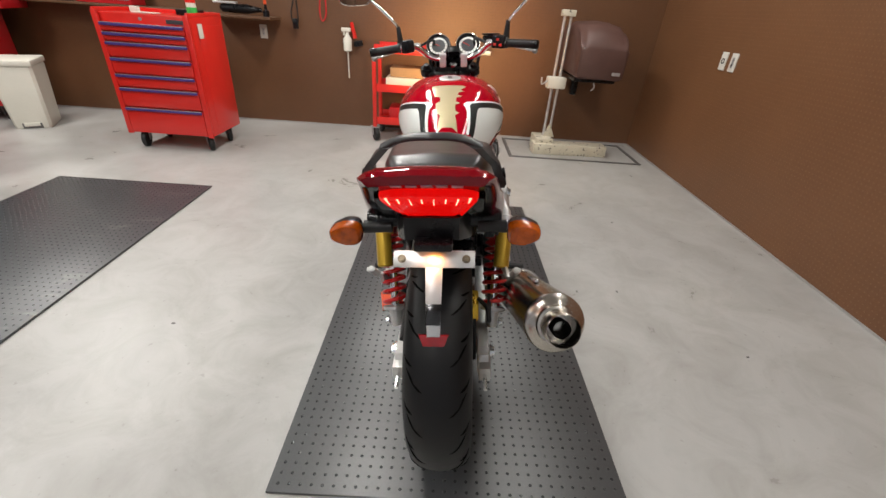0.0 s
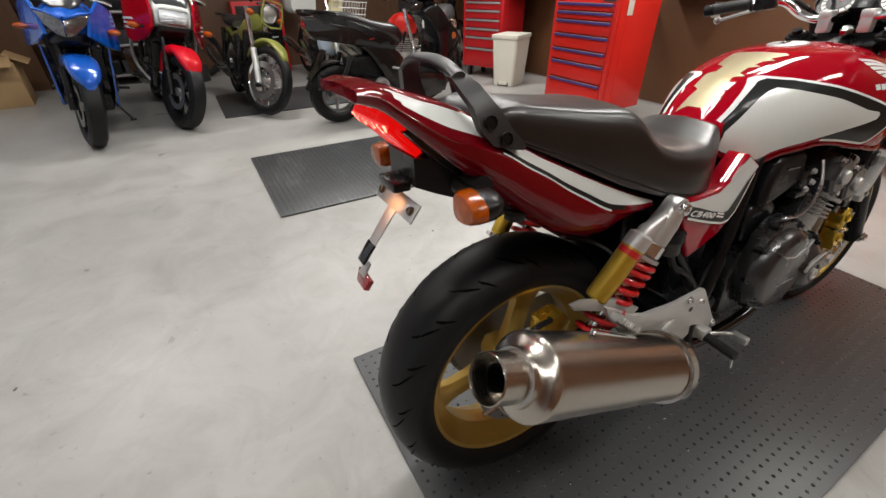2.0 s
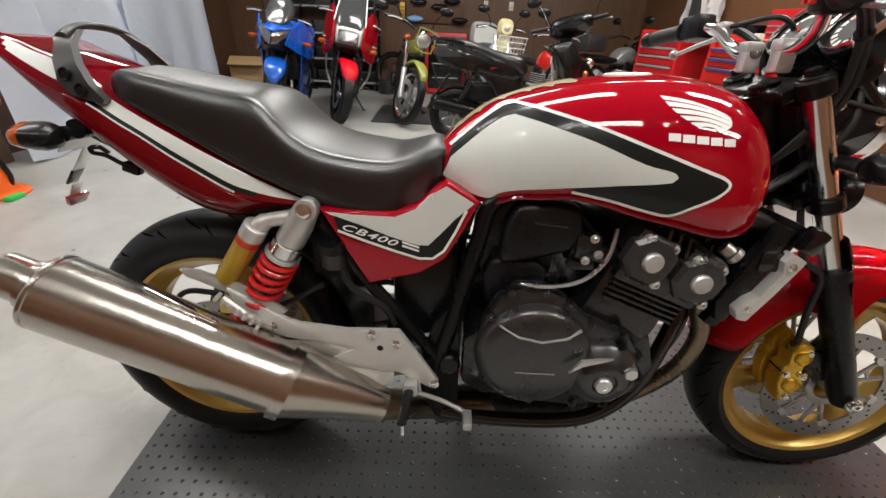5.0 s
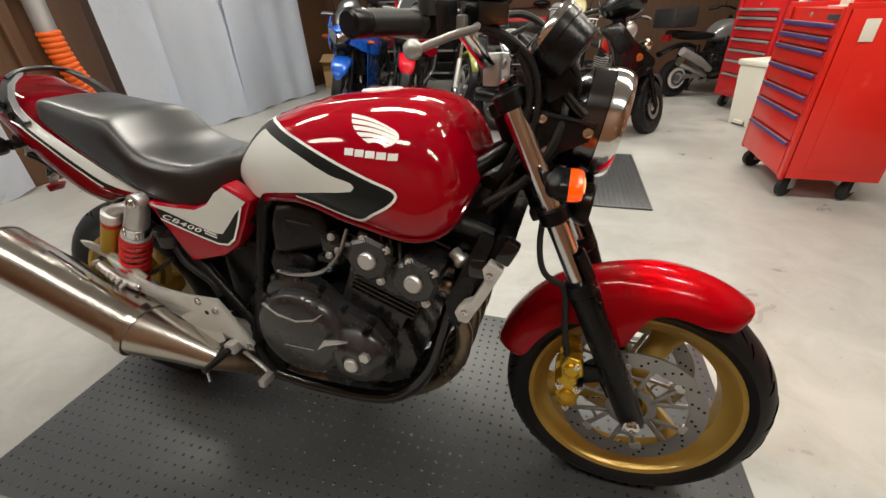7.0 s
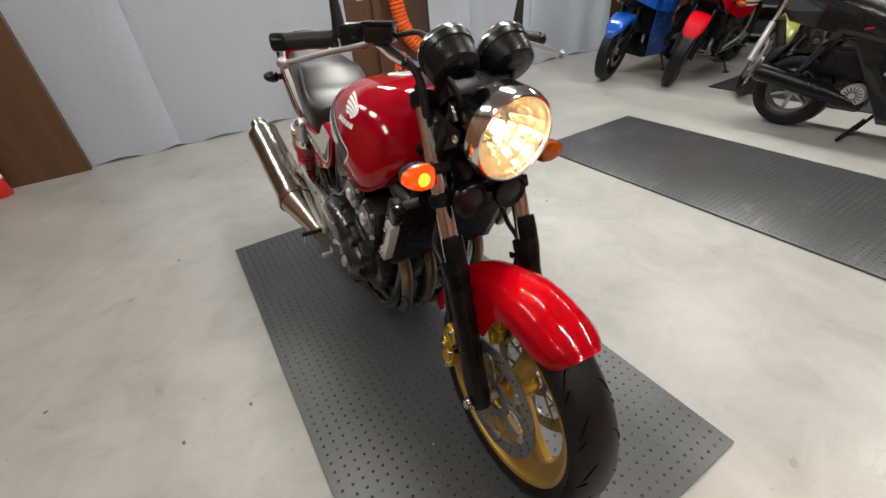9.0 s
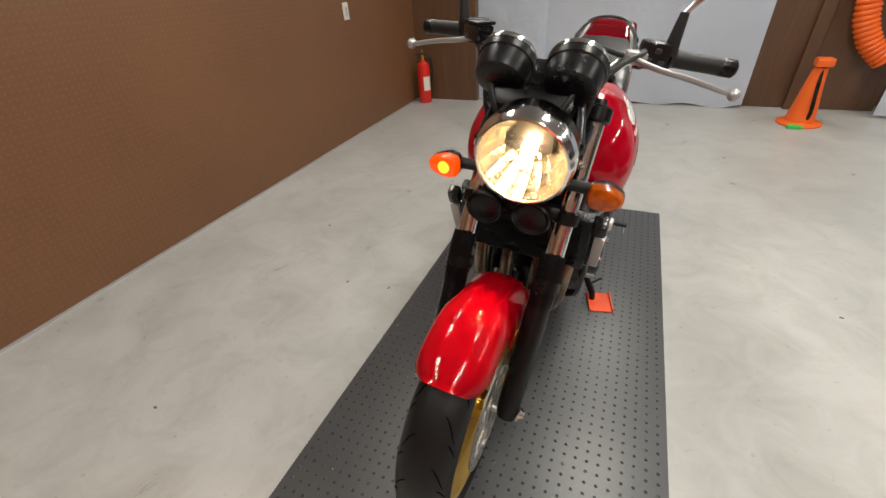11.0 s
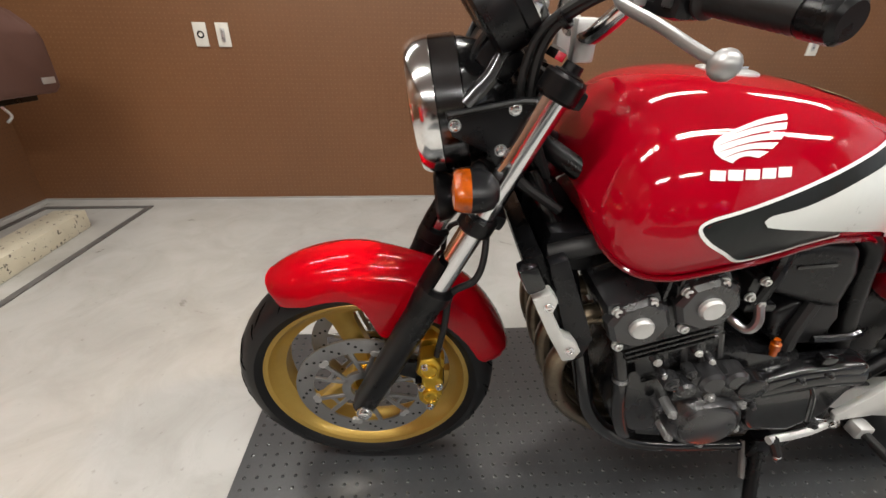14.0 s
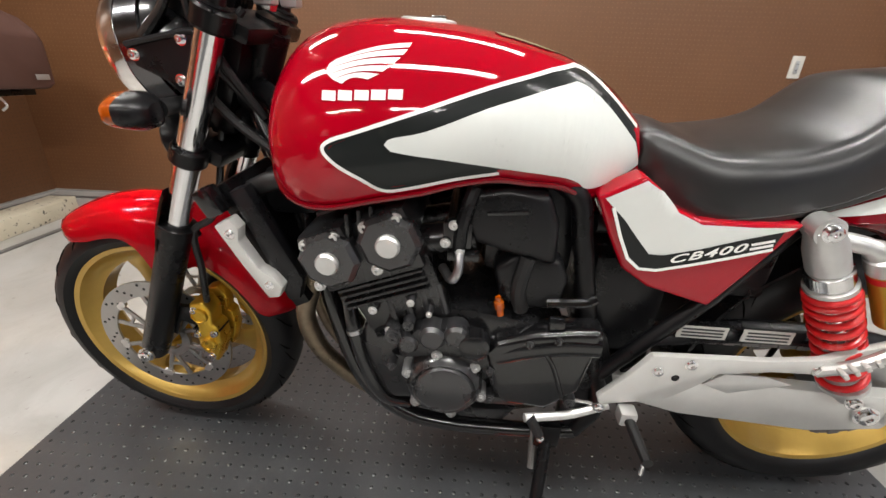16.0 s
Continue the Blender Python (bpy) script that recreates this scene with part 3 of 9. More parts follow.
# ==== wall fittings ====


def outlet(m, kind):
    o = thing("wall_outlet", m, "ivory plastic wall outlet plate on the brown wall", "outlet", "wall outlets")
    part("plate", rbox(B(), (0, -0.004, 0), (0.07, 0.008, 0.12), 0.003), "outlet", o)
    if kind:
        part("socket", lathe(B(), [(0, 0.019), (0.003, 0.019), (0.003, 0.012), (0.0, 0.011)], (0, -0.007, 0), (0, -1, 0), 20), "plastic", o)
    else:
        part("insert", rbox(B(), (0, -0.009, 0), (0.022, 0.006, 0.066), 0.002), "greytrim", o, "grey socket insert")
        for z in (-0.016, 0.016):
            for x in (-0.004, 0.004):
                part("slot", rbox(B(), (x, -0.0125, z), (0.0018, 0.0015, 0.009), 0), "black", o)
    return o


outlet(pose(ROOM_X1, 2.47, 0.962, 0, 0, -90), True)
outlet(pose(ROOM_X1, 2.35, 0.962, 0, 0, -90), False)
outlet(pose(ROOM_X1, -1.15, 0.962, 0, 0, -90), False)
outlet(pose(-1.88, ROOM_Y1, 0.86), False)


def fire_extinguisher(m):
    f = thing("fire_extinguisher", m, "red fire extinguisher with pale label standing in the corner", "extinguisher")
    part("cylinder", lathe(B(), [(0, 0.05), (0.004, 0.062), (0.012, 0.065), (0.36, 0.065), (0.39, 0.058), (0.41, 0.03), (0.425, 0.018), (0.43, 0.018)], (0, 0, 0), (0, 0, 1), 28), "toolred", f)
    part("label_band", skin(B(), [[(r * math.cos(a), r * math.sin(a), z) for r, z in ((0.0652, 0.13), (0.0664, 0.13), (0.0664, 0.27), (0.0652, 0.27))] for a in (radians(70 + q * 10) for q in range(8))]), "ivory", f, "pale instruction label")
    part("valve", rod(B(), (0, 0, 0.42), (0, 0, 0.47), 0.016), "goldm", f)
    part("handle", rbox(rbox(B(), (0.035, 0, 0.485), (0.11, 0.018, 0.008), 0.003), (0.035, 0, 0.455), (0.09, 0.018, 0.008), 0.003), "black", f)
    part("pin", tube(B(), [(0.0, 0.014 * math.cos(q), 0.51 + 0.014 * math.sin(q)) for q in (k * math.pi / 6 for k in range(12))], 0.003, 6, loop=True), "can", f, "yellow safety pin ring")
    part("hose", tube(B(), spline([(-0.01, 0, 0.46), (-0.08, 0, 0.44), (-0.095, 0, 0.3), (-0.075, 0, 0.16)], 6), 0.009, 8), "rubber", f)
    return f


fire_extinguisher(pose(1.82, -2.2, 0, 0, 0, 40))

# plastic sheets along the south side


def sheet(x0, x1, y, seed, label):
    rnd = random.Random(seed)
    n, k = int((x1 - x0) / 0.03), 14
    ph = [rnd.uniform(0, 6.3) for _ in range(4)]
    rows = []
    for j in range(k + 1):
        z = 0.012 + (ROOM_H - 0.03) * j / k
        flare = 1 + 0.8 * (1 - j / k) ** 2
        rows.append([(x0 + (x1 - x0) * i / n, y + flare * (0.020 * math.sin(i * 0.03 * 5.0 + ph[0]) ** 3 + 0.006 * math.sin(i * 0.03 * 13 + ph[1]) + 0.02 * math.sin(i * 0.03 * 2.2 + ph[2] + j * 0.1)), z + (0.012 * math.sin(i * 0.4 + ph[3]) if j == 0 else 0)) for i in range(n + 1)])
    bm = skin(B(), rows, cap=False, closed=False)
    bmesh.ops.solidify(bm, geom=bm.faces[:], thickness=0.0015)
    return tagged(part("plastic_curtain", bm, "curtain", angle=80), label, "curtain", "hanging plastic sheets")


for i, (a, b) in enumerate([(0.60, 1.30), (-1.18, 0.64), (-2.60, -2.06), (-3.62, -2.50), (-5.0, -3.57)]):
    sheet(a, b, -2.42 - (0.06 if i % 2 else 0) - (0.03 if i > 2 else 0), i, "pale bluish translucent plastic sheet hanging to the floor")

post = thing("wooden_post", pose(-1.64, -2.60, 0), "brown wooden door post between the plastic sheets", "post")
part("board", rbox(B(), (0, 0, ROOM_H / 2), (0.98, 0.06, ROOM_H - 0.004), 0.004), "wood", post)
part("batten", rbox(B(), (0.10, 0.055, ROOM_H / 2), (0.09, 0.05, ROOM_H - 0.004), 0.004), "wood", post)
outlet(pose(-1.38, -2.57, 1.0, 0, 0, 180), False)

hose = thing("exhaust_hose", pose(-1.74, -2.46, 0), "orange ribbed exhaust hose with silver pipe above", "hose")
pts = spline([(0.02, 0, 1.02), (0.0, 0.0, 0.85), (-0.04, 0.01, 0.68), (-0.12, 0.03, 0.53), (-0.24, 0.05, 0.42)], 14)
part("ribbed_tube", tube(B(), pts, [0.078 if i % 3 else 0.068 for i in range(len(pts))], 18), "orange", hose)
part("pipe", lathe(B(), [(0, 0.066), (0.9, 0.066), (0.9, 0.062), (0, 0.062)], (0.02, 0, 0.99), (0, 0, 1), 24, True), "greytrim", hose, "silver metal pipe")
part("clamp", rbox(B(), (0.05, -0.05, 1.28), (0.30, 0.02, 0.03), 0.004), "greytrim", hose)

cone = thing("orange_stand", pose(-1.52, -2.12, 0), "bright orange round-based plastic stand with black bracket", "stand")
part("base", lathe(B(), [(0, 0.15), (0.012, 0.152), (0.02, 0.14), (0.028, 0.10), (0.2, 0.075), (0.42, 0.045), (0.43, 0.03)], (0, 0, 0), (0, 0, 1), 32), "orange", cone)
part("bracket", tube(B(), spline([(-0.02, 0.085, 0.06), (-0.02, 0.10, 0.12), (-0.01, 0.075, 0.25), (0, 0.02, 0.46)], 5), 0.013, 8), "plastic", cone)
part("cap", rbox(B(), (0, 0.02, 0.46), (0.11, 0.10, 0.06), 0.015), "orange", cone)
part("green_foot", rbox(B(), (0.06, 0.15, 0.014), (0.10, 0.05, 0.026), 0.008), "green", cone, "small green plastic foot")

carton = thing("cardboard_box", pose(-5.75, -2.25, 0, 0, 0, 8), "brown cardboard box with open flaps on the floor", "box")
part("body", rbox(B(), (0, 0, 0.21), (0.55, 0.5, 0.42), 0.003), "carton", carton)
part("flap", rbox(B(), (0.30, 0, 0.44), (0.22, 0.48, 0.004), 0.001, pose(0, 0, 0, 0, 25, 0)), "carton", carton)
part("flap", rbox(B(), (0, 0.27, 0.44), (0.5, 0.2, 0.004), 0.001, pose(0, 0, 0, -30, 0, 0)), "carton", carton)


# ==== tool chests ====


def caster(parent, x, y, swivel=30):
    c = part("caster", rbox(B(), (x, y, 0.128), (0.09, 0.07, 0.006), 0.001), "greytrim", parent)
    s = math.sin(radians(swivel))
    q = math.cos(radians(swivel))
    parts("fork", rbox(rbox(B(), (x + 0.028 * q, y + 0.028 * s, 0.09), (0.004, 0.05, 0.075), 0.001, pose(0, 0, 0, 0, 0, swivel)), (x - 0.028 * q, y - 0.028 * s, 0.09), (0.004, 0.05, 0.075), 0.001, pose(0, 0, 0, 0, 0, swivel)), "greytrim", c)
    part("wheel", lathe(B(), [(-0.019, 0.03), (-0.019, 0.055), (-0.013, 0.063), (0.013, 0.063), (0.019, 0.055), (0.019, 0.03)], (x + 0.02 * s, y - 0.02 * q, 0.063), (q, s, 0), 22), "rubber", c)


def tool_chest(m, w, d, h, rows, body, trim, label):
    """A rolling drawer cabinet; its front looks to -y, its base stands 0.13 over the floor on casters."""
    t = thing("tool_chest", m, label, "tool chest", "rolling tool chests")
    z0 = 0.132
    part("cabinet", rbox(B(), (0, 0.01, z0 + h / 2), (w, d - 0.02, h), 0.006), body, t)
    part("side_panel", rbox(B(), (w / 2 + 0.001, 0.03, z0 + h / 2), (0.006, d * 0.72, h * 0.86), 0.003), body, t)
    parts("top_rim", rbox(rbox(rbox(B(), (-w / 2 + 0.012, 0, z0 + h + 0.012), (0.022, d, 0.03), 0.004), (w / 2 - 0.012, 0, z0 + h + 0.012), (0.022, d, 0.03), 0.004), (0, d / 2 - 0.012, z0 + h + 0.012), (w, 0.022, 0.03), 0.004), body, t)
    part("front_frame", rbox(B(), (-w / 2 + 0.02, -d / 2 + 0.004, z0 + h / 2), (0.04, 0.02, h + 0.02), 0.003), body, t)
    part("front_frame", rbox(B(), (w / 2 - 0.02, -d / 2 + 0.004, z0 + h / 2), (0.04, 0.02, h + 0.02), 0.003), body, t)
    part("lock", lathe(B(), [(0, 0.012), (0.004, 0.012), (0.004, 0.008)], (0, -d / 2 - 0.004, z0 + h - 0.03), (0, -1, 0), 16), "greytrim", t)
    z = z0 + h - 0.06
    for r in rows:
        dr = part("drawer", rbox(B(), (0, -d / 2 + 0.002, z - r / 2), (w - 0.09, 0.022, r - 0.012), 0.004), body, t)
        hb = part("handle", rbox(B(), (0, -d / 2 - 0.016, z - 0.016), (w - 0.095, 0.022, 0.02), 0.006), trim, dr, "coloured pull strip")
        part("edge", rbox(B(), (0, -d / 2 - 0.020, z - 0.005), (w - 0.10, 0.008, 0.004), 0.001), "greytrim", dr)
        z -= r
    part("plinth", rbox(B(), (0, -d / 2 + 0.006, z0 + 0.018), (w, 0.018, 0.036), 0.004), body, t)
    for x in (-w / 2 + 0.08, w / 2 - 0.08):
        for y in (-d / 2 + 0.08, d / 2 - 0.08):
            caster(t, x, y, 25 + 40 * x)
    return t


chest = tool_chest(pose(-2.29, 2.73, 0, 0, 0, -1.0), 0.70, 0.47, 0.86, [0.064, 0.064, 0.108, 0.115, 0.098, 0.148, 0.195], "toolred", "trim", "bright red rolling tool chest with violet drawer strips")
part("maker_plate", rbox(B(), (0.25, -0.238, 0.955), (0.13, 0.004, 0.028), 0.001), "dialdark", chest, "dark maker's plate")
part("cable_tag", rbox(B(), (0.358, -0.12, 0.90), (0.003, 0.06, 0.10), 0.001), "ivory", chest, "small paper tag")
chest2 = tool_chest(pose(-4.45, 3.15, 0, 0, 0, 18), 0.62, 0.46, 0.88, [0.075, 0.09, 0.10, 0.10, 0.10, 0.13, 0.2], "toolred2", "greytrim", "red rolling tool chest with bare metal drawer strips")
part("side_tray", rbox(rbox(B(), (0.43, 0.0, 0.93), (0.22, 0.42, 0.006), 0.002), (0.54, 0.0, 0.97), (0.006, 0.42, 0.08), 0.002), "toolred2", chest2)

bottle = thing("spray_bottle", pose(-2.02, 2.70, 0.992), "white and red bottle with green label on the tool chest", "bottle")
part("body", lathe(B(), [(0, 0.03), (0.005, 0.034), (0.13, 0.034), (0.15, 0.02), (0.17, 0.015)], (0, 0, 0), (0, 0, 1), 20), "ivory", bottle)
part("label_band", lathe(B(), [(0.02, 0.0343), (0.02, 0.035), (0.06, 0.035), (0.06, 0.0343)], (0, 0, 0), (0, 0, 1), 20, True), "green", bottle, "green label")
part("stripe", lathe(B(), [(0.09, 0.0343), (0.09, 0.035), (0.12, 0.035), (0.12, 0.0343)], (0, 0, 0), (0, 0, 1), 20, True), "toolred", bottle, "red stripe")
can = thing("aerosol_can", pose(-4.02, 3.18, 0.935), "light blue aerosol can on the side tray", "can")
part("body", lathe(B(), [(0, 0.03), (0.004, 0.033), (0.18, 0.033), (0.2, 0.018), (0.23, 0.016)], (0, 0, 0), (0, 0, 1), 20), "skyblue", can)
can2 = thing("aerosol_can", pose(-3.98, 3.10, 0.935), "white aerosol can with dark writing on the side tray", "can")
part("body", lathe(B(), [(0, 0.03), (0.004, 0.033), (0.18, 0.033), (0.2, 0.018), (0.23, 0.016)], (0, 0, 0), (0, 0, 1), 20), "ivory", can2)
part("writing_bar", rbox(B(), (0, -0.0335, 0.09), (0.016, 0.002, 0.12), 0), "dialdark", can2)
rag = thing("paper_sheet", pose(-2.35, 2.66, 0.993), "white paper and small parts on the tool chest top", "paper")
part("sheet", rbox(B(), (0, 0, 0.004), (0.16, 0.10, 0.006), 0.001), "ivory", rag)
part("clip", rbox(B(), (-0.11, 0.05, 0.02), (0.06, 0.04, 0.04), 0.006), "ivory", rag)
blk = thing("black_tool_case", pose(-2.08, 2.78, 0.993), "small black tool case on the tool chest", "case")
part("body", rbox(B(), (0, 0, 0.02), (0.16, 0.12, 0.04), 0.008), "plastic", blk)


def trash_bin(m):
    t = thing("trash_bin", m, "ivory plastic pedal bin with closed lid on the floor", "bin")
    rings = []
    for z, a, b in ((0.0, 0.125, 0.17), (0.02, 0.13, 0.175), (0.5, 0.155, 0.205), (0.515, 0.15, 0.2)):
        rings.append([(sx * (a - c), sy * (b - e), z) for sx, sy, c, e in ((-1, -1, 0.02, 0), (1, -1, 0.02, 0), (1, -1, 0, 0.02), (1, 1, 0, 0.02), (1, 1, 0.02, 0), (-1, 1, 0.02, 0), (-1, 1, 0, 0.02), (-1, -1, 0, 0.02))])
    part("body", skin(B(), rings), "ivory", t)
    part("lid", rbox(B(), (0, 0, 0.54), (0.33, 0.43, 0.05), 0.016), "ivory", t)
    part("pedal", rbox(B(), (0, -0.175, 0.035), (0.11, 0.03, 0.03), 0.006), "ivory", t)
    part("pedal_recess", rbox(B(), (0, -0.172, 0.025), (0.14, 0.012, 0.045), 0.004), "grate", t)
    return t


trash_bin(pose(-3.83, 2.98, 0, 0, 0, 28))


def tool_cart(m):
    t = thing("tool_cart", m, "open red three-shelf tool cart on casters", "cart")
    w, d = 0.62, 0.36
    for x in (-w / 2, w / 2):
        for y in (-d / 2, d / 2):
            part("post", rbox(B(), (x, y, 0.46), (0.035, 0.035, 0.66), 0.003), "toolred", t)
            caster(t, x, y)
    for z in (0.16, 0.46, 0.79):
        part("shelf", rbox(rbox(rbox(B(), (0, 0, z), (w, d, 0.006), 0.002), (0, -d / 2, z + 0.03), (w, 0.006, 0.07), 0.002), (0, d / 2, z + 0.03), (w, 0.006, 0.07), 0.002), "toolred", t)
    return t


tool_cart(pose(-0.42, 3.38, 0))
case = thing("tool_case", pose(-0.45, 3.36, 0.47), "beige plastic tool case on the cart shelf", "case")
part("body", rbox(B(), (0, 0, 0.06), (0.36, 0.26, 0.10), 0.012), "ivory", case)
case2 = thing("cardboard_tray", pose(-0.42, 3.38, 0.585), "brown box lying over the tool case", "box")
part("body", rbox(B(), (0, 0, 0.04), (0.34, 0.24, 0.08), 0.004), "carton", case2)
case3 = thing("parts_box", pose(-0.45, 3.37, 0.17), "dark red box of loose parts on the low shelf", "box")
part("body", rbox(B(), (0, 0, 0.075), (0.30, 0.24, 0.13), 0.006), "toolred2", case3)
lamp_arm = thing("work_lamp", pose(0.05, 3.42, 0.80, 0, 0, 0), "pale bar lying across the red cart top", "bar")
part("bar", rod(B(), (-0.3, 0, 0.03), (0.28, -0.05, 0.03), 0.018), "ivory", lamp_arm)

sprayer = thing("spray_bottle", pose(-1.05, 3.60, 0.74), "white trigger spray bottle hanging on the wall", "bottle")
part("body", lathe(B(), [(0, 0.02), (0.01, 0.04), (0.11, 0.04), (0.15, 0.015), (0.17, 0.014)], (0, 0, 0), (0, 0, 1), 18), "ivory", sprayer)
part("head", rbox(rbox(B(), (-0.01, 0, 0.19), (0.09, 0.025, 0.035), 0.006), (-0.03, 0, 0.165), (0.015, 0.015, 0.05), 0.003), "ivory", sprayer)
part("dip_tube", rod(B(), (0.0, 0.0, -0.24), (0, 0, 0.02), 0.006), "ivory", sprayer)
red_tool = thing("grip_tool", pose(-0.98, 3.62, 0.86, 0, -12, 0), "red-handled tool hanging on the pegboard", "tool")
part("handle", tube(B(), [(0, 0, 0.14), (0, 0, 0.0)], [0.016, 0.02], 10), "toolred", red_tool)
part("jaw", rbox(B(), (0.02, 0, -0.05), (0.09, 0.02, 0.05), 0.006), "plastic", red_tool)

shelf = thing("wall_shelf", pose(-2.0, 3.50, 0.985), "small wall rail shelf for power tools", "shelf")
part("board", rbox(B(), (0, 0, 0), (0.62, 0.28, 0.02), 0.004), "wood", shelf)
driver = thing("power_tool", pose(-2.02, 3.48, 1.0, 0, 0, 8), "black and silver power tool lying on the shelf", "tool")
part("barrel", lathe(B(), [(0, 0.02), (0.02, 0.035), (0.24, 0.04), (0.30, 0.025), (0.36, 0.016)], (-0.15, 0, 0.045), (1, 0, 0), 18), "plastic", driver)
part("shell", rbox(B(), (-0.1, 0, 0.09), (0.2, 0.07, 0.02), 0.006), "alu", driver)
small = thing("torch", pose(-1.76, 3.47, 0.996), "small red and white torch standing on the shelf", "torch")
part("body", lathe(B(), [(0, 0.028), (0.05, 0.028), (0.055, 0.012), (0.10, 0.012), (0.18, 0.006)], (0, 0, 0), (0, 0, 1), 14), "plastic", small)
part("tip", lathe(B(), [(0.10, 0.013), (0.13, 0.013), (0.135, 0.006)], (0, 0, 0), (0, 0, 1), 14), "rust", small)
cord = thing("hanging_cable", pose(-1.55, 3.62, 1.0), "black cable loop hanging on the pegboard", "cable")
part("cord", tube(B(), spline([(0.03, 0, 0.6), (0.01, 0, 0.2), (-0.03, 0, 0.04), (-0.01, 0, -0.06), (0.03, 0, -0.02), (0.03, 0, 0.2), (0.05, 0, 0.6)], 6), 0.006, 8), "rubber", cord)
part("plug", rbox(B(), (0.005, -0.005, -0.05), (0.05, 0.03, 0.09), 0.01), "plastic", cord)
strap = thing("hanging_strap", pose(-1.28, 3.62, 1.05), "red strap hanging on the pegboard", "strap")
part("band", tube(B(), spline([(0.01, 0, 0.6), (-0.01, 0, 0.2), (-0.025, 0, 0.0), (0.0, 0, -0.06), (0.035, 0, 0.02), (0.03, 0, 0.25), (0.03, 0, 0.6)], 6), 0.007, 8), "toolred2", strap)

shelf2 = thing("wall_shelf", pose(-4.2, 3.52, 1.0), "long brown wall shelf holding tool boxes", "shelf")
part("board", rbox(B(), (0, 0, 0), (3.3, 0.26, 0.02), 0.004), "wood", shelf2)
tb = thing("tool_box", pose(-3.2, 3.52, 1.012), "small dark red three-drawer tool box on the shelf", "tool box")
part("body", rbox(B(), (0, 0, 0.11), (0.5, 0.2, 0.22), 0.008), "toolred2", tb)
for z in (0.04, 0.09, 0.14):
    part("strip", rbox(B(), (0, -0.103, z), (0.47, 0.006, 0.012), 0.002), "greytrim", tb)
for x in (-3.65, -3.82, -3.98):
    bb = thing("black_case", pose(x, 3.50, 1.012, 0, 0, 5), "black moulded case lying on the shelf", "case", "black cases on the shelf")
    part("body", rbox(B(), (0, 0, 0.05), (0.14, 0.16, 0.10), 0.012), "plastic", bb)

# ==== wheel stand and covered machine in the corner ====
stand = thing("column_stand", pose(0.98, 3.22, 0, 0, 0, 3), "tall twin-tube column stand with chipped cream base", "stand")
part("base", rbox(rbox(B(), (0.19, -0.06, 0.05), (0.72, 0.16, 0.10), 0.008), (-0.06, 0.03, 0.07), (0.16, 0.26, 0.14), 0.010), "chipped", stand)
for dx in (-0.028, 0.028):
    part("column", rod(B(), (dx - 0.02, 0.04, 0.10), (dx - 0.02, 0.04, 1.19), 0.013, 14), "alu", stand)
part("carriage", rbox(B(), (-0.02, 0.04, 0.635), (0.17, 0.10, 0.10), 0.012), "ivory", stand)
part("top_cap", rbox(B(), (-0.02, 0.04, 1.20), (0.12, 0.06, 0.05), 0.008), "chipped", stand)
part("crank", tube(B(), spline([(-0.10, 0.02, 0.655), (-0.16, 0.0, 0.62), (-0.17, 0.0, 0.68)], 4), 0.008, 8), "greytrim", stand)
part("gusset", prism(B(), [(-0.06, 0.13), (0.06, 0.13), (0.0, 0.26)], 0.025, 0.055, 0.003, "y"), "chipped", stand)

cover = thing("covered_machine", pose(1.23, 2.90, 0.72), "machine under a brown vinyl cover on a wall bracket", "machine cover")
rings = []
rnd = random.Random(3)
for y, x0, x1, z0, z1, w in ((0.0, -0.185, 0.185, 0.012, 0.235, 0.0), (0.008, -0.198, 0.198, 0.002, 0.25, 0.3), (0.04, -0.203, 0.205, 0.0, 0.275, 1), (0.10, -0.205, 0.207, 0.0, 0.325, 1), (0.18, -0.205, 0.206, 0.0, 0.365, 1), (0.30, -0.205, 0.206, 0.0, 0.392, 1), (0.45, -0.206, 0.206, 0.0, 0.40, 1), (0.62, -0.205, 0.206, 0.0, 0.395, 1), (0.70, -0.20, 0.20, 0.004, 0.38, 1)):
    ring = []
    cx, cz, hx, hz_ = (x0 + x1) / 2, (z0 + z1) / 2, (x1 - x0) / 2, (z1 - z0) / 2
    for k in range(56):
        q = 2 * math.pi * k / 56
        cq, sq = math.copysign(abs(math.cos(q)) ** 0.24, math.cos(q)), math.copysign(abs(math.sin(q)) ** 0.24, math.sin(q))
        top = 0.035 * max(0, sq) * (1 - cq * cq) * w
        ring.append((cx + hx * cq + w * 0.006 * math.sin(9 * q + 14 * y), y + 0.006 * math.sin(6 * q) * w, cz + hz_ * sq + top + w * 0.005 * math.sin(7 * q + 23 * y)))
    rings.append(ring)
part("cover", skin(B(), rings), "cloth", cover, "", 55)
part("seam", tube(B(), [(-0.197, 0.004, 0.02), (-0.198, 0.0, 0.12), (-0.196, 0.004, 0.23)], 0.004, 6), "cloth", cover)
part("corner_rivet", lathe(B(), [(0, 0.008), (0.004, 0.006), (0.004, 0.001)], (-0.18, -0.001, 0.238), (0, -1, 0), 12), "greytrim", cover)
part("badge", rbox(B(), (0.13, -0.003, 0.055), (0.07, 0.004, 0.026), 0.001), "greytrim", cover, "small pale maker's badge")
part("bracket", rbox(rbox(B(), (0, 0.42, -0.02), (0.36, 0.62, 0.03), 0.006), (0, 0.70, -0.12), (0.06, 0.05, 0.22), 0.006), "black", cover)
part("strap_hook", tube(B(), spline([(0.0, 0.13, -0.03), (0.01, 0.11, -0.075), (-0.01, 0.12, -0.10)], 4), 0.006, 8), "alu", cover)

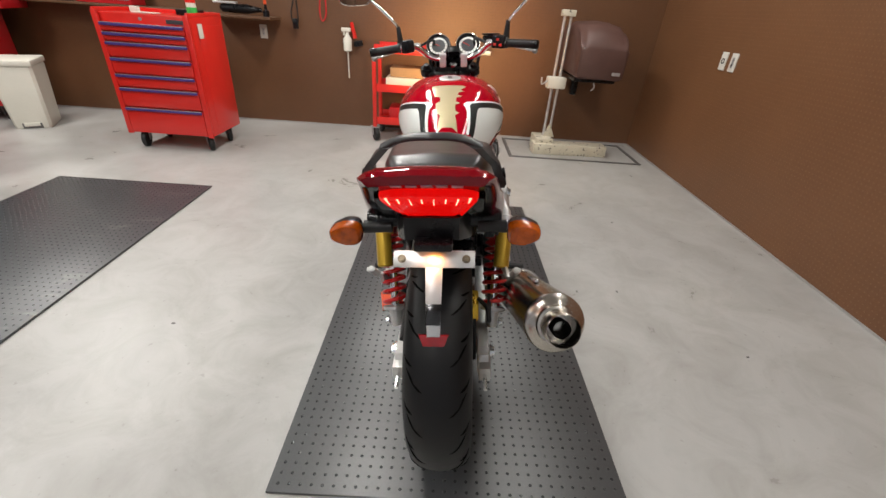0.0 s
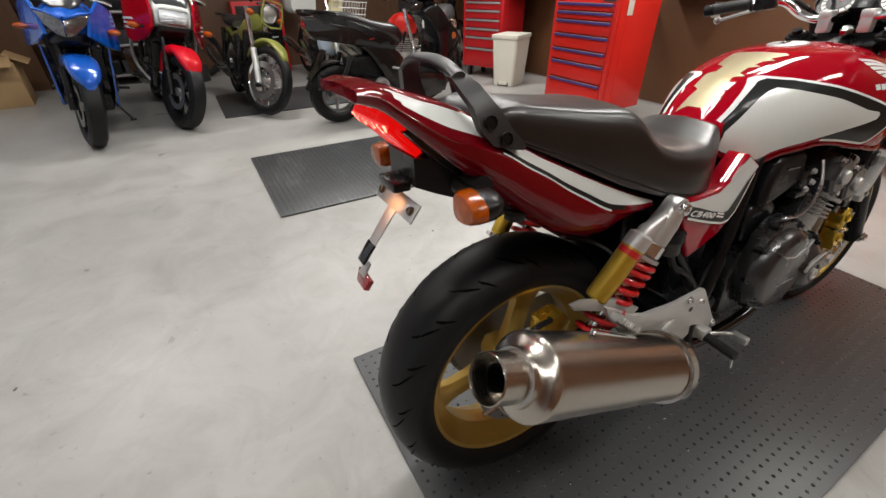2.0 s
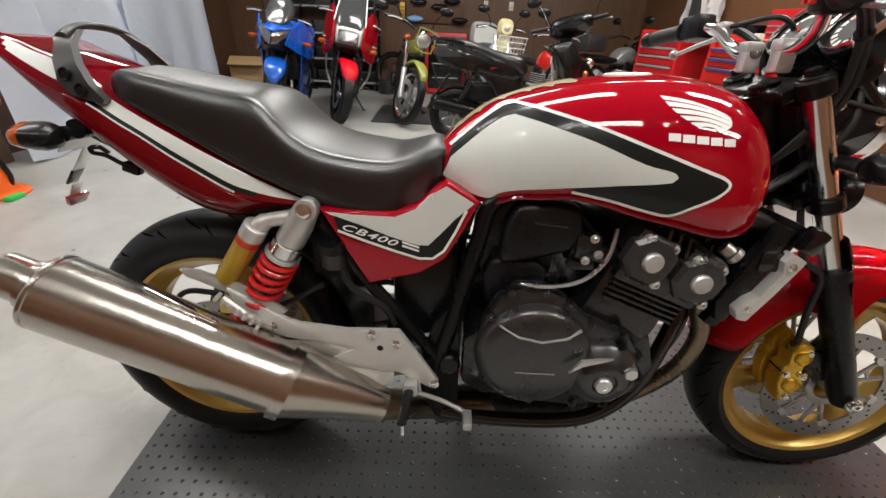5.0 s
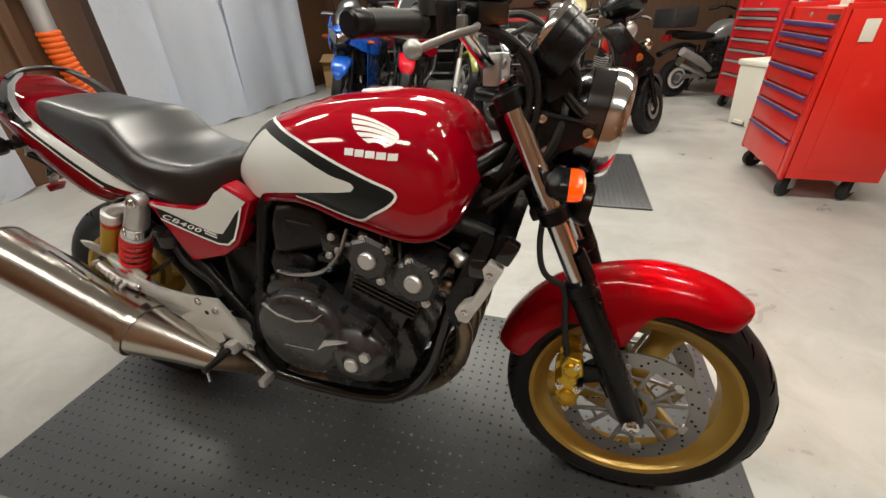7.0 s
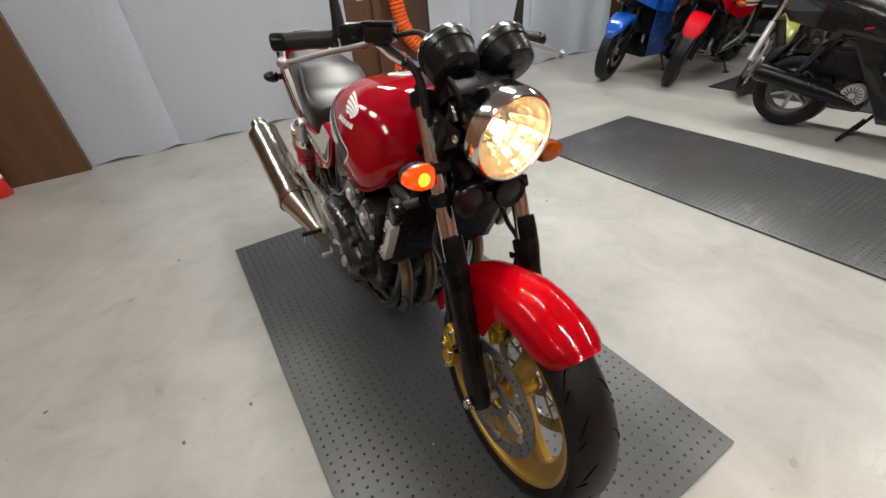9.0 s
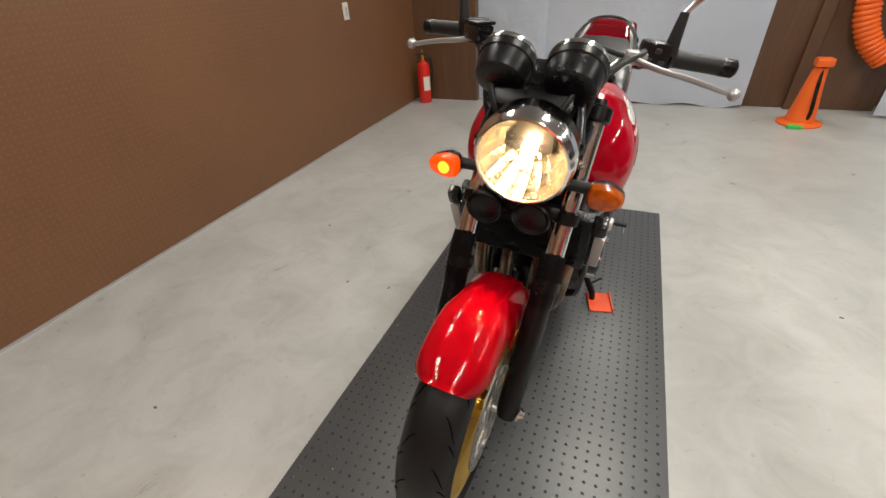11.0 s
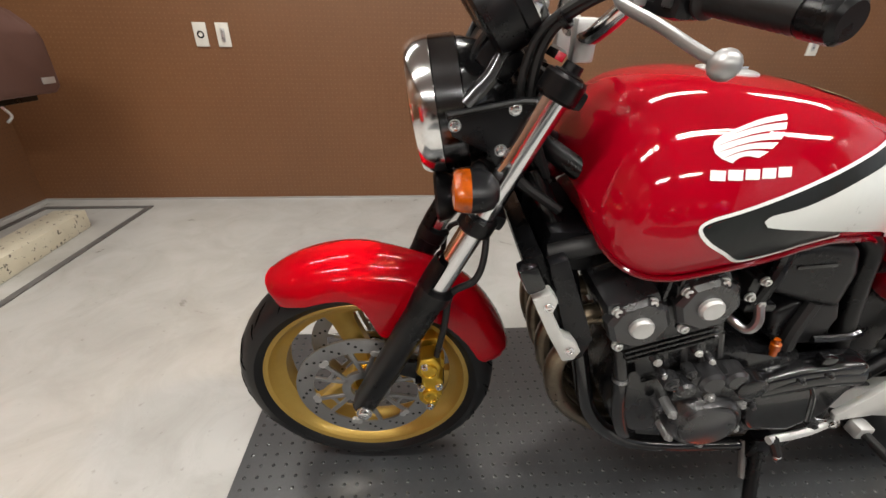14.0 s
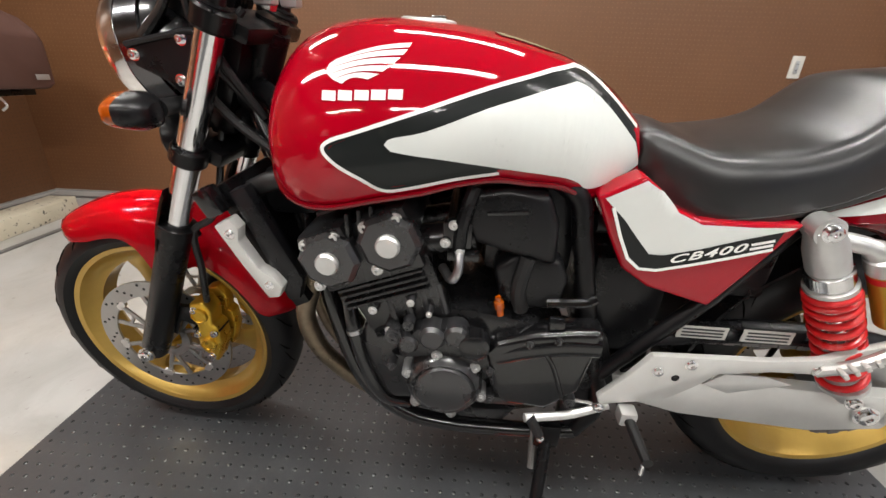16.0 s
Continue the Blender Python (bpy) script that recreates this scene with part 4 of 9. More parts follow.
drain = thing("floor_frame", pose(0, 0, 0), "dark flat metal frame set on the floor in the corner", "floor frame")
part("rails", rbox(rbox(rbox(rbox(B(), (1.2, 2.95, 0.004), (1.26, 0.03, 0.008), 0.002), (1.2, 3.56, 0.004), (1.26, 0.03, 0.008), 0.002), (0.585, 3.255, 0.004), (0.03, 0.58, 0.008), 0.002), (1.815, 3.255, 0.004), (0.03, 0.58, 0.008), 0.002), "grate", drain)

for sx, sy in ((0.644, 0.795), (0.851, 0.816), (1.10, 1.62), (0.78, -0.35), (-1.1, 0.4), (1.25, 0.4), (-0.9, -1.2), (0.2, -1.6)):
    rr = random.Random(int(sx * 1000))
    cr = thing("floor_crumb", pose(sx, sy, 0.0, 0, 0, rr.uniform(0, 180)), "tiny dark crumb of dirt on the concrete floor", "debris", "crumbs on the floor")
    part("body", ball(B(), (0, 0, 0.0015), (0.009, 0.005, 0.002), 8), "grate", cr)


# ==== the red and white motorcycle ====
BIKE = pose(0, 0, 0.0135, 0, 0, -1.8) @ pose(0, 0, 0, 0, -4.8, 0)
bike = thing("motorcycle", BIKE, "red and white naked motorcycle with gold wheels on its side stand", "motorcycle")

# ---- wheels ----


def tyre_mesh(R, W, bead):
    prof = [(-W * 0.40, bead), (-W * 0.47, bead + 0.014), (-W * 0.50, R - W * 0.36), (-W * 0.485, R - W * 0.26), (-W * 0.42, R - W * 0.145), (-W * 0.30, R - W * 0.055), (-W * 0.15, R - W * 0.012), (0, R)]
    prof += [(-a, r) for a, r in prof[-2::-1]]
    prof += [(W * 0.34, bead - 0.004), (-W * 0.34, bead - 0.004)]
    return lathe(B(), prof, (0, 0, 0), (1, 0, 0), 72, True)


def tyre_grooves(R, W, count, parent):
    """Curved rain grooves cut dark into the tread, swept to both sides."""
    for s in (-1, 1):
        bm = B()
        for i in range(count):
            a0 = 2 * math.pi * (i + (0.5 if s > 0 else 0)) / count
            for length, off, u0, u1 in ((0.20, 0, 0.17, 0.43), (0.09, 0.5, 0.33, 0.455)):
                pts = []
                for j in range(8):
                    f = j / 7
                    u = s * W * (u0 + (u1 - u0) * f ** 0.8)
                    q = abs(u) / W
                    r = smooth([(0, R), (0.15, R - W * 0.012), (0.30, R - W * 0.055), (0.42, R - W * 0.145), (0.485, R - W * 0.26)], q)[0] - 0.0017
                    a = a0 + off * 2 * math.pi / count + length * (f ** 1.4)
                    pts.append((u, r * math.sin(a), r * math.cos(a)))
                tube(bm, pts, [0.0008 + 0.0026 * math.sin(math.pi * min(1, 0.1 + j / 7.5)) for j in range(8)], 6, flat=0.5)
        parts("rain_groove", bm, "groove", parent)


def wheel(name, y, z, R, W, rimw, spokes, gearside, parent, steer=None):
    w = part(name, lathe(B(), [(-0.022, 0.02), (-0.05, 0.026), (-0.05, 0.034), (-0.03, 0.038), (0.03, 0.038), (0.05, 0.034), (0.05, 0.026), (0.022, 0.02)], (0, 0, 0), (1, 0, 0), 28), "goldm" if not gearside else "gold", parent)
    w.matrix_local = (steer or Matrix.Identity(4)) @ Matrix.Translation((0, y, z))
    rb = 0.2165
    h = rimw / 2
    prof = [(-h, rb + 0.007), (-h - 0.004, rb + 0.009), (-h - 0.007, rb + 0.005), (-h - 0.004, rb - 0.004), (-h + 0.010, rb - 0.012), (-h * 0.55, rb - 0.024), (-0.02, rb - 0.034), (0.02, rb - 0.034), (h * 0.55, rb - 0.024), (h - 0.010, rb - 0.012), (h + 0.004, rb - 0.004), (h + 0.007, rb + 0.005), (h + 0.004, rb + 0.009), (h, rb + 0.007), (h - 0.012, rb - 0.002), (h * 0.5, rb - 0.015), (-h * 0.5, rb - 0.015), (-h + 0.012, rb - 0.002)]
    part("rim", lathe(B(), prof, (0, 0, 0), (1, 0, 0), 72, True), "gold", w)
    ty = part("tyre", tyre_mesh(R, W, rb + 0.002), "tyre", w)
    tyre_grooves(R, W, 17, ty)
    for i in range(spokes):
        bm = B()
        a = 2 * math.pi * i / spokes + 0.25
        rings = []
        for r, hw, ht in ((0.028, 0.024, 0.024), (0.06, 0.024, 0.021), (0.10, 0.0235, 0.017), (0.15, 0.025, 0.015), (0.178, 0.034, 0.016), (0.192, 0.052, 0.018)):
            twist = 0.06 * (r / 0.19)
            c = V((0, r * math.sin(a + twist), r * math.cos(a + twist)))
            tn = V((0, math.cos(a + twist), -math.sin(a + twist)))
            rings.append([c + tn * hw * p + V((ht * q, 0, 0)) for p, q in ((-1, -0.6), (-0.6, -1), (0.6, -1), (1, -0.6), (1, 0.6), (0.6, 1), (-0.6, 1), (-1, 0.6))])
        part("spoke", skin(bm, rings), "gold", w)
    part("valve", rod(B(), (0.012, 0, -0.18), (0.02, 0.01, -0.155), 0.003, 8), "chrome", w)
    return w


def brake_disc(x, r0, r1, parent, name="brake_disc", thick=0.0045):
    d = part(name, lathe(B(), [(-thick / 2, r0), (-thick / 2, r1), (thick / 2, r1), (thick / 2, r0)], (x, 0, 0), (1, 0, 0), 64, True), "disc", parent)
    holes = B()
    for i in range(16):
        for k, r in enumerate((r0 + (r1 - r0) * f for f in (0.22, 0.5, 0.78))):
            a = 2 * math.pi * (i + k * 0.22) / 16
            lathe(holes, [(-thick * 0.62, 0.0001), (-thick * 0.62, 0.0032), (thick * 0.62, 0.0032), (thick * 0.62, 0.0001)], (x, r * math.sin(a), r * math.cos(a)), (1, 0, 0), 8)
    tagged(part("drill_holes", holes, "black", d), kind="stuff")
    return d


STEER = Matrix.Translation((0.012, 1.30, 0.62)) @ Matrix.Rotation(radians(-25.5), 4, "X") @ Matrix.Rotation(radians(-0.8), 4, "Z") @ Matrix.Rotation(radians(25.5), 4, "X") @ Matrix.Translation((0, -1.30, -0.62))
FW_Y, FW_Z, RW_Z, RW_Y = 1.418, 0.283, 0.306, 0.010

rear = wheel("rear_wheel", RW_Y, RW_Z, 0.306, 0.160, 0.118, 3, True, bike)
brake_disc(0.078, 0.075, 0.120, rear)
carrier = B()
for i in range(5):
    a = 2 * math.pi * i / 5
    rod(carrier, (0.078, 0.03 * math.sin(a), 0.03 * math.cos(a)), (0.078, 0.082 * math.sin(a + 0.3), 0.082 * math.cos(a + 0.3)), 0.006, 8)
parts("carrier_arm", carrier, "black", rear)
sp = B()
n = 42
outline = []
for i in range(n * 4):
    a = 2 * math.pi * i / (n * 4)
    r = 0.106 + 0.0045 * (1 if i % 4 in (0, 1) else -1)
    outline.append((r * math.sin(a), r * math.cos(a)))
prism(sp, outline, -0.082, -0.075, 0)
part("sprocket", sp, "disc", rear)

front = wheel("front_wheel", FW_Y, FW_Z, 0.281, 0.120, 0.088, 3, False, bike, STEER)
for s in (-1, 1):
    d = brake_disc(0.066 * s, 0.112, 0.148, front)
    bm = B()
    for i in range(6):
        a = 2 * math.pi * i / 6
        for k in (-0.22, 0.22):
            way = [V((r * math.sin(q), r * math.cos(q))) for r, q in ((0.044, a + k * 0.2), (0.082, a + k * 0.85), (0.113, a + k))]
            prism(bm, band(flat_spline([tuple(q) for q in way], 3), 0.0095), 0.062 * s, 0.067 * s, 0.0012)
        way = [(r * math.sin(q), r * math.cos(q)) for r, q in ((0.086, a - 0.24), (0.080, a), (0.086, a + 0.24))]
        prism(bm, band(flat_spline(way, 3), 0.007), 0.0625 * s, 0.0665 * s, 0.001)
    lathe(bm, [(0.058 * s, 0.034), (0.058 * s, 0.052), (0.067 * s, 0.052), (0.067 * s, 0.034)], (0, 0, 0), (1, 0, 0), 32, True)
    parts("carrier_arm", bm, "disc", d)
    bm = B()
    for i in range(12):
        a = 2 * math.pi * i / 12 + (0.22 if i % 2 else -0.22)
        lathe(bm, [(-0.0038, 0.0001), (-0.0038, 0.0075), (0.0038, 0.0075), (0.0038, 0.0001)], (0.066 * s, 0.113 * math.sin(a), 0.113 * math.cos(a)), (1, 0, 0), 12)
    parts("float_button", bm, "alu", d)


def caliper(pts, u0, u1, parent, label):
    c = part("brake_caliper", prism(B(), pts, u0, u1, 0.007, seg=3), "goldm", parent, label)
    return c


# ---- fork and front end, turned with the bars ----
def steered(name, bm, material, label="", parent=None, angle=35):
    bm.transform(STEER)
    if name in ("bracket_bolt", "caliper_bolt", "stay_bolt", "dial_mark", "switch_button"):
        return parts(name, bm, material, parent or bike, label, angle)
    return part(name, bm, material, parent or bike, label, angle)


def fork_at(t):
    """A point of the fork's axis: 0 at the axle clamp, 1 at the top clamp."""
    return V((-0.018 * t, 1.409 + (1.112 - 1.409) * t, 0.300 + (0.930 - 0.300) * t))


for s in (-1, 1):
    ux = V((0.103 * s, 0, 0))
    leg = steered("fork_leg", tube(B(), [fork_at(t) + ux for t in (-0.045, -0.035, 0.0, 0.40, 0.43, 0.435, 0.47, 0.475)], [0.014, 0.024, 0.027, 0.0275, 0.0275, 0.032, 0.032, 0.026], 24), "black", "satin black lower fork leg")
    steered("stanchion", tube(B(), [fork_at(t) + ux for t in (0.46, 1.0)], 0.0205, 24), "tubechrome", "bright upper fork tube")
    fa = (fork_at(1) - fork_at(0)).normalized()
    fn = V((0, fa.z, -fa.y))
    rows = [[fork_at(t) + ux + (V((math.sin(q), 0, 0)) + fn * math.cos(q)) * r for q in (radians(-k) for k in range(-60, 61, 12))] for t, r in ((0.38, 0.028), (0.44, 0.0315), (0.50, 0.0318), (0.545, 0.0305), (0.555, 0.0290))]
    bm = skin(B(), rows, cap=False, closed=False)
    bmesh.ops.solidify(bm, geom=bm.faces[:], thickness=0.003)
    steered("fork_guard", bm, "plastic", "black moulded guard before the fork tube", leg)
    steered("fork_cap", lathe(B(), [(0, 0.020), (0.004, 0.020), (0.006, 0.013), (0.016, 0.012), (0.016, 0.001)], fork_at(1.0) + ux, fork_at(1) - fork_at(0), 20), "black")
    steered("axle_end", bolt(B(), fork_at(-0.01) + ux * 1.28, (s, 0, 0), 0.012, 0.012), "chrome")
    bm = B()
    for q, r in (((1.268, 0.560), 0.008),):
        bolt(bm, (0.074 * s, q[0], q[1]), (s, 0, 0), r * 0.8, 0.009)
    steered("bracket_bolt", bm, "black")
    # caliper behind the leg
    cal = [(1.302, 0.300), (1.306, 0.345), (1.296, 0.352), (1.298, 0.372), (1.308, 0.380), (1.300, 0.418), (1.272, 0.424), (1.258, 0.400), (1.264, 0.368), (1.254, 0.360), (1.254, 0.320), (1.274, 0.268)]
    cp = steered("brake_caliper", prism(B(), cal, 0.070 * s, 0.112 * s, 0.008, seg=3), "goldm", "gold two-piston brake caliper")
    steered("caliper_inner", prism(B(), [(a - 0.004, b + 0.004) for a, b in cal], 0.030 * s, 0.060 * s, 0.006), "goldm", parent=cp)
    bm = B()
    for q in ((1.298, 0.345), (1.262, 0.348), (1.290, 0.405), (1.280, 0.288)):
        bolt(bm, (0.112 * s, q[0], q[1]), (s, 0, 0), 0.006, 0.008)
    steered("caliper_bolt", bm, "chrome", parent=cp)
    for q in ((1.280, 0.320), (1.282, 0.392)):
        steered("piston_boss", lathe(B(), [(0.108, 0.0175), (0.118, 0.0165), (0.120, 0.013), (0.117, 0.012), (0.117, 0.001)], (0, *q), (s, 0, 0), 20), "goldm", parent=cp)
    steered("caliper_seam", rbox(B(), (0.091 * s, 1.281, 0.352), (0.036, 0.058, 0.004), 0.001), "black", parent=cp)
    steered("bleed_screw", rod(B(), (0.10 * s, 1.268, 0.42), (0.104 * s, 1.262, 0.438), 0.004, 8), "rubber", parent=cp)
    bm = B()
    prism(bm, [(1.290, 0.395), (1.362, 0.400), (1.392, 0.335), (1.362, 0.32), (1.34, 0.36), (1.29, 0.34)], 0.084 * s, 0.096 * s, 0.004)
    steered("caliper_mount", bm, "black", parent=cp)
    steered("brake_hose", tube(B(), spline([(0.10 * s, 1.268, 0.42), (0.104 * s, 1.255, 0.50), (0.11 * s, 1.245, 0.58), (0.108 * s, 1.205, 0.61), (0.09 * s, 1.19, 0.66), (0.05 * s, 1.19, 0.74), (0.03 * s, 1.18, 0.80)], 7), 0.0062, 8), "rubber")
    # lower and upper clamp collars
    for t, r, h in ((0.672, 0.0285, 0.030), (0.980, 0.0285, 0.032)):
        steered("clamp_collar", lathe(B(), [(-h / 2, 0.021), (-h / 2, r - 0.003), (-h / 2 + 0.004, r), (h / 2 - 0.004, r), (h / 2, r - 0.003), (h / 2, 0.021)], fork_at(t) + ux, fork_at(1) - fork_at(0), 24, True), "black")
for t, wd in ((0.672, 0.05), (0.965, 0.055)):
    c = fork_at(t)
    steered("triple_clamp", rbox(B(), c + V((0, -0.012, 0)), (0.185, 0.07, 0.026), 0.008, Matrix.Rotation(radians(24.3), 4, "X")), "black")
steered("front_axle", rod(B(), (-0.13, FW_Y - 0.003, FW_Z), (0.13, FW_Y - 0.003, FW_Z), 0.011, 16), "alu")
steered("steering_nut", lathe(B(), [(0, 0.016), (0.012, 0.016), (0.016, 0.012), (0.016, 0.001)], (0, 1.100, 0.935), (0, -0.41, 0.91), 6), "chrome")
steered("steering_stem", rod(B(), (0, 1.09, 0.92), (0, 1.185, 0.70), 0.026, 20), "black")

# front fender
def fender_ring(a, hw, drop, lift=0.0):
    """A cross section at the angle a (0 up, forward positive) round the front axle."""
    out = []
    for q in (-1, -0.97, -0.88, -0.7, -0.45, -0.2, 0, 0.2, 0.45, 0.7, 0.88, 0.97, 1):
        r = 0.300 + lift + 0.020 * (1 - q * q) - drop * abs(q) ** 3
        out.append((hw * math.sin(q * 1.45) / math.sin(1.45), FW_Y + r * math.sin(a), FW_Z + r * math.cos(a)))
    return out


rings = []
for i in range(49):
    f = i / 48
    a = radians(-74 + f * (34 + 74))
    e = min(1, max(0.0, min(f / 0.07, (1 - f) / 0.13)))
    hw = 0.077 * (0.62 + 0.38 * math.sqrt(1 - (1 - e) ** 2))
    skirt = 0.085 * math.exp(-(abs(a + radians(17)) / radians(12.5)) ** 2.4)
    rings.append(fender_ring(a, hw, (0.045 + skirt) * (0.6 + 0.4 * e)))
bm = skin(B(), rings, cap=False, closed=False)
bmesh.ops.solidify(bm, geom=bm.faces[:], thickness=0.004)
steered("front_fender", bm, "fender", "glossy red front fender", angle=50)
# headlamp, horn, meters, signals
HL = V((-0.022, 1.256, 0.872))
hax = V((0, 0.985, -0.17)).normalized()
hl = steered("headlamp", lathe(B(), [(-0.098, 0.02), (-0.094, 0.040), (-0.080, 0.060), (-0.055, 0.080), (-0.028, 0.090), (0.0, 0.092), (0.0, 0.088), (-0.03, 0.084), (-0.060, 0.070), (-0.088, 0.02)], HL, hax, 48, True), "gloss", "round headlamp bucket, lamp lit")
steered("rim_ring", lathe(B(), [(0.012, 0.0945), (0.014, 0.0975), (0.030, 0.0972), (0.041, 0.0945), (0.048, 0.0895), (0.049, 0.086), (0.044, 0.084), (0.012, 0.0885)], HL, hax, 56, True), "chrome", "chromed headlamp ring", hl)
steered("shell_band", lathe(B(), [(-0.024, 0.0915), (-0.022, 0.0945), (0.0125, 0.0962), (0.0125, 0.090), (-0.02, 0.088)], HL, hax, 56, True), "darkchrome", "dark chrome band behind the ring", hl)
steered("reflector", lathe(B(), [(-0.062, 0.012), (-0.058, 0.026), (-0.045, 0.045), (-0.02, 0.066), (0.01, 0.079), (0.036, 0.0845), (0.036, 0.0855), (0.008, 0.081), (-0.023, 0.068), (-0.048, 0.047), (-0.062, 0.027), (-0.066, 0.012)], HL, hax, 18, True), "bowl", parent=hl, angle=5)
steered("bulb", ball(lathe(B(), [(0, 0.011), (0.026, 0.011), (0.032, 0.006)], HL - hax * 0.05, hax, 16), HL - hax * 0.012, 0.016, 16), "bulb", parent=hl)
lens = steered("lens", lathe(B(), [(0.040, 0.0845), (0.047, 0.075), (0.053, 0.05), (0.056, 0.025), (0.057, 0.001), (0.054, 0.001), (0.053, 0.025), (0.050, 0.05), (0.044, 0.075), (0.038, 0.083)], HL, hax, 48, True), "glass", "clear glass headlamp lens", hl)
lens.visible_shadow = False
for s in (-1, 1):
    bm = B()
    prism(bm, [(1.262, 0.884), (1.165, 0.903), (1.125, 0.905), (1.118, 0.892), (1.140, 0.865), (1.172, 0.815), (1.190, 0.812), (1.205, 0.832), (1.252, 0.853)], -0.018 + 0.0965 * s, -0.018 + 0.1015 * s, 0.002)
    steered("headlamp_stay", bm, "plastic", "black triangular headlamp stay", hl)
    steered("stay_rib", tube(B(), [(-0.018 + 0.102 * s, y, z) for y, z in ((1.258, 0.881), (1.165, 0.900), (1.125, 0.901))], 0.0045, 8), "plastic", parent=hl)
    steered("meter_arm", tube(B(), [(-0.018 + 0.092 * s, 1.236, 0.892), (-0.016 + 0.086 * s, 1.205, 0.925), (-0.012 + 0.076 * s, 1.178, 0.972)], [0.014, 0.011, 0.008], 10, flat=0.6), "gloss", "glossy black meter support arm", hl)
    bm = B()
    for q in ((1.249, 0.868), (1.172, 0.890), (1.186, 0.836)):
        bolt(bm, (-0.018 + 0.1015 * s, q[0], q[1]), (s, 0, 0), 0.0065, 0.006)
    steered("stay_bolt", bm, "chrome", parent=hl)

for s in (-1, 1):
    mc = V((0.066 * s - 0.004, 1.178, 1.008))
    ma = V((0, -0.80, 0.60)).normalized()
    mt = steered("meter", lathe(B(), [(-0.049, 0.0138), (-0.048, 0.0416), (-0.044, 0.0480), (-0.036, 0.0502), (-0.008, 0.0526), (-0.006, 0.0555), (0.012, 0.0555), (0.018, 0.0538), (0.018, 0.0509), (0.010, 0.0497), (0.006, 0.001)], mc, ma, 40), "plastic", "black round meter with chrome ring")
    steered("chrome_ring", lathe(B(), [(0.009, 0.0563), (0.017, 0.0555), (0.021, 0.0531), (0.020, 0.0502), (0.014, 0.0497)], mc, ma, 40, True), "chrome", parent=mt)
    steered("dial_face", lathe(B(), [(0.0072, 0.001), (0.0072, 0.0491), (0.0092, 0.0491), (0.0092, 0.001)], mc, ma, 40), "dial", "white dial face", mt)
    steered("dial_centre", lathe(B(), [(0.0095, 0.001), (0.0095, 0.0300), (0.0102, 0.0300), (0.0102, 0.001)], mc, ma, 32), "dialdark", parent=mt)
    bm = B()
    e1 = V((1, 0, 0))
    e2 = ma.cross(e1)
    for i in range(13):
        a = radians(-130 + 260 * i / 12)
        d = e1 * math.sin(a) - e2 * math.cos(a)
        rod(bm, mc + ma * 0.0098 + d * 0.030, mc + ma * 0.0098 + d * 0.039, 0.0012, 6)
    steered("dial_mark", bm, "black", parent=mt)
    a = radians(-118)
    d = e1 * math.sin(a) - e2 * math.cos(a)
    steered("needle", tube(B(), [mc + ma * 0.0125 - d * 0.006, mc + ma * 0.0125 + d * 0.034], [0.0018, 0.0008], 6), "needle", parent=mt)
steered("meter_panel", rbox(B(), (0, 1.155, 0.985), (0.05, 0.03, 0.06), 0.008, Matrix.Rotation(radians(50), 4, "X")), "plastic")
steered("meter_stay", rbox(B(), (0, 1.19, 0.945), (0.17, 0.06, 0.05), 0.015, Matrix.Rotation(radians(35), 4, "X")), "black")
steered("meter_bridge", rbox(B(), (0, 1.20, 0.90), (0.13, 0.05, 0.09), 0.015), "black")
steered("wiring_block", rbox(rbox(B(), (0, 1.155, 0.845), (0.15, 0.06, 0.12), 0.02, Matrix.Rotation(radians(24), 4, "X")), (0.0, 1.185, 0.775), (0.11, 0.05, 0.07), 0.018), "plastic")
for k, pts in enumerate(([(0.07, 1.10, 0.93), (0.085, 1.14, 0.88), (0.075, 1.17, 0.80), (0.05, 1.12, 0.74)], [(-0.07, 1.10, 0.93), (-0.085, 1.14, 0.88), (-0.075, 1.17, 0.80), (-0.05, 1.12, 0.74)], [(0.05, 1.21, 0.95), (0.085, 1.20, 0.86), (0.08, 1.15, 0.78), (0.09, 1.08, 0.73)], [(-0.05, 1.21, 0.95), (-0.085, 1.20, 0.86), (-0.08, 1.15, 0.78), (-0.09, 1.08, 0.73)])):
    steered("cable", tube(B(), spline(pts, 6), (0.006, 0.006, 0.008, 0.008)[k], 8), "rubber", "black control cable")
steered("wiring_loom", tube(B(), spline([(0.05, 1.14, 0.90), (0.0, 1.17, 0.87), (-0.05, 1.15, 0.83), (-0.02, 1.12, 0.78), (0.05, 1.08, 0.76)], 6), 0.016, 10), "rubber")
for s in (-1, 1):
    steered("horn", lathe(B(), [(-0.03, 0.012), (-0.022, 0.03), (-0.012, 0.038), (0.006, 0.041), (0.01, 0.038), (0.004, 0.03), (0.008, 0.012), (0.008, 0.001)], (0.052 * s, 1.262, 0.735), (0, 0.98, -0.12), 28), "black", "round black horn")


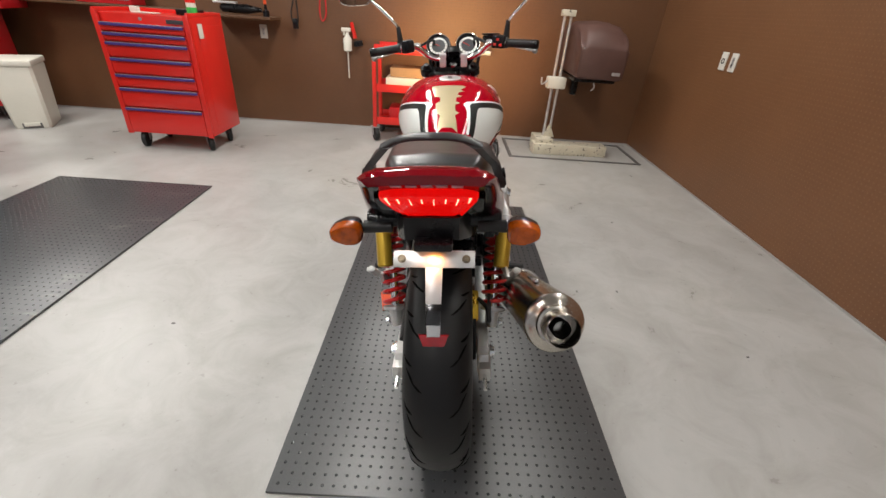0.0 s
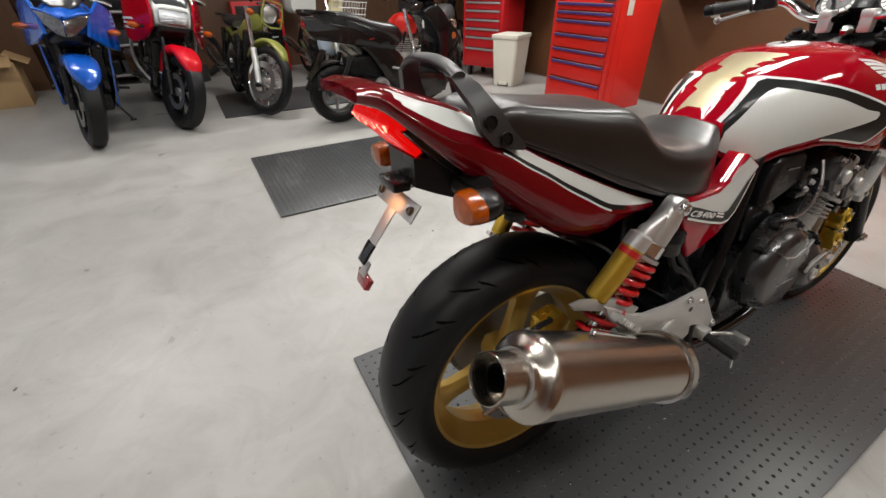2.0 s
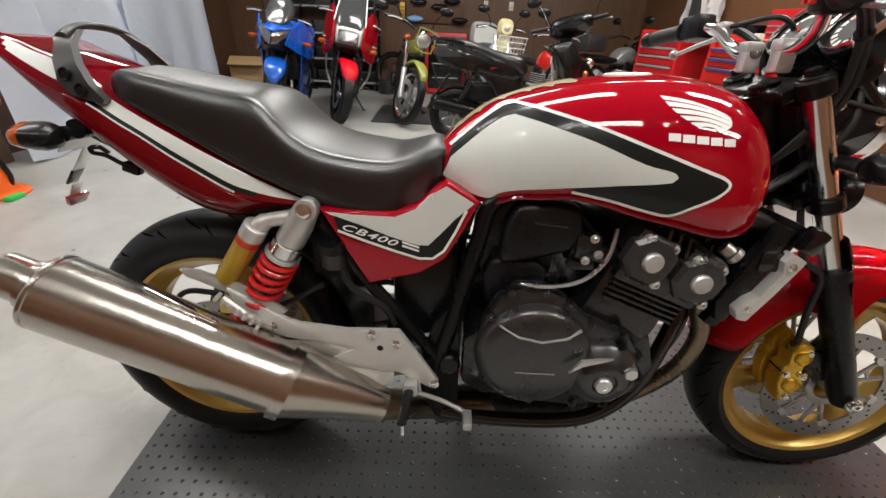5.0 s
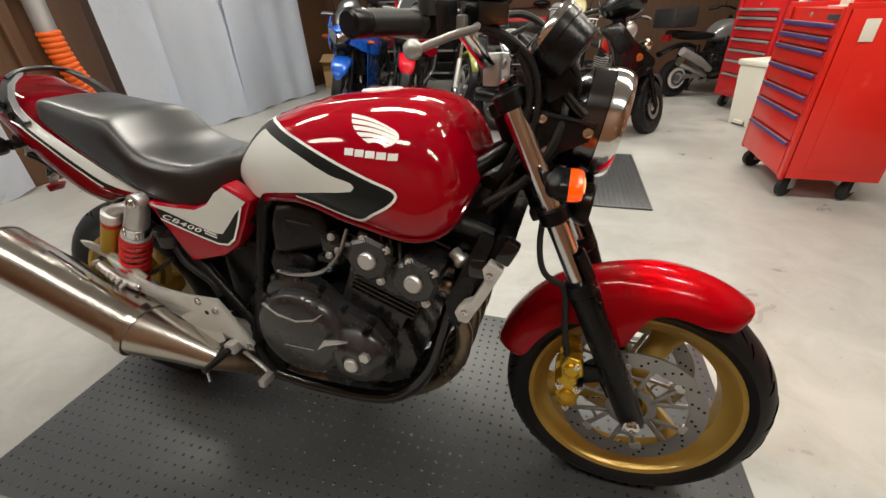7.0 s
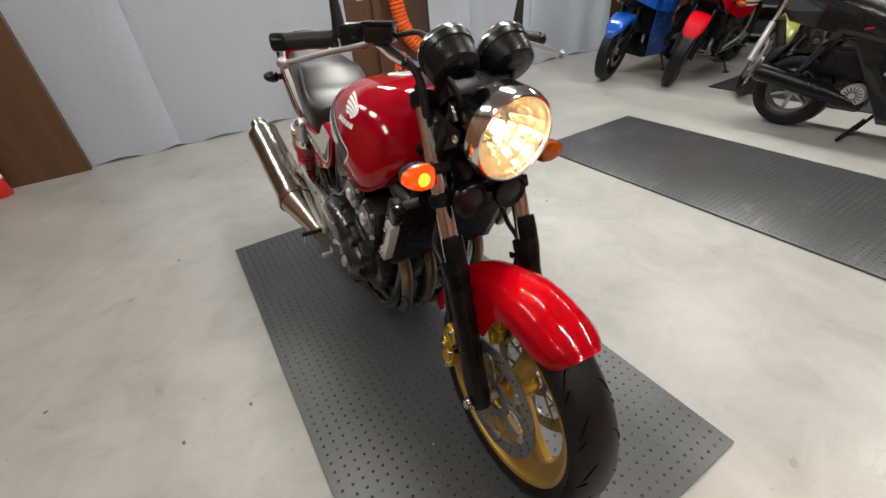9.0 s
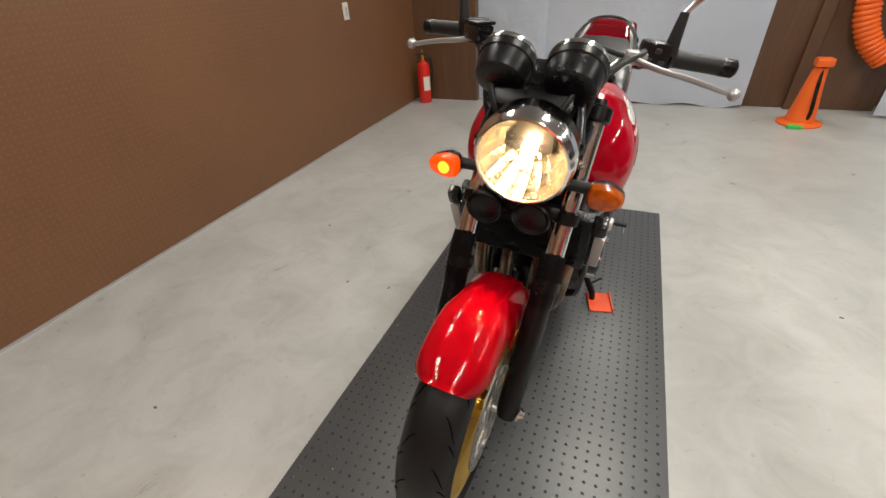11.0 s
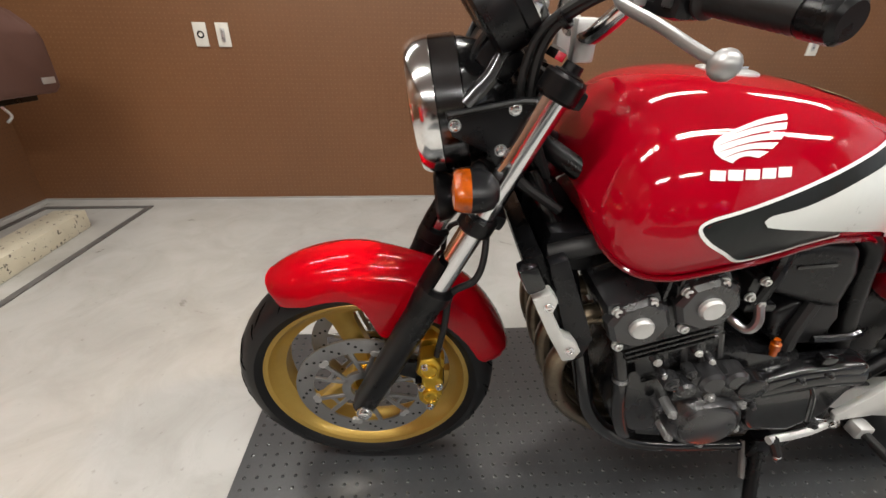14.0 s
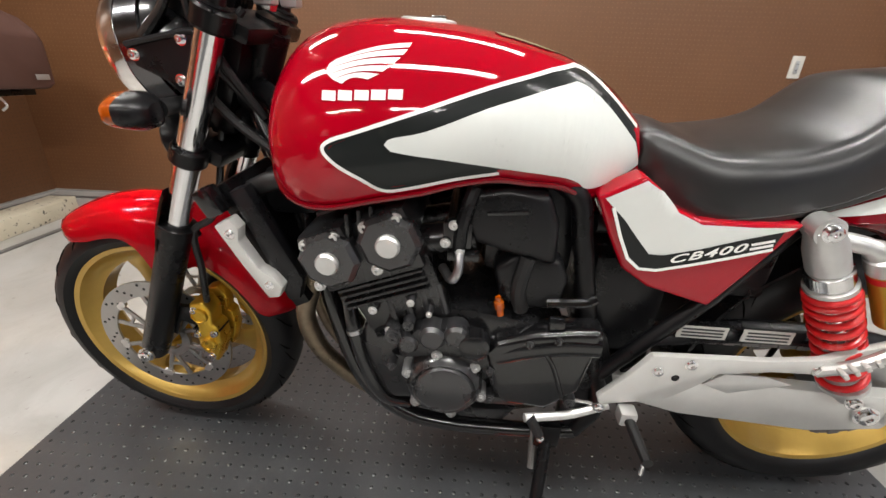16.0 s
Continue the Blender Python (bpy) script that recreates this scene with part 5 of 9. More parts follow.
def signal(c, s, fwd, lit, parent=None, put=steered):
    """An indicator at c on the side s, its lens to fwd (+1 ahead, -1 behind)."""
    c = V(c)
    rings, lrings = [], []

    def side(q):
        return math.copysign(abs(math.cos(q)) ** 0.55, math.cos(q))
    for t, hy, hz in ((0.0, 0.012, 0.014), (0.008, 0.024, 0.024), (0.022, 0.030, 0.029), (0.036, 0.031, 0.029)):
        rings.append([c + V((hy * 1.25 * side(q), fwd * (t - 0.036), hz * side(q - math.pi / 2) * (1 - 0.42 * max(0, s * side(q))))) for q in (2 * math.pi * k / 24 for k in range(24))])
    for t, k0 in ((0.0, 1.0), (0.010, 0.99), (0.017, 0.94), (0.021, 0.82), (0.023, 0.4)):
        lrings.append([c + V((0.031 * 1.25 * k0 * side(q), fwd * t, 0.029 * k0 * side(q - math.pi / 2) * (1 - 0.42 * max(0, s * side(q))))) for q in (2 * math.pi * k / 24 for k in range(24))])
    k1 = 0.90 if fwd > 0 else 0.80
    for ring in rings + lrings:
        for q in ring:
            q.x, q.z = c.x + (q.x - c.x) * k1, c.z + (q.z - c.z) * k1
    h = put("turn_signal", skin(B(), rings), "plastic", "black indicator housing with amber lens", parent)
    put("lens", skin(B(), lrings), "amberlit" if lit else "amber", "lit amber lens" if lit else "amber lens", h)
    if lit:
        put("bulb_glow", lathe(B(), [(0.0185, 0.0155), (0.0225, 0.0145), (0.0245, 0.009), (0.0250, 0.001)], c + V((-0.004 * s, 0, 0)), (0, fwd, 0), 20), "amberhot", "glowing centre of the lens", h)
    put("stalk", tube(B(), [c + V((-0.03 * s, -0.02 * fwd, 0)), c + V((-0.085 * s, -0.02 * fwd, 0))], [0.013, 0.011], 14), "rubber", parent=h)


def plain(name, bm, material, label="", parent=None, angle=35):
    return part(name, bm, material, parent or bike, label, angle)


signal((0.160, 1.230, 0.798), 1, 1, True)
signal((-0.180, 1.230, 0.800), -1, 1, False)
signal((0.170, -0.172, 0.787), 1, -1, False, None, plain)
signal((-0.166, -0.172, 0.785), -1, -1, False, None, plain)

# handlebar, controls, mirrors
for s in (-1, 1):
    bar = [(0.03 * s, 1.075, 0.972), (0.075 * s, 1.075, 0.972), (0.115 * s, 1.068, 0.990), (0.150 * s, 1.048, 1.020), (0.190 * s, 1.022, 1.026), (0.313 * s, 0.982, 1.016)]
    bar = [(a, b + (0.004 - 0.012 * s) * abs(a) / 0.3, c + 0.008 * s * abs(a) / 0.3) for a, b, c in bar]
    steered("handlebar", tube(B(), spline(bar, 6), 0.0112, 16), "chrome", "chromed handlebar tube")
    d = (V(bar[5]) - V(bar[4])).normalized()
    g0, g1 = V(bar[4]) + d * 0.03, V(bar[5])
    grip = B()
    k = 26
    tube(grip, [g0 + (g1 - g0) * (i / k) for i in range(k + 1)], [0.0205 if i in (0, 1) else (0.0152 if i % 2 else 0.0164) for i in range(k + 1)], 18)
    gp = steered("grip", grip, "rubber", "ribbed black rubber grip")
    steered("bar_end", lathe(B(), [(0, 0.0155), (0.003, 0.0168), (0.026, 0.0168), (0.030, 0.013), (0.030, 0.001)], g1, d, 18), "black", parent=gp)
    sw = g0 - d * 0.03
    R_ = d.to_track_quat("X", "Z").to_matrix().to_4x4()
    swp = steered("switch_box", rbox(B(), sw + V((0, 0.004, 0.002)), (0.055, 0.046, 0.05), 0.01, R_), "plastic", "black switch box")
    bm = B()
    for q in ((0.0, -0.026, 0.012), (0.012, -0.026, -0.008), (-0.012, -0.026, -0.006)):
        rbox(bm, sw + R_.to_3x3() @ V(q), (0.012, 0.008, 0.009), 0.002, R_)
    steered("switch_button", bm, "grab" if s < 0 else "needle", parent=swp)
    lv0 = sw - d * 0.035 + V((0, 0.03, -0.004))
    steered("lever_perch", rbox(B(), lv0 + d * 0.004, (0.042, 0.028, 0.024), 0.007, R_), "rim", "silver lever bracket")
    lpts = spline([lv0 + V((0, 0.012, 0)), lv0 + d * 0.05 + V((0.0, 0.040, -0.006)), lv0 + d * 0.11 + V((0, 0.046, -0.012)), lv0 + d * 0.175 + V((0, 0.050, -0.022)), lv0 + d * 0.195 + V((0, 0.050, -0.024))], 5)
    lev = tube(B(), lpts, [0.0072 - 0.0017 * i / (len(lpts) - 1) for i in range(len(lpts))], 12, flat=0.75)
    ball(lev, lpts[-1], 0.0115, 14)
    steered("lever", lev, "rim", "silver ball-ended hand lever")
    mb = sw + d * 0.03 + V((0, 0.012, 0.012))
    ms = steered("mirror_stalk", tube(B(), spline([mb, mb + V((0.0, 0, 0.05)), mb + V((0.02 * s, -0.01, 0.085)), mb + V((0.085 * s, -0.03, 0.15)), mb + V((0.115 * s, -0.035, 0.175))], 6), 0.0055, 12), "chrome", "chromed mirror stalk")
    steered("boot", tube(B(), [mb + V((0, 0, -0.005)), mb + V((0, 0, 0.02)), mb + V((0.004 * s, -0.002, 0.068))], [0.014, 0.012, 0.008], 14), "rubber", parent=ms)
    mr = mb + V((0.16 * s, -0.04, 0.185))
    hd = B()
    rg = []
    for t, k0 in ((0.0, 0.96), (0.004, 1.0), (0.016, 0.93), (0.028, 0.6), (0.032, 0.15)):
        rg.append([mr + V((0.068 * k0 * math.copysign(abs(math.cos(q)) ** 0.6, math.cos(q)), t, 0.042 * k0 * math.copysign(abs(math.sin(q)) ** 0.6, math.sin(q)))) for q in (2 * math.pi * j / 32 for j in range(32))])
    skin(hd, rg)
    mh = steered("mirror", hd, "chrome", "chromed rear-view mirror")
    steered("mirror_glass", skin(B(), [[(p.x * 1.0, mr.y + e, p.z) for p in (mr + (V(q) - mr) * 0.94 for q in rg[0])] for e in (-0.0005, -0.0025)]), "mirror", parent=mh)
    # clamps and risers
    steered("bar_riser", rbox(rbox(B(), (0.045 * s, 1.076, 0.958), (0.028, 0.030, 0.044), 0.006), (0.045 * s, 1.075, 0.980), (0.030, 0.034, 0.020), 0.006), "alu", "polished handlebar clamp")
    steered("cable", tube(B(), spline([lv0 - d * 0.02, lv0 - d * 0.07 + V((0, 0.05, 0.01)), V((0.09 * s, 1.19, 1.0)), V((0.06 * s, 1.225, 0.93)), V((0.045 * s, 1.17, 0.84)), V((0.05 * s, 1.09, 0.76))], 7), 0.0052, 8), "rubber", "black control cable")
for s in (-1, 1):
    for k in (0, 1):
        steered("cable", tube(B(), spline([(0.175 * s, 1.062 + 0.012 * k, 1.030), (0.140 * s, 1.105 + 0.01 * k, 1.012), (0.112 * s, 1.140 + 0.012 * k, 0.975), (0.100 * s, 1.150 + 0.014 * k, 0.915), (0.085 * s, 1.135 + 0.014 * k, 0.850), (0.06 * s, 1.10, 0.775)], 6), 0.0068 - 0.0012 * k, 8), "rubber", "black control cable")
    steered("cable_tie", lathe(B(), [(-0.003, 0.013), (0.003, 0.013), (0.003, 0.009), (-0.003, 0.009)], (0.126 * s, 1.128, 0.993), (-0.5 * s, 0.6, -0.6), 12, True), "plastic")
res = V((0.158, 1.085, 1.040))
steered("brake_reservoir", rbox(B(), res, (0.058, 0.042, 0.030), 0.006, pose(0, 0, 0, 0, 0, -38)), "gloss", "square black brake fluid reservoir")
steered("reservoir_lid", rbox(B(), res + V((0, 0, 0.019)), (0.062, 0.046, 0.007), 0.003, pose(0, 0, 0, 0, 0, -38)), "plastic")

# ---- tank ----
TANK_TOP = [(0.492, 0.782), (0.512, 0.804), (0.557, 0.843), (0.60, 0.870), (0.68, 0.897), (0.76, 0.915), (0.86, 0.925), (0.93, 0.924), (0.985, 0.911), (1.02, 0.885), (1.045, 0.845), (1.062, 0.796), (1.066, 0.775)]
TANK_LOW = [(0.492, 0.735), (0.512, 0.716), (0.545, 0.702), (0.58, 0.690), (0.605, 0.700), (0.635, 0.713), (0.681, 0.720), (0.72, 0.726), (0.772, 0.721), (0.82, 0.709), (0.89, 0.696), (0.96, 0.682), (1.01, 0.688), (1.045, 0.716), (1.062, 0.76), (1.066, 0.77)]
TANK_WID = [(0.492, 0.070), (0.53, 0.098), (0.58, 0.128), (0.64, 0.157), (0.70, 0.178), (0.78, 0.198), (0.87, 0.212), (0.95, 0.215), (1.00, 0.205), (1.035, 0.180), (1.058, 0.130), (1.066, 0.10)]


def tank_ring(y, grow=0.0):
    top, low, hw = smooth(TANK_TOP, y)[0] + grow, smooth(TANK_LOW, y)[0] - grow, smooth(TANK_WID, y)[0] + grow
    h = top - low
    pts = [(0.45 * hw, low + 0.004), (0.86 * hw, low), (0.97 * hw, low + 0.10 * h), (1.0 * hw, low + 0.33 * h), (0.95 * hw, low + 0.55 * h), (0.80 * hw, low + 0.78 * h), (0.55 * hw, low + 0.935 * h), (0.26 * hw, low + 0.99 * h)]
    right = [(q.x, y, q.y) for q in spline([(a, b, 0) for a, b in pts], 5)]
    return [(-x, yy, z) for x, yy, z in right] + [(0, y, top)] + right[::-1]


ys = [0.492 + (1.066 - 0.492) * (0.5 - 0.5 * math.cos(math.pi * i / 54)) for i in range(55)]
tank_rings = [tank_ring(y) for y in ys]
tank_bm = skin(B(), tank_rings)
bmesh.ops.recalc_face_normals(tank_bm, faces=tank_bm.faces)
tank_tree = BVHTree.FromBMesh(tank_bm)
tank = part("fuel_tank", tank_bm, "red", bike, "glossy red fuel tank with white side panels", 60)
# seam flange along the lower edge
for s in (-1, 1):
    line = [(y, smooth(TANK_LOW, y)[0], smooth(TANK_WID, y)[0]) for y in [0.50 + 0.555 * i / 40 for i in range(41)]]
    part("seam_flange", tube(B(), [(s * (w * 0.93 + 0.004), y, z + 0.004) for y, z, w in line], 0.0045, 8), "dimred", tank)

PANEL = flat_spline([(0.517, 0.782), (0.565, 0.828), (0.600, 0.856), (0.622, 0.866)], 5) + flat_spline([(0.660, 0.860), (0.740, 0.842), (0.825, 0.815), (0.904, 0.789), (0.934, 0.778)], 4) + flat_spline([(0.941, 0.770), (0.929, 0.757), (0.899, 0.738), (0.873, 0.722)], 4) + flat_spline([(0.833, 0.727), (0.780, 0.738), (0.720, 0.746), (0.660, 0.738), (0.625, 0.730), (0.605, 0.722), (0.585, 0.709), (0.545, 0.716), (0.503, 0.736)], 4)
WHITE = flat_spline([(0.517, 0.770), (0.565, 0.816), (0.600, 0.843), (0.622, 0.852)], 5) + flat_spline([(0.660, 0.845), (0.740, 0.824), (0.816, 0.797), (0.859, 0.788), (0.869, 0.780)], 4) + flat_spline([(0.861, 0.772), (0.833, 0.767), (0.790, 0.761), (0.715, 0.748)], 4) + flat_spline([(0.660, 0.738), (0.625, 0.730), (0.605, 0.722), (0.585, 0.709), (0.545, 0.716), (0.503, 0.736)], 4)
EDGE_TOP = flat_spline([(0.514, 0.789), (0.563, 0.834), (0.600, 0.862), (0.622, 0.8705)], 5) + flat_spline([(0.660, 0.8655), (0.740, 0.847), (0.825, 0.820), (0.904, 0.794), (0.939, 0.782), (0.948, 0.770), (0.932, 0.752), (0.902, 0.734), (0.872, 0.717), (0.833, 0.722), (0.780, 0.733), (0.720, 0.741)], 4)
for s in (-1, 1):
    part("white_edge", strip(EDGE_TOP, 0.0048, tank_tree, s, 0.0017), "print", tank, "fine white edging line")
    part("dark_edge", strip([tuple(V(q) + (V((0.75, 0.79)) - V(q)).normalized() * 0.0048) for q in EDGE_TOP], 0.0075, tank_tree, s, 0.0012), "stripe", tank)
    part("dark_panel", drape(PANEL, tank_tree, s, 0.0009, 0.009), "stripe", tank, "dark grey side stripe")
    part("white_panel", drape(WHITE, tank_tree, s, 0.0021, 0.009), "white", tank, "pearl white side panel")
    # plain emblem: swept feather bars and a block line below
    roots = [(0.934, 0.8745), (0.9425, 0.8690), (0.9450, 0.8630), (0.9425, 0.8570), (0.9350, 0.8520), (0.9230, 0.8480)]
    tips = [(0.842, 0.8950), (0.846, 0.8875), (0.853, 0.8785), (0.864, 0.8690), (0.878, 0.8600), (0.897, 0.8510)]
    for i in range(5):
        lo, hi = [], []
        for j in range(7):
            f = j / 6
            up, dn = V(roots[i]).lerp(V(tips[i]), f), V(roots[i + 1]).lerp(V(tips[i + 1]), f)
            lift_ = V((0.0, 0.0045 * math.sin(math.pi * f)))
            gap = 0.30 * f ** 0.6
            hi.append(tuple(up + lift_)), lo.append(tuple(up.lerp(dn, 1.0 - gap) + lift_))
        part("emblem_feather", ribbon(hi, lo, tank_tree, s, 0.0014, 2), "print", tank)
    for i in range(5):
        y0 = 0.847 + i * 0.0208
        part("emblem_block", drape([(y0, 0.8325 - i * 0.001), (y0 + 0.0178, 0.8325 - i * 0.001), (y0 + 0.0178, 0.8435 - i * 0.001), (y0, 0.8435 - i * 0.001)], tank_tree, s, 0.0012, 0.008), "print", tank)

# filler cap and champagne pad on the crown
part("filler_cap", lathe(B(), [(0, 0.044), (0.004, 0.043), (0.006, 0.038), (0.007, 0.001)], (0, 0.838, 0.920), (0, -0.06, 1), 40), "alu", tank, "round silver filler cap")
part("cap_lock", rbox(B(), (0, 0.822, 0.927), (0.016, 0.024, 0.006), 0.002), "chrome", tank)


def crown(poly, lift):
    bm = B()
    bm.faces.new([bm.verts.new((a, b, 0)) for a, b in poly])
    bmesh.ops.triangulate(bm, faces=bm.faces[:])
    for _ in range(4):
        es = [e for e in bm.edges if e.calc_length() > 0.016]
        if es:
            bmesh.ops.subdivide_edges(bm, edges=es, cuts=1)
            bmesh.ops.triangulate(bm, faces=bm.faces[:])
    for v in bm.verts:
        h = tank_tree.ray_cast(V((v.co.x, v.co.y, 1.3)), V((0, 0, -1)))
        v.co = h[0] + h[1] * lift if h[0] else v.co
    return bm


half = [(a, 0.507 + (b - 0.515) * 0.86) for a, b in [(0.016, 0.53), (0.034, 0.515), (0.030, 0.55), (0.025, 0.575), (0.040, 0.585), (0.026, 0.592), (0.024, 0.622), (0.042, 0.634), (0.027, 0.642), (0.028, 0.672), (0.048, 0.684), (0.032, 0.692), (0.036, 0.715), (0.056, 0.728), (0.042, 0.736), (0.062, 0.772), (0.05, 0.780)]]
part("tank_pad", crown(half + [(-a, b) for a, b in half[::-1]], 0.0016), "gilt", tank, "champagne coloured ribbed tank pad")

# ---- seat and tail ----
SEAT = [(-0.098, 0.868, 0.858, 0.06), (-0.085, 0.89, 0.848, 0.088), (-0.055, 0.9, 0.838, 0.104), (-0.02, 0.896, 0.822, 0.112), (0.033, 0.889, 0.797, 0.12), (0.1, 0.88, 0.764, 0.13), (0.155, 0.875, 0.737, 0.136), (0.184, 0.866, 0.725, 0.139), (0.212, 0.839, 0.714, 0.1425), (0.24, 0.811, 0.703, 0.146), (0.285, 0.79, 0.689, 0.149), (0.33, 0.781, 0.678, 0.15), (0.37, 0.777, 0.67, 0.147), (0.41, 0.775, 0.663, 0.138), (0.45, 0.786, 0.666, 0.118), (0.485, 0.796, 0.685, 0.098), (0.503, 0.79, 0.735, 0.08), (0.514, 0.775, 0.765, 0.06)]
rings = []
for i in range(61):
    y = -0.098 + 0.612 * (0.5 - 0.5 * math.cos(math.pi * i / 60))
    top, low, hw = smooth(SEAT, y)
    h = top - low
    pts = [(0.5 * hw, low), (0.94 * hw, low), (1.0 * hw, low + 0.08 * h), (1.0 * hw, low + 0.38 * h), (0.980 * hw, low + 0.62 * h), (0.92 * hw, low + 0.80 * h), (0.80 * hw, low + 0.915 * h), (0.4 * hw, top - 0.003)]
    right = [(q.x, y, q.y) for q in spline([(a, b, 0) for a, b in pts], 5)]
    rings.append([(-a, b, c) for a, b, c in right] + [(0, y, top)] + right[::-1])
seat = part("seat", skin(B(), rings), "seat", bike, "black vinyl stepped two-up seat", 60)
for s in (-1, 1):
    part("piping", tube(B(), [(s * smooth(SEAT, y)[2] * 0.995, y, smooth(SEAT, y)[1] + 0.10 * (smooth(SEAT, y)[0] - smooth(SEAT, y)[1])) for y in [-0.06 + 0.54 * i / 40 for i in range(41)]], 0.0022, 6), "rubber", seat)

# rows: y, deck height, inner edge (x, z), ridge (x, z), lower edge (x, z)
TAIL = [(-0.290, 0.937, 0.070, 0.936, 0.096, 0.932, 0.084, 0.921), (-0.266, 0.941, 0.080, 0.939, 0.106, 0.928, 0.098, 0.913), (-0.243, 0.936, 0.085, 0.932, 0.111, 0.911, 0.103, 0.895), (-0.21, 0.924, 0.087, 0.918, 0.117, 0.888, 0.107, 0.864), (-0.175, 0.912, 0.089, 0.906, 0.123, 0.867, 0.110, 0.832), (-0.133, 0.893, 0.097, 0.887, 0.131, 0.851, 0.112, 0.796), (-0.096, 0.868, 0.106, 0.860, 0.135, 0.833, 0.113, 0.764), (-0.058, 0.842, 0.113, 0.837, 0.137, 0.808, 0.114, 0.732), (-0.018, 0.817, 0.116, 0.814, 0.139, 0.784, 0.115, 0.701), (0.023, 0.795, 0.119, 0.793, 0.140, 0.756, 0.117, 0.674), (0.066, 0.773, 0.122, 0.771, 0.141, 0.730, 0.119, 0.655), (0.123, 0.745, 0.125, 0.743, 0.141, 0.697, 0.122, 0.648), (0.16, 0.728, 0.127, 0.726, 0.140, 0.687, 0.126, 0.663), (0.20, 0.710, 0.128, 0.708, 0.138, 0.682, 0.130, 0.672), (0.25, 0.690, 0.128, 0.688, 0.133, 0.680, 0.129, 0.676)]
SHELF = [0.05, 0.12, 0.20, 0.30, 0.44, 0.60, 0.78, 0.97]


def tail_ring(y):
    zt, xi, zi, xr, zr, xl, zl = smooth(TAIL, y)
    lo, rd, ins = V((xl, y, zl)), V((xr, y, zr)), V((xi, y, zi))
    h = zr - zl
    right = [V((xl * 0.4, y, zl + 0.003)), V((xl * 0.9, y, zl + 0.001)), lo]
    for f, b in ((0.15, 0.012), (0.35, 0.020), (0.55, 0.020), (0.75, 0.014), (0.88, 0.008)):
        q = lo.lerp(rd, f)
        right.append(q + V((b * min(1, h / 0.08), 0, 0)) * (1 - f * 0.35))
    right += [lo.lerp(rd, 0.97) + V((0.002, 0, 0)), rd]
    right += [rd.lerp(ins, f) + V((0, 0, 0.003 * math.sin(math.pi * f))) for f in SHELF]
    right += [ins + V((-0.004, 0, 0.003)), V((xi * 0.75, y, zt)), V((xi * 0.4, y, zt + 0.002))]
    return [V((-q.x, q.y, q.z)) for q in right] + [V((0, y, zt + 0.0025))] + right[::-1]


yl = [-0.290 + 0.540 * i / 72 for i in range(73)]
bm = B()
skin(bm, [tail_ring(y) for y in yl])
tail = part("tail_cowl", bm, "dimred", bike, "candy red tail cowl, colour shaded, with white and dark stripes", 42)
tail.data.materials.append(M["white"])
tail.data.materials.append(M["stripe"])
K_ = 10
n = 2 * (K_ + len(SHELF) + 3) + 1
for i in range(72):
    y = (yl[i] + yl[i + 1]) / 2
    for k in range(len(SHELF) - 1):
        f = (SHELF[k] + SHELF[k + 1]) / 2
        hue = 0
        if y < -0.10:
            hue = 1 if f > 0.30 and y > -0.228 - 0.030 * f else 0
        elif f < 0.12:
            hue = 1 if y < 0.13 else 0
        elif f < 0.30:
            hue = 2 if y < 0.165 else 0
        else:
            hue = 1
        for j in (K_ + k, n - 2 - K_ - k):
            tail.data.polygons[i * n + j].material_index = hue
# red underside coloured gloss black up to the tip, in place of its shade
tail.data.materials.append(M["gloss"])
for i in range(72):
    if yl[i] > -0.283:
        for j in (0, 1, n - 2, n - 3, n - 1):
            tail.data.polygons[i * n + j].material_index = 3
# tail lamp: one wide lens under the lip, narrower below
def lamp_point(u, v, k, t):
    """u across, v up the lamp's sloping face, both from -1 to 1, t out of the face."""
    x = u * k * (0.074 + 0.018 * v)
    e = 0.047 * v * k + 0.006 * (1 - abs(u)) * (1 if v < 0 else 0)
    return (x, -0.218 - 0.72 * e - 0.7 * t + 0.10 * max(0, abs(x) - 0.05), 0.866 + 0.70 * e - 0.7 * t)


lr = []
for t, k0 in ((-0.01, 1.0), (0.003, 1.0), (0.009, 0.97), (0.013, 0.84), (0.015, 0.5)):
    lr.append([lamp_point(math.copysign(abs(math.cos(q)) ** 0.45, math.cos(q)), math.copysign(abs(math.sin(q)) ** 0.45, math.sin(q)), k0, t) for q in (2 * math.pi * j / 40 for j in range(40))])
tl = part("tail_lamp", skin(B(), lr), "taillit", bike, "wide lit red tail lamp")
for k in range(8):
    u = -0.77 + 0.22 * k
    part("led", tube(B(), [lamp_point(u, 0.86, 1, 0.0105), lamp_point(u, 0.50 + 0.15 * (k % 2), 1, 0.0145)], [0.0024, 0.0012], 8), "led", tl)
    part("facet_rib", tube(B(), [lamp_point(u + 0.11, 0.75, 1, 0.0118), lamp_point(u + 0.11, -0.70, 1, 0.0118)], 0.0030, 6), "taillit", tl)
part("lamp_bezel", prism(B(), [(-0.236, 0.880), (-0.20, 0.88), (-0.14, 0.80), (-0.158, 0.806), (-0.186, 0.832)], -0.094, 0.094, 0.004), "gloss", bike)
# marks on the lip: plain pale blocks
for i in range(5):
    part("lip_block", rbox(B(), (-0.048 + i * 0.024, -0.2655, 0.9125), (0.018, 0.009, 0.002), 0.0005, Matrix.Rotation(radians(-38), 4, "X")), "rim", tail)

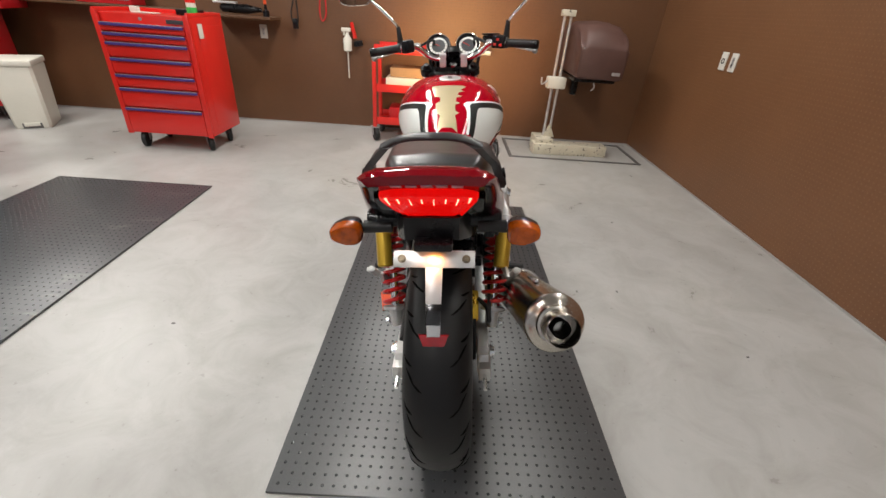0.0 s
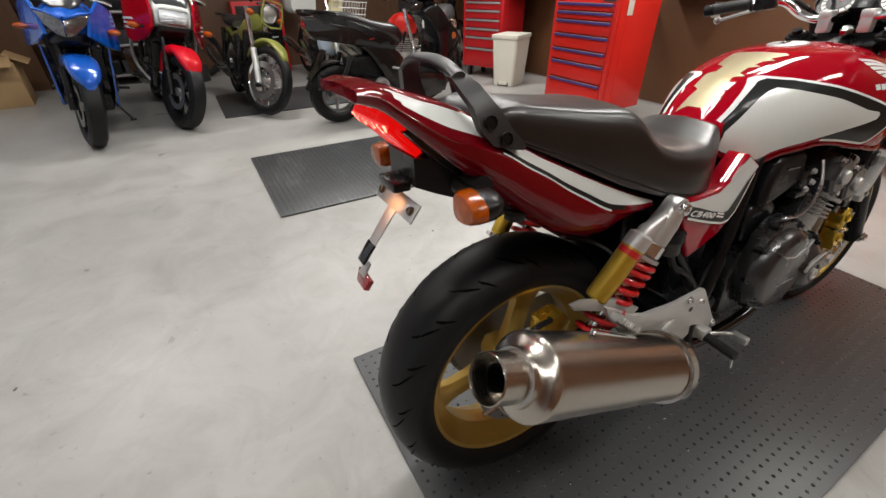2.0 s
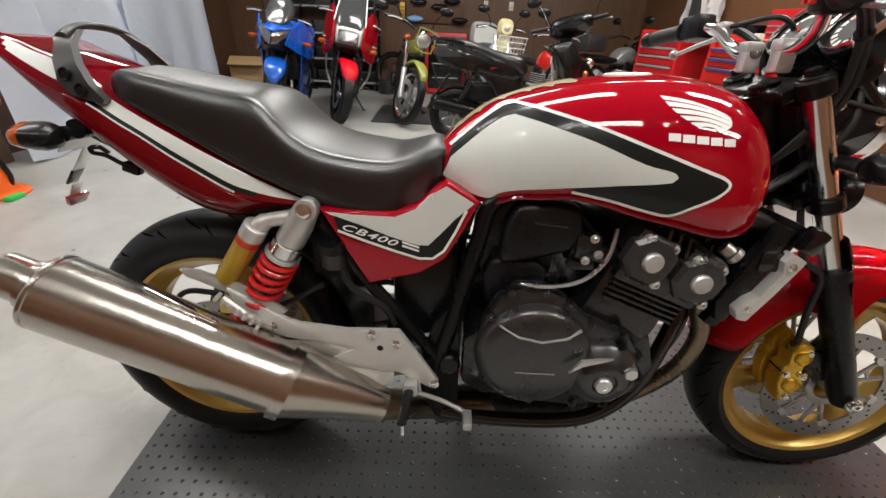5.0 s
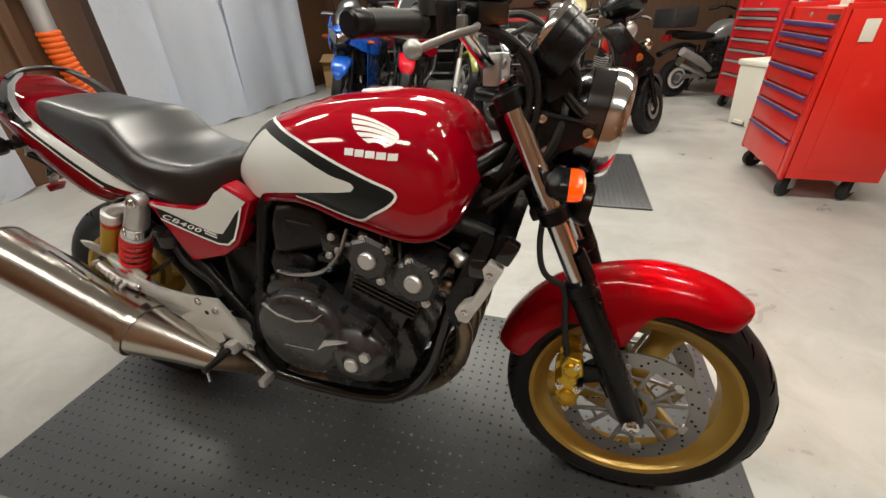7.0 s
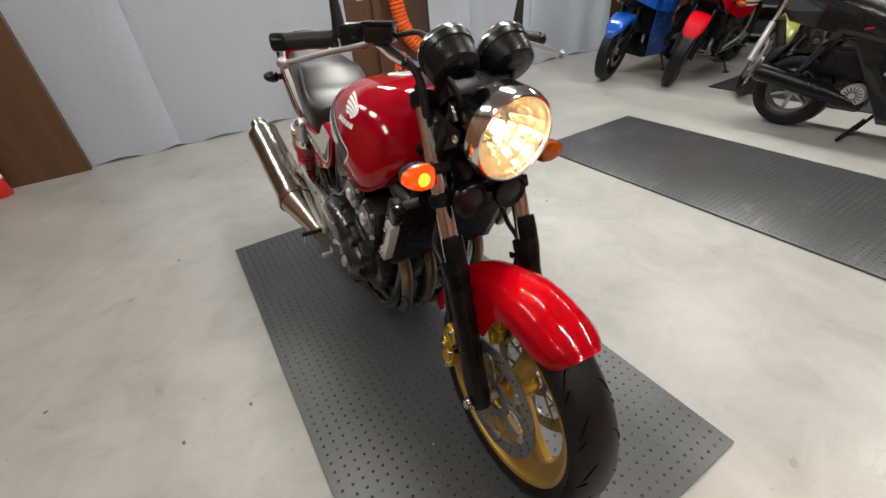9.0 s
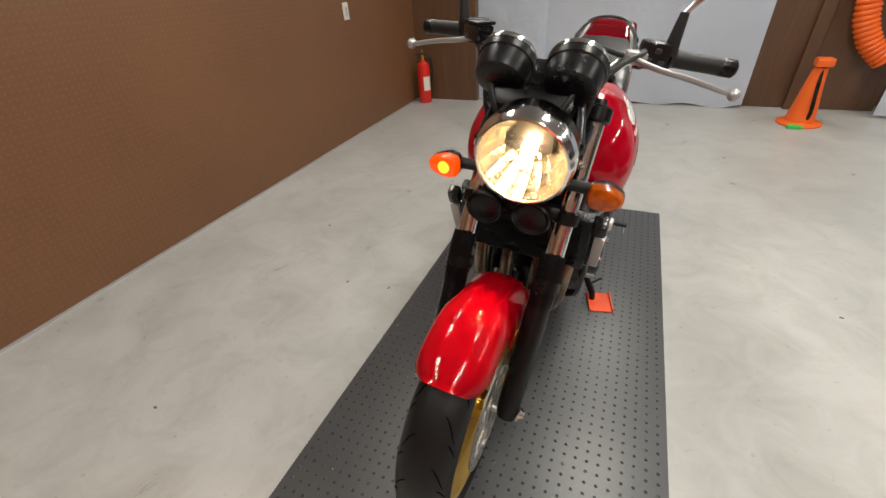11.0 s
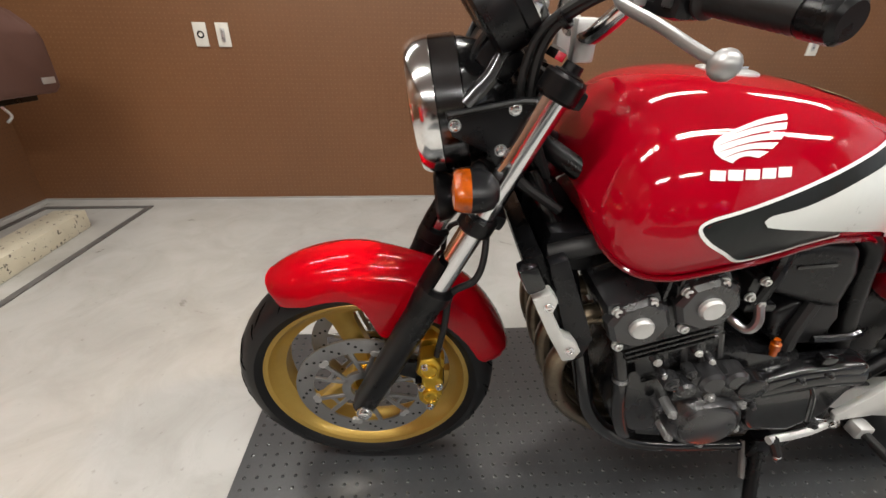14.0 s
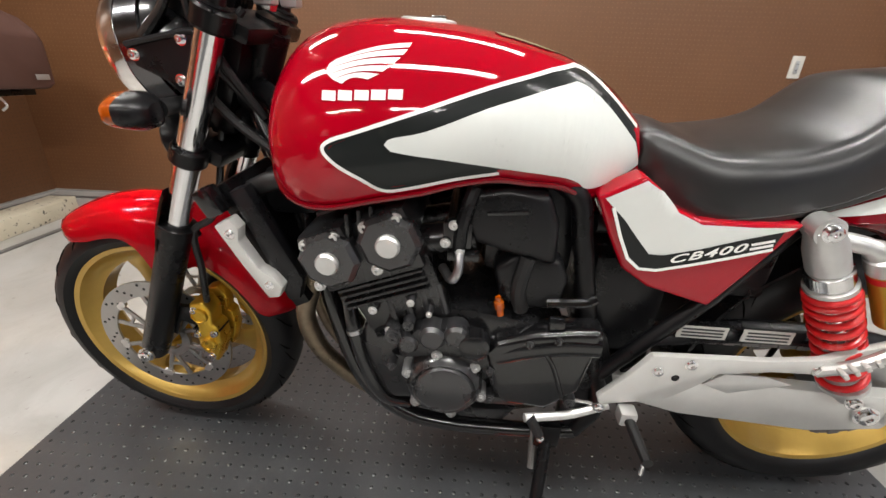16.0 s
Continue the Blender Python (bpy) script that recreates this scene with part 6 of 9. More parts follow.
# under-tail: fender, plate bracket, reflector
part("under_fender", skin(B(), [[(x, y, z) for x, z in ((-w, zl), (w, zl), (w, zh), (-w, zh))] for y, zl, zh, w in ((-0.205, 0.785, 0.83, 0.05), (-0.18, 0.775, 0.83, 0.065), (-0.08, 0.735, 0.80, 0.085), (0.05, 0.66, 0.74, 0.085), (0.2, 0.62, 0.68, 0.08))]), "plastic", bike)
part("signal_bar", rod(B(), (-0.13, -0.135, 0.795), (0.13, -0.135, 0.795), 0.017, 14), "plastic", bike)
plate_m = Matrix.Translation((0.004, -0.222, 0.752)) @ Matrix.Rotation(radians(-38), 4, "X")
bm = prism(B(), [(-0.075, -0.014), (0.075, -0.014), (0.075, 0.018), (-0.075, 0.018)], -0.0015, 0.0015, 0.001, "y")
prism(bm, [(-0.016, -0.012), (-0.014, -0.085), (0.014, -0.085), (0.016, -0.012)], -0.0012, 0.0012, 0.0008, "y")
bm.transform(plate_m)
pb = part("plate_bracket", bm, "alu", bike, "bare metal number plate bracket without a plate")
bm = B()
for x in (-0.059, 0.059):
    bolt(bm, plate_m @ V((x, -0.002, 0.002)), plate_m.to_3x3() @ V((0, -1, 0)), 0.0058, 0.006)
parts("bolt", bm, "header", pb)
bm = prism(B(), [(-0.013, -0.118), (0.013, -0.118), (0.0145, -0.080), (-0.0145, -0.080)], -0.003, 0.002, 0.001, "y")
bm.transform(plate_m)
part("bracket_sleeve", bm, "gloss", pb, "black lower half of the bracket")
bm = prism(B(), [(-0.020, -0.158), (0.020, -0.158), (0.028, -0.136), (-0.028, -0.136)], -0.014, -0.004, 0.002, "y")
bm.transform(plate_m @ pose(0, 0, 0, 12, 0, 0))
part("reflector", bm, "redlens", pb, "dark red reflector")
bm = prism(B(), [(-0.012, -0.14), (0.012, -0.14), (0.013, -0.112), (-0.013, -0.112)], -0.001, 0.002, 0.001, "y")
bm.transform(plate_m @ pose(0, -0.002, 0, 6, 0, 0))
part("bracket_foot", bm, "alu", pb)
part("plate_lamp", rbox(B(), (0.004, -0.222, 0.785), (0.07, 0.03, 0.016), 0.005), "plastic", bike, "small plate lamp housing, lit")

# grab rail: a fin on each side and a bar across
def arch(z):
    return 0.136 * max(0.0, 1 - (max(0, z - 0.84) / 0.1215) ** 2.4) ** 0.4167


for s in (-1, 1):
    fin = [(-0.160, 0.940), (-0.154, 0.953), (-0.140, 0.953), (-0.124, 0.930), (-0.106, 0.900), (-0.088, 0.870), (-0.066, 0.846), (-0.070, 0.839), (-0.095, 0.844), (-0.122, 0.853), (-0.138, 0.872), (-0.146, 0.905)]
    gr = flank(bike, "grab_fin", fin, lambda y, z: arch(z), "grab", "dark grey moulded grab rail fin", 0.016, (s,))[0]
    for q in ((-0.124, 0.884), (-0.101, 0.860)):
        part("bolt_recess", lathe(B(), [(-0.002, 0.001), (-0.002, 0.009), (0.0025, 0.0105), (0.0035, 0.009), (0.0008, 0.0075), (0.0008, 0.001)], (s * arch(q[1]), *q), (s, 0, 0.2), 16), "black", gr)
rg = [((arch(z) * k, -0.147 - 0.012 * (1 - arch(z) / 0.1), z), 0.0105, 0.0062) for k, z in ((-1, 0.940), (-1, 0.952), (-1, 0.959), (-1, 0.9612), (0, 0.9615), (1, 0.9612), (1, 0.959), (1, 0.952), (1, 0.940))]
cs = spline([a for a, _, _ in rg], 5)
ws = [smooth([(i, r[1], r[2]) for i, r in enumerate(rg)], j / 5) for j in range(len(cs))]
part("grab_rail", skin(B(), [[c + V((0, 1, 0.15)) * ws[j][0] * math.cos(q) + V((0, -0.1, 1)) * ws[j][1] * math.sin(q) for q in (2 * math.pi * k / 14 for k in range(14))] for j, c in enumerate(cs)]), "grab", bike, "dark grey moulded grab rail", 60)

# side covers
cov = [(0.288, 0.684), (0.35, 0.680), (0.422, 0.678), (0.462, 0.694), (0.490, 0.722), (0.512, 0.738), (0.572, 0.703), (0.545, 0.645), (0.515, 0.590), (0.470, 0.560), (0.372, 0.535), (0.335, 0.598)]
for s in (-1, 1):
    bm = prism(B(), cov, 0.110 * s, 0.156 * s, 0.006, seg=3)
    for v in bm.verts:
        v.co.x -= s * 0.06 * (v.co.y - 0.40)
    tr = BVHTree.FromBMesh(bm)
    sc = part("side_cover", bm, "red", bike, "red side cover with white panel and dark stripe", 60)
    up_ = [(0.298, 0.679), (0.35, 0.675), (0.422, 0.673), (0.459, 0.689), (0.487, 0.717), (0.511, 0.732), (0.562, 0.702)]
    dn = [(0.549, 0.690), (0.530, 0.668), (0.505, 0.640), (0.483, 0.618), (0.463, 0.617), (0.415, 0.632), (0.362, 0.653), (0.317, 0.670)]
    part("white_panel", drape(up_ + dn, tr, s, 0.0024, 0.007), "white", sc, "pearl white panel")
    ed = [(0.549, 0.690), (0.530, 0.645), (0.512, 0.610), (0.492, 0.594), (0.466, 0.594), (0.421, 0.608), (0.367, 0.627), (0.320, 0.645)]
    upper = [(0.549, 0.690), (0.530, 0.673), (0.505, 0.644), (0.483, 0.620), (0.463, 0.620), (0.415, 0.635), (0.362, 0.656), (0.314, 0.673)]
    part("dark_stripe", ribbon(ed, upper, tr, s, 0.0036), "stripe", sc, "dark grey stripe")
    part("fine_line", strip(ed, 0.0048, tr, s, 0.0046), "print", sc, "fine white line")
    LET = {1: (0.374, 0.6385), -1: (0.406, 0.6280)}
    cu = bpy.data.curves.new("lettering", "FONT")
    cu.body, cu.size, cu.extrude, cu.shear, cu.align_x, cu.align_y = "CB400", 0.0205, 0.0006, 0.36, "CENTER", "CENTER"
    cu.space_character = 1.12
    cu.offset = 0.0002
    cu.materials.append(M["print"])
    tmp = new("lettering", cu)
    bpy.context.view_layer.update()
    tx = new("lettering", bpy.data.meshes.new_from_object(tmp.evaluated_get(bpy.context.evaluated_depsgraph_get())))
    bpy.data.objects.remove(tmp)
    # lies on the cover's lower stripe, falling towards the engine
    ang = 18.0
    rot = Matrix(((0, 0, s), (s, 0, 0), (0, 1, 0))).to_4x4()
    tx.parent = sc
    lay = Matrix.Translation((s * 0.20, LET[s][0], LET[s][1])) @ rot @ Matrix.Rotation(radians(-ang * s), 4, "Z") @ Matrix.Diagonal((1.66, 0.86, 1, 1))
    tx.matrix_local = lay
    for v in tx.data.vertices:
        w = lay @ v.co
        hit = tr.ray_cast(V((s, w.y, w.z)), V((-s, 0, 0)))
        if hit[0]:
            v.co = lay.inverted() @ V((hit[0].x + s * (0.0048 + 0.0004 * (1 if v.co.z > 0 else -1)), w.y, w.z))
    for up in (0.0028, -0.0042):
        part("small_print_bar", strip([(0.435, 0.6235 + up), (0.448, 0.619 + up), (0.466, 0.613 + up)] if s > 0 else [(0.350, 0.6465 + up), (0.338, 0.6505 + up), (0.322, 0.6560 + up)], 0.0042, tr, s, 0.0048), "print", sc)



# ---- tubes and rails ----
for s in (-1, 1):
    part("frame_tube", tube(B(), spline([(0.030 * s, 1.11, 0.82), (0.10 * s, 1.00, 0.765), (0.11 * s, 0.86, 0.735), (0.112 * s, 0.70, 0.735), (0.122 * s, 0.60, 0.70), (0.128 * s, 0.575, 0.62), (0.138 * s, 0.53, 0.42), (0.138 * s, 0.49, 0.29), (0.133 * s, 0.52, 0.20)], 6), 0.0165, 14), "black", bike, "black steel frame tube")
    part("seat_rail", tube(B(), spline([(0.120 * s, 0.56, 0.65), (0.11 * s, 0.40, 0.650), (0.105 * s, 0.22, 0.675), (0.095 * s, 0.0, 0.75), (0.075 * s, -0.12, 0.80)], 5), 0.014, 12), "black", bike)
    part("sub_rail", tube(B(), [(0.142 * s, 0.505, 0.36), (0.138 * s, 0.36, 0.54), (0.125 * s, 0.26, 0.68)], 0.0135, 12), "black", bike)
    part("down_tube", tube(B(), spline([(0.035 * s, 1.12, 0.78), (0.075 * s, 1.055, 0.64), (0.105 * s, 1.00, 0.44), (0.118 * s, 0.955, 0.29), (0.122 * s, 0.88, 0.205), (0.125 * s, 0.78, 0.178), (0.13 * s, 0.62, 0.182), (0.135 * s, 0.52, 0.20)], 6), 0.0165, 14), "gloss", bike, "black cradle down tube")
    part("pivot_plate", prism(B(), [(0.50, 0.20), (0.56, 0.22), (0.555, 0.40), (0.545, 0.50), (0.50, 0.44), (0.47, 0.34)], 0.120 * s, 0.138 * s, 0.005), "black", bike)
    part("pivot_cap", lathe(B(), [(0, 0.024), (0.008, 0.024), (0.013, 0.019), (0.013, 0.001)], (0.142 * s, 0.535, 0.345), (s, 0, 0), 20), "plastic", bike)
part("head_tube", rod(B(), (0, 1.095, 0.905), (0, 1.165, 0.75), 0.034, 20), "black", bike)
part("tool_tray", rbox(B(), (0, 0.475, 0.485), (0.21, 0.13, 0.20), 0.015), "plastic", bike)
part("battery_box", rbox(B(), (0, 0.36, 0.60), (0.17, 0.24, 0.18), 0.01), "plastic", bike)
part("inner_fender", skin(B(), [[(x, 0.0 + r * math.sin(a), 0.312 + r * math.cos(a)) for x, r in ((-0.085, 0.328), (0.085, 0.328), (0.085, 0.334), (-0.085, 0.334))] for a in (radians(q) for q in range(14, 96, 8))]), "plastic", bike)

# ---- engine ----
part("crankcase", prism(B(), [(0.56, 0.31), (0.60, 0.285), (0.88, 0.28), (0.93, 0.31), (0.955, 0.37), (0.93, 0.45), (0.86, 0.50), (0.74, 0.50), (0.62, 0.48), (0.56, 0.42)], -0.165, 0.165, 0.015), "engine", bike, "black painted crankcase")
part("sump", prism(B(), [(0.66, 0.155), (0.85, 0.155), (0.885, 0.23), (0.90, 0.30), (0.60, 0.30), (0.62, 0.225)], -0.100, 0.100, 0.014), "engine", bike)
CA = V((0, 0.36, 0.933)).normalized()
CB = V((0, 0.933, -0.36))
c0 = V((0, 0.845, 0.465))


def cyl_block(along0, along1, hw, d0, d1, w=0.006):
    m = Matrix((V((1, 0, 0)), CB, CA)).transposed().to_4x4()
    t = rbox(B(), (0, (d0 + d1) / 2, (along0 + along1) / 2), (2 * hw, d1 - d0, along1 - along0), w)
    t.transform(Matrix.Translation(c0) @ m)
    return t


part("cylinder_block", cyl_block(-0.02, 0.12, 0.165, -0.075, 0.075), "engine", bike)
for i in range(4):
    part("cooling_fin", cyl_block(0.060 + i * 0.0115, 0.0655 + i * 0.0115, 0.176, -0.060, 0.090, 0.002), "engine", bike)
head = part("cylinder_head", cyl_block(0.105, 0.175, 0.185, -0.070, 0.100, 0.008), "engine", bike, "black cylinder head with silver plugs")
part("cam_valley", cyl_block(0.160, 0.202, 0.165, -0.015, 0.045, 0.008), "engine", bike)
for q, nm in ((-0.034, "intake_cam_cover"), (0.067, "exhaust_cam_cover")):
    cc = part(nm, cyl_block(0.150, 0.212, 0.188, q - 0.042, q + 0.042, 0.016), "case", bike)
    for s in (-1, 1):
        e = c0 + CA * 0.163 + CB * q + V((0.188 * s, 0, 0))
        part("cam_end", lathe(B(), [(-0.012, 0.051), (0.004, 0.049), (0.0105, 0.041), (0.0105, 0.020)], e, (s, 0, 0), 8), "case", cc, "", 12)
        part("plug", lathe(B(), [(0, 0.0185), (0.010, 0.0185), (0.0140, 0.0155), (0.0135, 0.008), (0.0130, 0.001)], e + V((0.006 * s, 0, 0)), (s, 0, 0), 28), "alu", cc, "round silver end plug")
    bm = B()
    for s in (-1, 1):
        for al, aq in ((0.196, q - 0.024), (0.197, q + 0.026), (0.126, q + 0.036)):
            bolt(bm, c0 + CA * al + CB * aq + V((0.187 * s, 0, 0)), (s, 0, 0), 0.0070, 0.009)
    parts("cover_bolt", bm, "alu", cc)
    for s in (-1, 1):
        part("lobe_rib", rod(B(), c0 + CA * 0.212 + CB * (q - 0.03) + V((0.10 * s, 0, 0)), c0 + CA * 0.212 + CB * (q + 0.03) + V((0.10 * s, 0, 0)), 0.006, 8), "engine", cc)
for s in (-1, 1):
    bm = B()
    for k in range(3):
        rbox(bm, c0 + CA * 0.20 + CB * (-0.02 + k * 0.02) + V((0.175 * s, 0, 0)), (0.02, 0.006, 0.05), 0.002)
    parts("head_rib", bm, "engine", head)

# right: clutch cover and ignition cover
rc = part("clutch_cover", prism(B(), [(0.588, 0.42), (0.592, 0.48), (0.614, 0.53), (0.65, 0.562), (0.70, 0.565), (0.745, 0.54), (0.79, 0.50), (0.87, 0.47), (0.905, 0.42), (0.905, 0.36), (0.87, 0.315), (0.80, 0.295), (0.70, 0.30), (0.62, 0.335)], 0.155, 0.196, 0.010), "case", bike, "black clutch cover ringed with bolts")
part("clutch_dome", lathe(B(), [(0.19, 0.112), (0.212, 0.108), (0.222, 0.098), (0.226, 0.085), (0.228, 0.001)], (0, 0.692, 0.424), (1, 0, 0), 44), "case", rc, "", 40)
part("dome_chamfer", prism(B(), [(0.618, 0.502), (0.655, 0.478), (0.700, 0.469), (0.745, 0.480), (0.768, 0.500), (0.744, 0.4835), (0.70, 0.4725), (0.656, 0.4815)], 0.220, 0.2296, 0.001), "alu", rc, "bare machined edge")
part("dome_line", rbox(B(), (0.2285, 0.695, 0.40), (0.001, 0.075, 0.002), 0), "greytrim", rc)
rg2 = part("ignition_cover", lathe(B(), [(0.19, 0.074), (0.204, 0.073), (0.211, 0.068), (0.230, 0.046), (0.234, 0.040), (0.234, 0.024), (0.230, 0.021), (0.230, 0.001)], (0, 0.828, 0.388), (1, 0, 0), 40), "case", bike, "domed black ignition cover", 40)
for i in range(5):
    a = 2 * math.pi * (i + 0.3) / 5
    part("cover_bolt", bolt(lathe(B(), [(0.19, 0.0115), (0.2095, 0.010), (0.2095, 0.001)], (0, 0.828 + 0.074 * math.sin(a), 0.388 + 0.074 * math.cos(a)), (1, 0, 0), 10), (0.2095, 0.828 + 0.074 * math.sin(a), 0.388 + 0.074 * math.cos(a)), (1, 0, 0), 0.0045, 0.006), "black", rg2)
part("inspection_cap", lathe(B(), [(0.228, 0.0165), (0.236, 0.0165), (0.239, 0.014), (0.239, 0.008), (0.237, 0.007), (0.237, 0.001)], (0, 0.826, 0.384), (1, 0, 0), 28), "alu", rg2, "silver inspection cap")
part("timing_cap", lathe(B(), [(0.238, 0.013), (0.246, 0.012), (0.246, 0.001)], (0, 0.866, 0.422), (1, 0, 0), 6), "alu", rg2)
part("cover_edge", prism(B(), [(0.752, 0.415), (0.775, 0.432), (0.83, 0.452), (0.80, 0.450), (0.772, 0.444)], 0.236, 0.2435, 0.0015), "alu", rg2, "bare machined edge")
for a, b in ((0.596, 0.42), (0.605, 0.50), (0.64, 0.552), (0.70, 0.558), (0.745, 0.532), (0.795, 0.492), (0.86, 0.47), (0.898, 0.425), (0.897, 0.36), (0.862, 0.322), (0.70, 0.306), (0.63, 0.335), (0.79, 0.302)):
    part("cover_boss", lathe(B(), [(-0.02, 0.0105), (0.0, 0.009), (0.0, 0.001)], (0.198, a, b), (1, 0, 0), 12), "engine", rc)
    part("cover_bolt", bolt(B(), (0.198, a, b), (1, 0, 0), 0.0046, 0.007), "grab", rc)
part("level_window", rbox(B(), (0.197, 0.715, 0.318), (0.006, 0.035, 0.016), 0.003), "alu", rc)
part("clutch_arm_cover", tube(B(), spline([(0.19, 0.65, 0.57), (0.20, 0.66, 0.575), (0.20, 0.70, 0.572), (0.195, 0.76, 0.585), (0.185, 0.80, 0.625), (0.165, 0.815, 0.675)], 5), 0.0042, 8), "satin", bike, "bright coolant pipe")

# left: generator cover, sprocket cover
gc = part("generator_cover", lathe(B(), [(-0.15, 0.068), (-0.196, 0.066), (-0.205, 0.060), (-0.209, 0.056), (-0.206, 0.052), (-0.212, 0.048), (-0.215, 0.040), (-0.216, 0.001)], (0, 0.782, 0.358), (1, 0, 0), 44), "case", bike, "round black generator cover")
for i in range(6):
    a = 2 * math.pi * (i + 0.2) / 6
    part("cover_bolt", bolt(lathe(B(), [(0.16, 0.0105), (0.1985, 0.0095), (0.1985, 0.001)], (0, 0.782 + 0.069 * math.sin(a), 0.358 + 0.069 * math.cos(a)), (-1, 0, 0), 10), (-0.1985, 0.782 + 0.069 * math.sin(a), 0.358 + 0.069 * math.cos(a)), (-1, 0, 0), 0.0048, 0.006), "rim", gc)
hs = part("hose", tube(B(), spline([(-0.15, 0.955, 0.50), (-0.165, 0.945, 0.44), (-0.165, 0.93, 0.36), (-0.16, 0.90, 0.28), (-0.13, 0.86, 0.235)], 5), 0.013, 12), "gloss", bike, "black rubber hose")
part("hose_clip", lathe(B(), [(-0.004, 0.0145), (0.004, 0.0145), (0.004, 0.008), (-0.004, 0.008)], (-0.165, 0.945, 0.44), V((-0.015, -0.025, -0.14)), 14, True), "satin", hs)
for y, z, r in ((0.905, 0.500, 0.010), (0.880, 0.462, 0.008), (0.842, 0.520, 0.009), (0.812, 0.500, 0.007)):
    bs = part("block_boss", lathe(B(), [(0, r), (0.03, r * 0.9), (0.034, r * 0.6), (0.034, 0.001)], (-0.150, y, z), (-1, 0, 0), 14), "case", bike)
    part("boss_bolt", bolt(B(), (-0.184, y, z), (-1, 0, 0), r * 0.55, 0.005), "alu", bs)
for k in range(4):
    part("block_rib", rod(B(), (-0.160, 0.80 + 0.028 * k, 0.545 - 0.010 * k), (-0.164, 0.785 + 0.028 * k, 0.492 - 0.010 * k), 0.0065, 8), "case", bike)
part("starter_gear_cover", prism(B(), [(0.70, 0.39), (0.72, 0.455), (0.765, 0.485), (0.83, 0.475), (0.865, 0.44), (0.86, 0.41), (0.78, 0.42)], -0.195, -0.15, 0.008), "engine", bike)
for y, z, r in ((0.765, 0.468, 0.022), (0.805, 0.462, 0.024), (0.845, 0.445, 0.018)):
    part("gear_lobe", lathe(B(), [(-0.17, r), (-0.198, r * 0.96), (-0.203, r * 0.7), (-0.203, 0.001)], (0, y, z), (1, 0, 0), 22), "case", bike)
part("gear_boss", lathe(B(), [(-0.18, 0.026), (-0.205, 0.025), (-0.208, 0.02), (-0.208, 0.001)], (0, 0.735, 0.452), (1, 0, 0), 22), "engine", bike)
sp = part("sprocket_cover", prism(B(), [(0.528, 0.492), (0.57, 0.490), (0.64, 0.478), (0.70, 0.456), (0.716, 0.432), (0.70, 0.35), (0.675, 0.315), (0.60, 0.31), (0.548, 0.36)], -0.192, -0.14, 0.026, seg=4), "gloss", bike, "glossy black sprocket cover")
part("cover_shoulder", tube(B(), spline([(-0.162, 0.530, 0.458), (-0.163, 0.585, 0.456), (-0.163, 0.645, 0.442), (-0.160, 0.695, 0.420)], 5), 0.033, 24), "gloss", sp, "rounded glossy shoulder", 60)
part("cover_rib", tube(B(), spline([(-0.1915, 0.575, 0.345), (-0.1925, 0.60, 0.415), (-0.1915, 0.625, 0.452)], 5), 0.004, 8), "gloss", sp)
part("cover_tab", rbox(B(), (-0.176, 0.604, 0.494), (0.02, 0.026, 0.020), 0.006), "gloss", sp)
for a, b, r in ((0.87, 0.455, 0.011), (0.845, 0.48, 0.007), (0.875, 0.39, 0.006), (0.775, 0.476, 0.006), (0.73, 0.42, 0.006), (0.705, 0.395, 0.006), (0.735, 0.345, 0.006), (0.70, 0.33, 0.006), (0.645, 0.46, 0.005), (0.60, 0.472, 0.005), (0.56, 0.335, 0.008)):
    part("case_bolt", bolt(lathe(B(), [(-0.02, r * 1.5), (0.0, r * 1.35), (0.0, 0.001)], (-0.194, a, b), (-1, 0, 0), 12), (-0.194, a, b), (-1, 0, 0), r * 0.7, 0.007), "case", bike)
part("coolant_valve", lathe(B(), [(0, 0.006), (0.012, 0.006), (0.014, 0.0085), (0.026, 0.0085), (0.028, 0.005), (0.036, 0.005)], (-0.168, 0.695, 0.498), (0, 0.2, 1), 14), "amber", bike, "small orange-brown coolant fitting")
part("coolant_hose", tube(B(), spline([(-0.15, 0.66, 0.50), (-0.155, 0.67, 0.54), (-0.15, 0.66, 0.60)], 5), 0.013, 10), "rubber", bike)
part("water_pipe", tube(B(), spline([(-0.15, 0.795, 0.572), (-0.178, 0.778, 0.566), (-0.180, 0.768, 0.585), (-0.165, 0.768, 0.615)], 5), 0.0075, 10), "satin", bike)
part("fuel_hose", tube(B(), spline([(-0.16, 0.77, 0.60), (-0.165, 0.765, 0.66), (-0.15, 0.75, 0.71)], 5), 0.011, 10), "plastic", bike)
part("cross_pipe", tube(B(), spline([(-0.15, 0.62, 0.515), (-0.15, 0.56, 0.520), (-0.15, 0.54, 0.53)], 5), 0.0075, 8), "gloss", bike)
part("starter_motor", rod(B(), (-0.10, 0.66, 0.53), (0.06, 0.66, 0.53), 0.034, 20), "engine", bike)

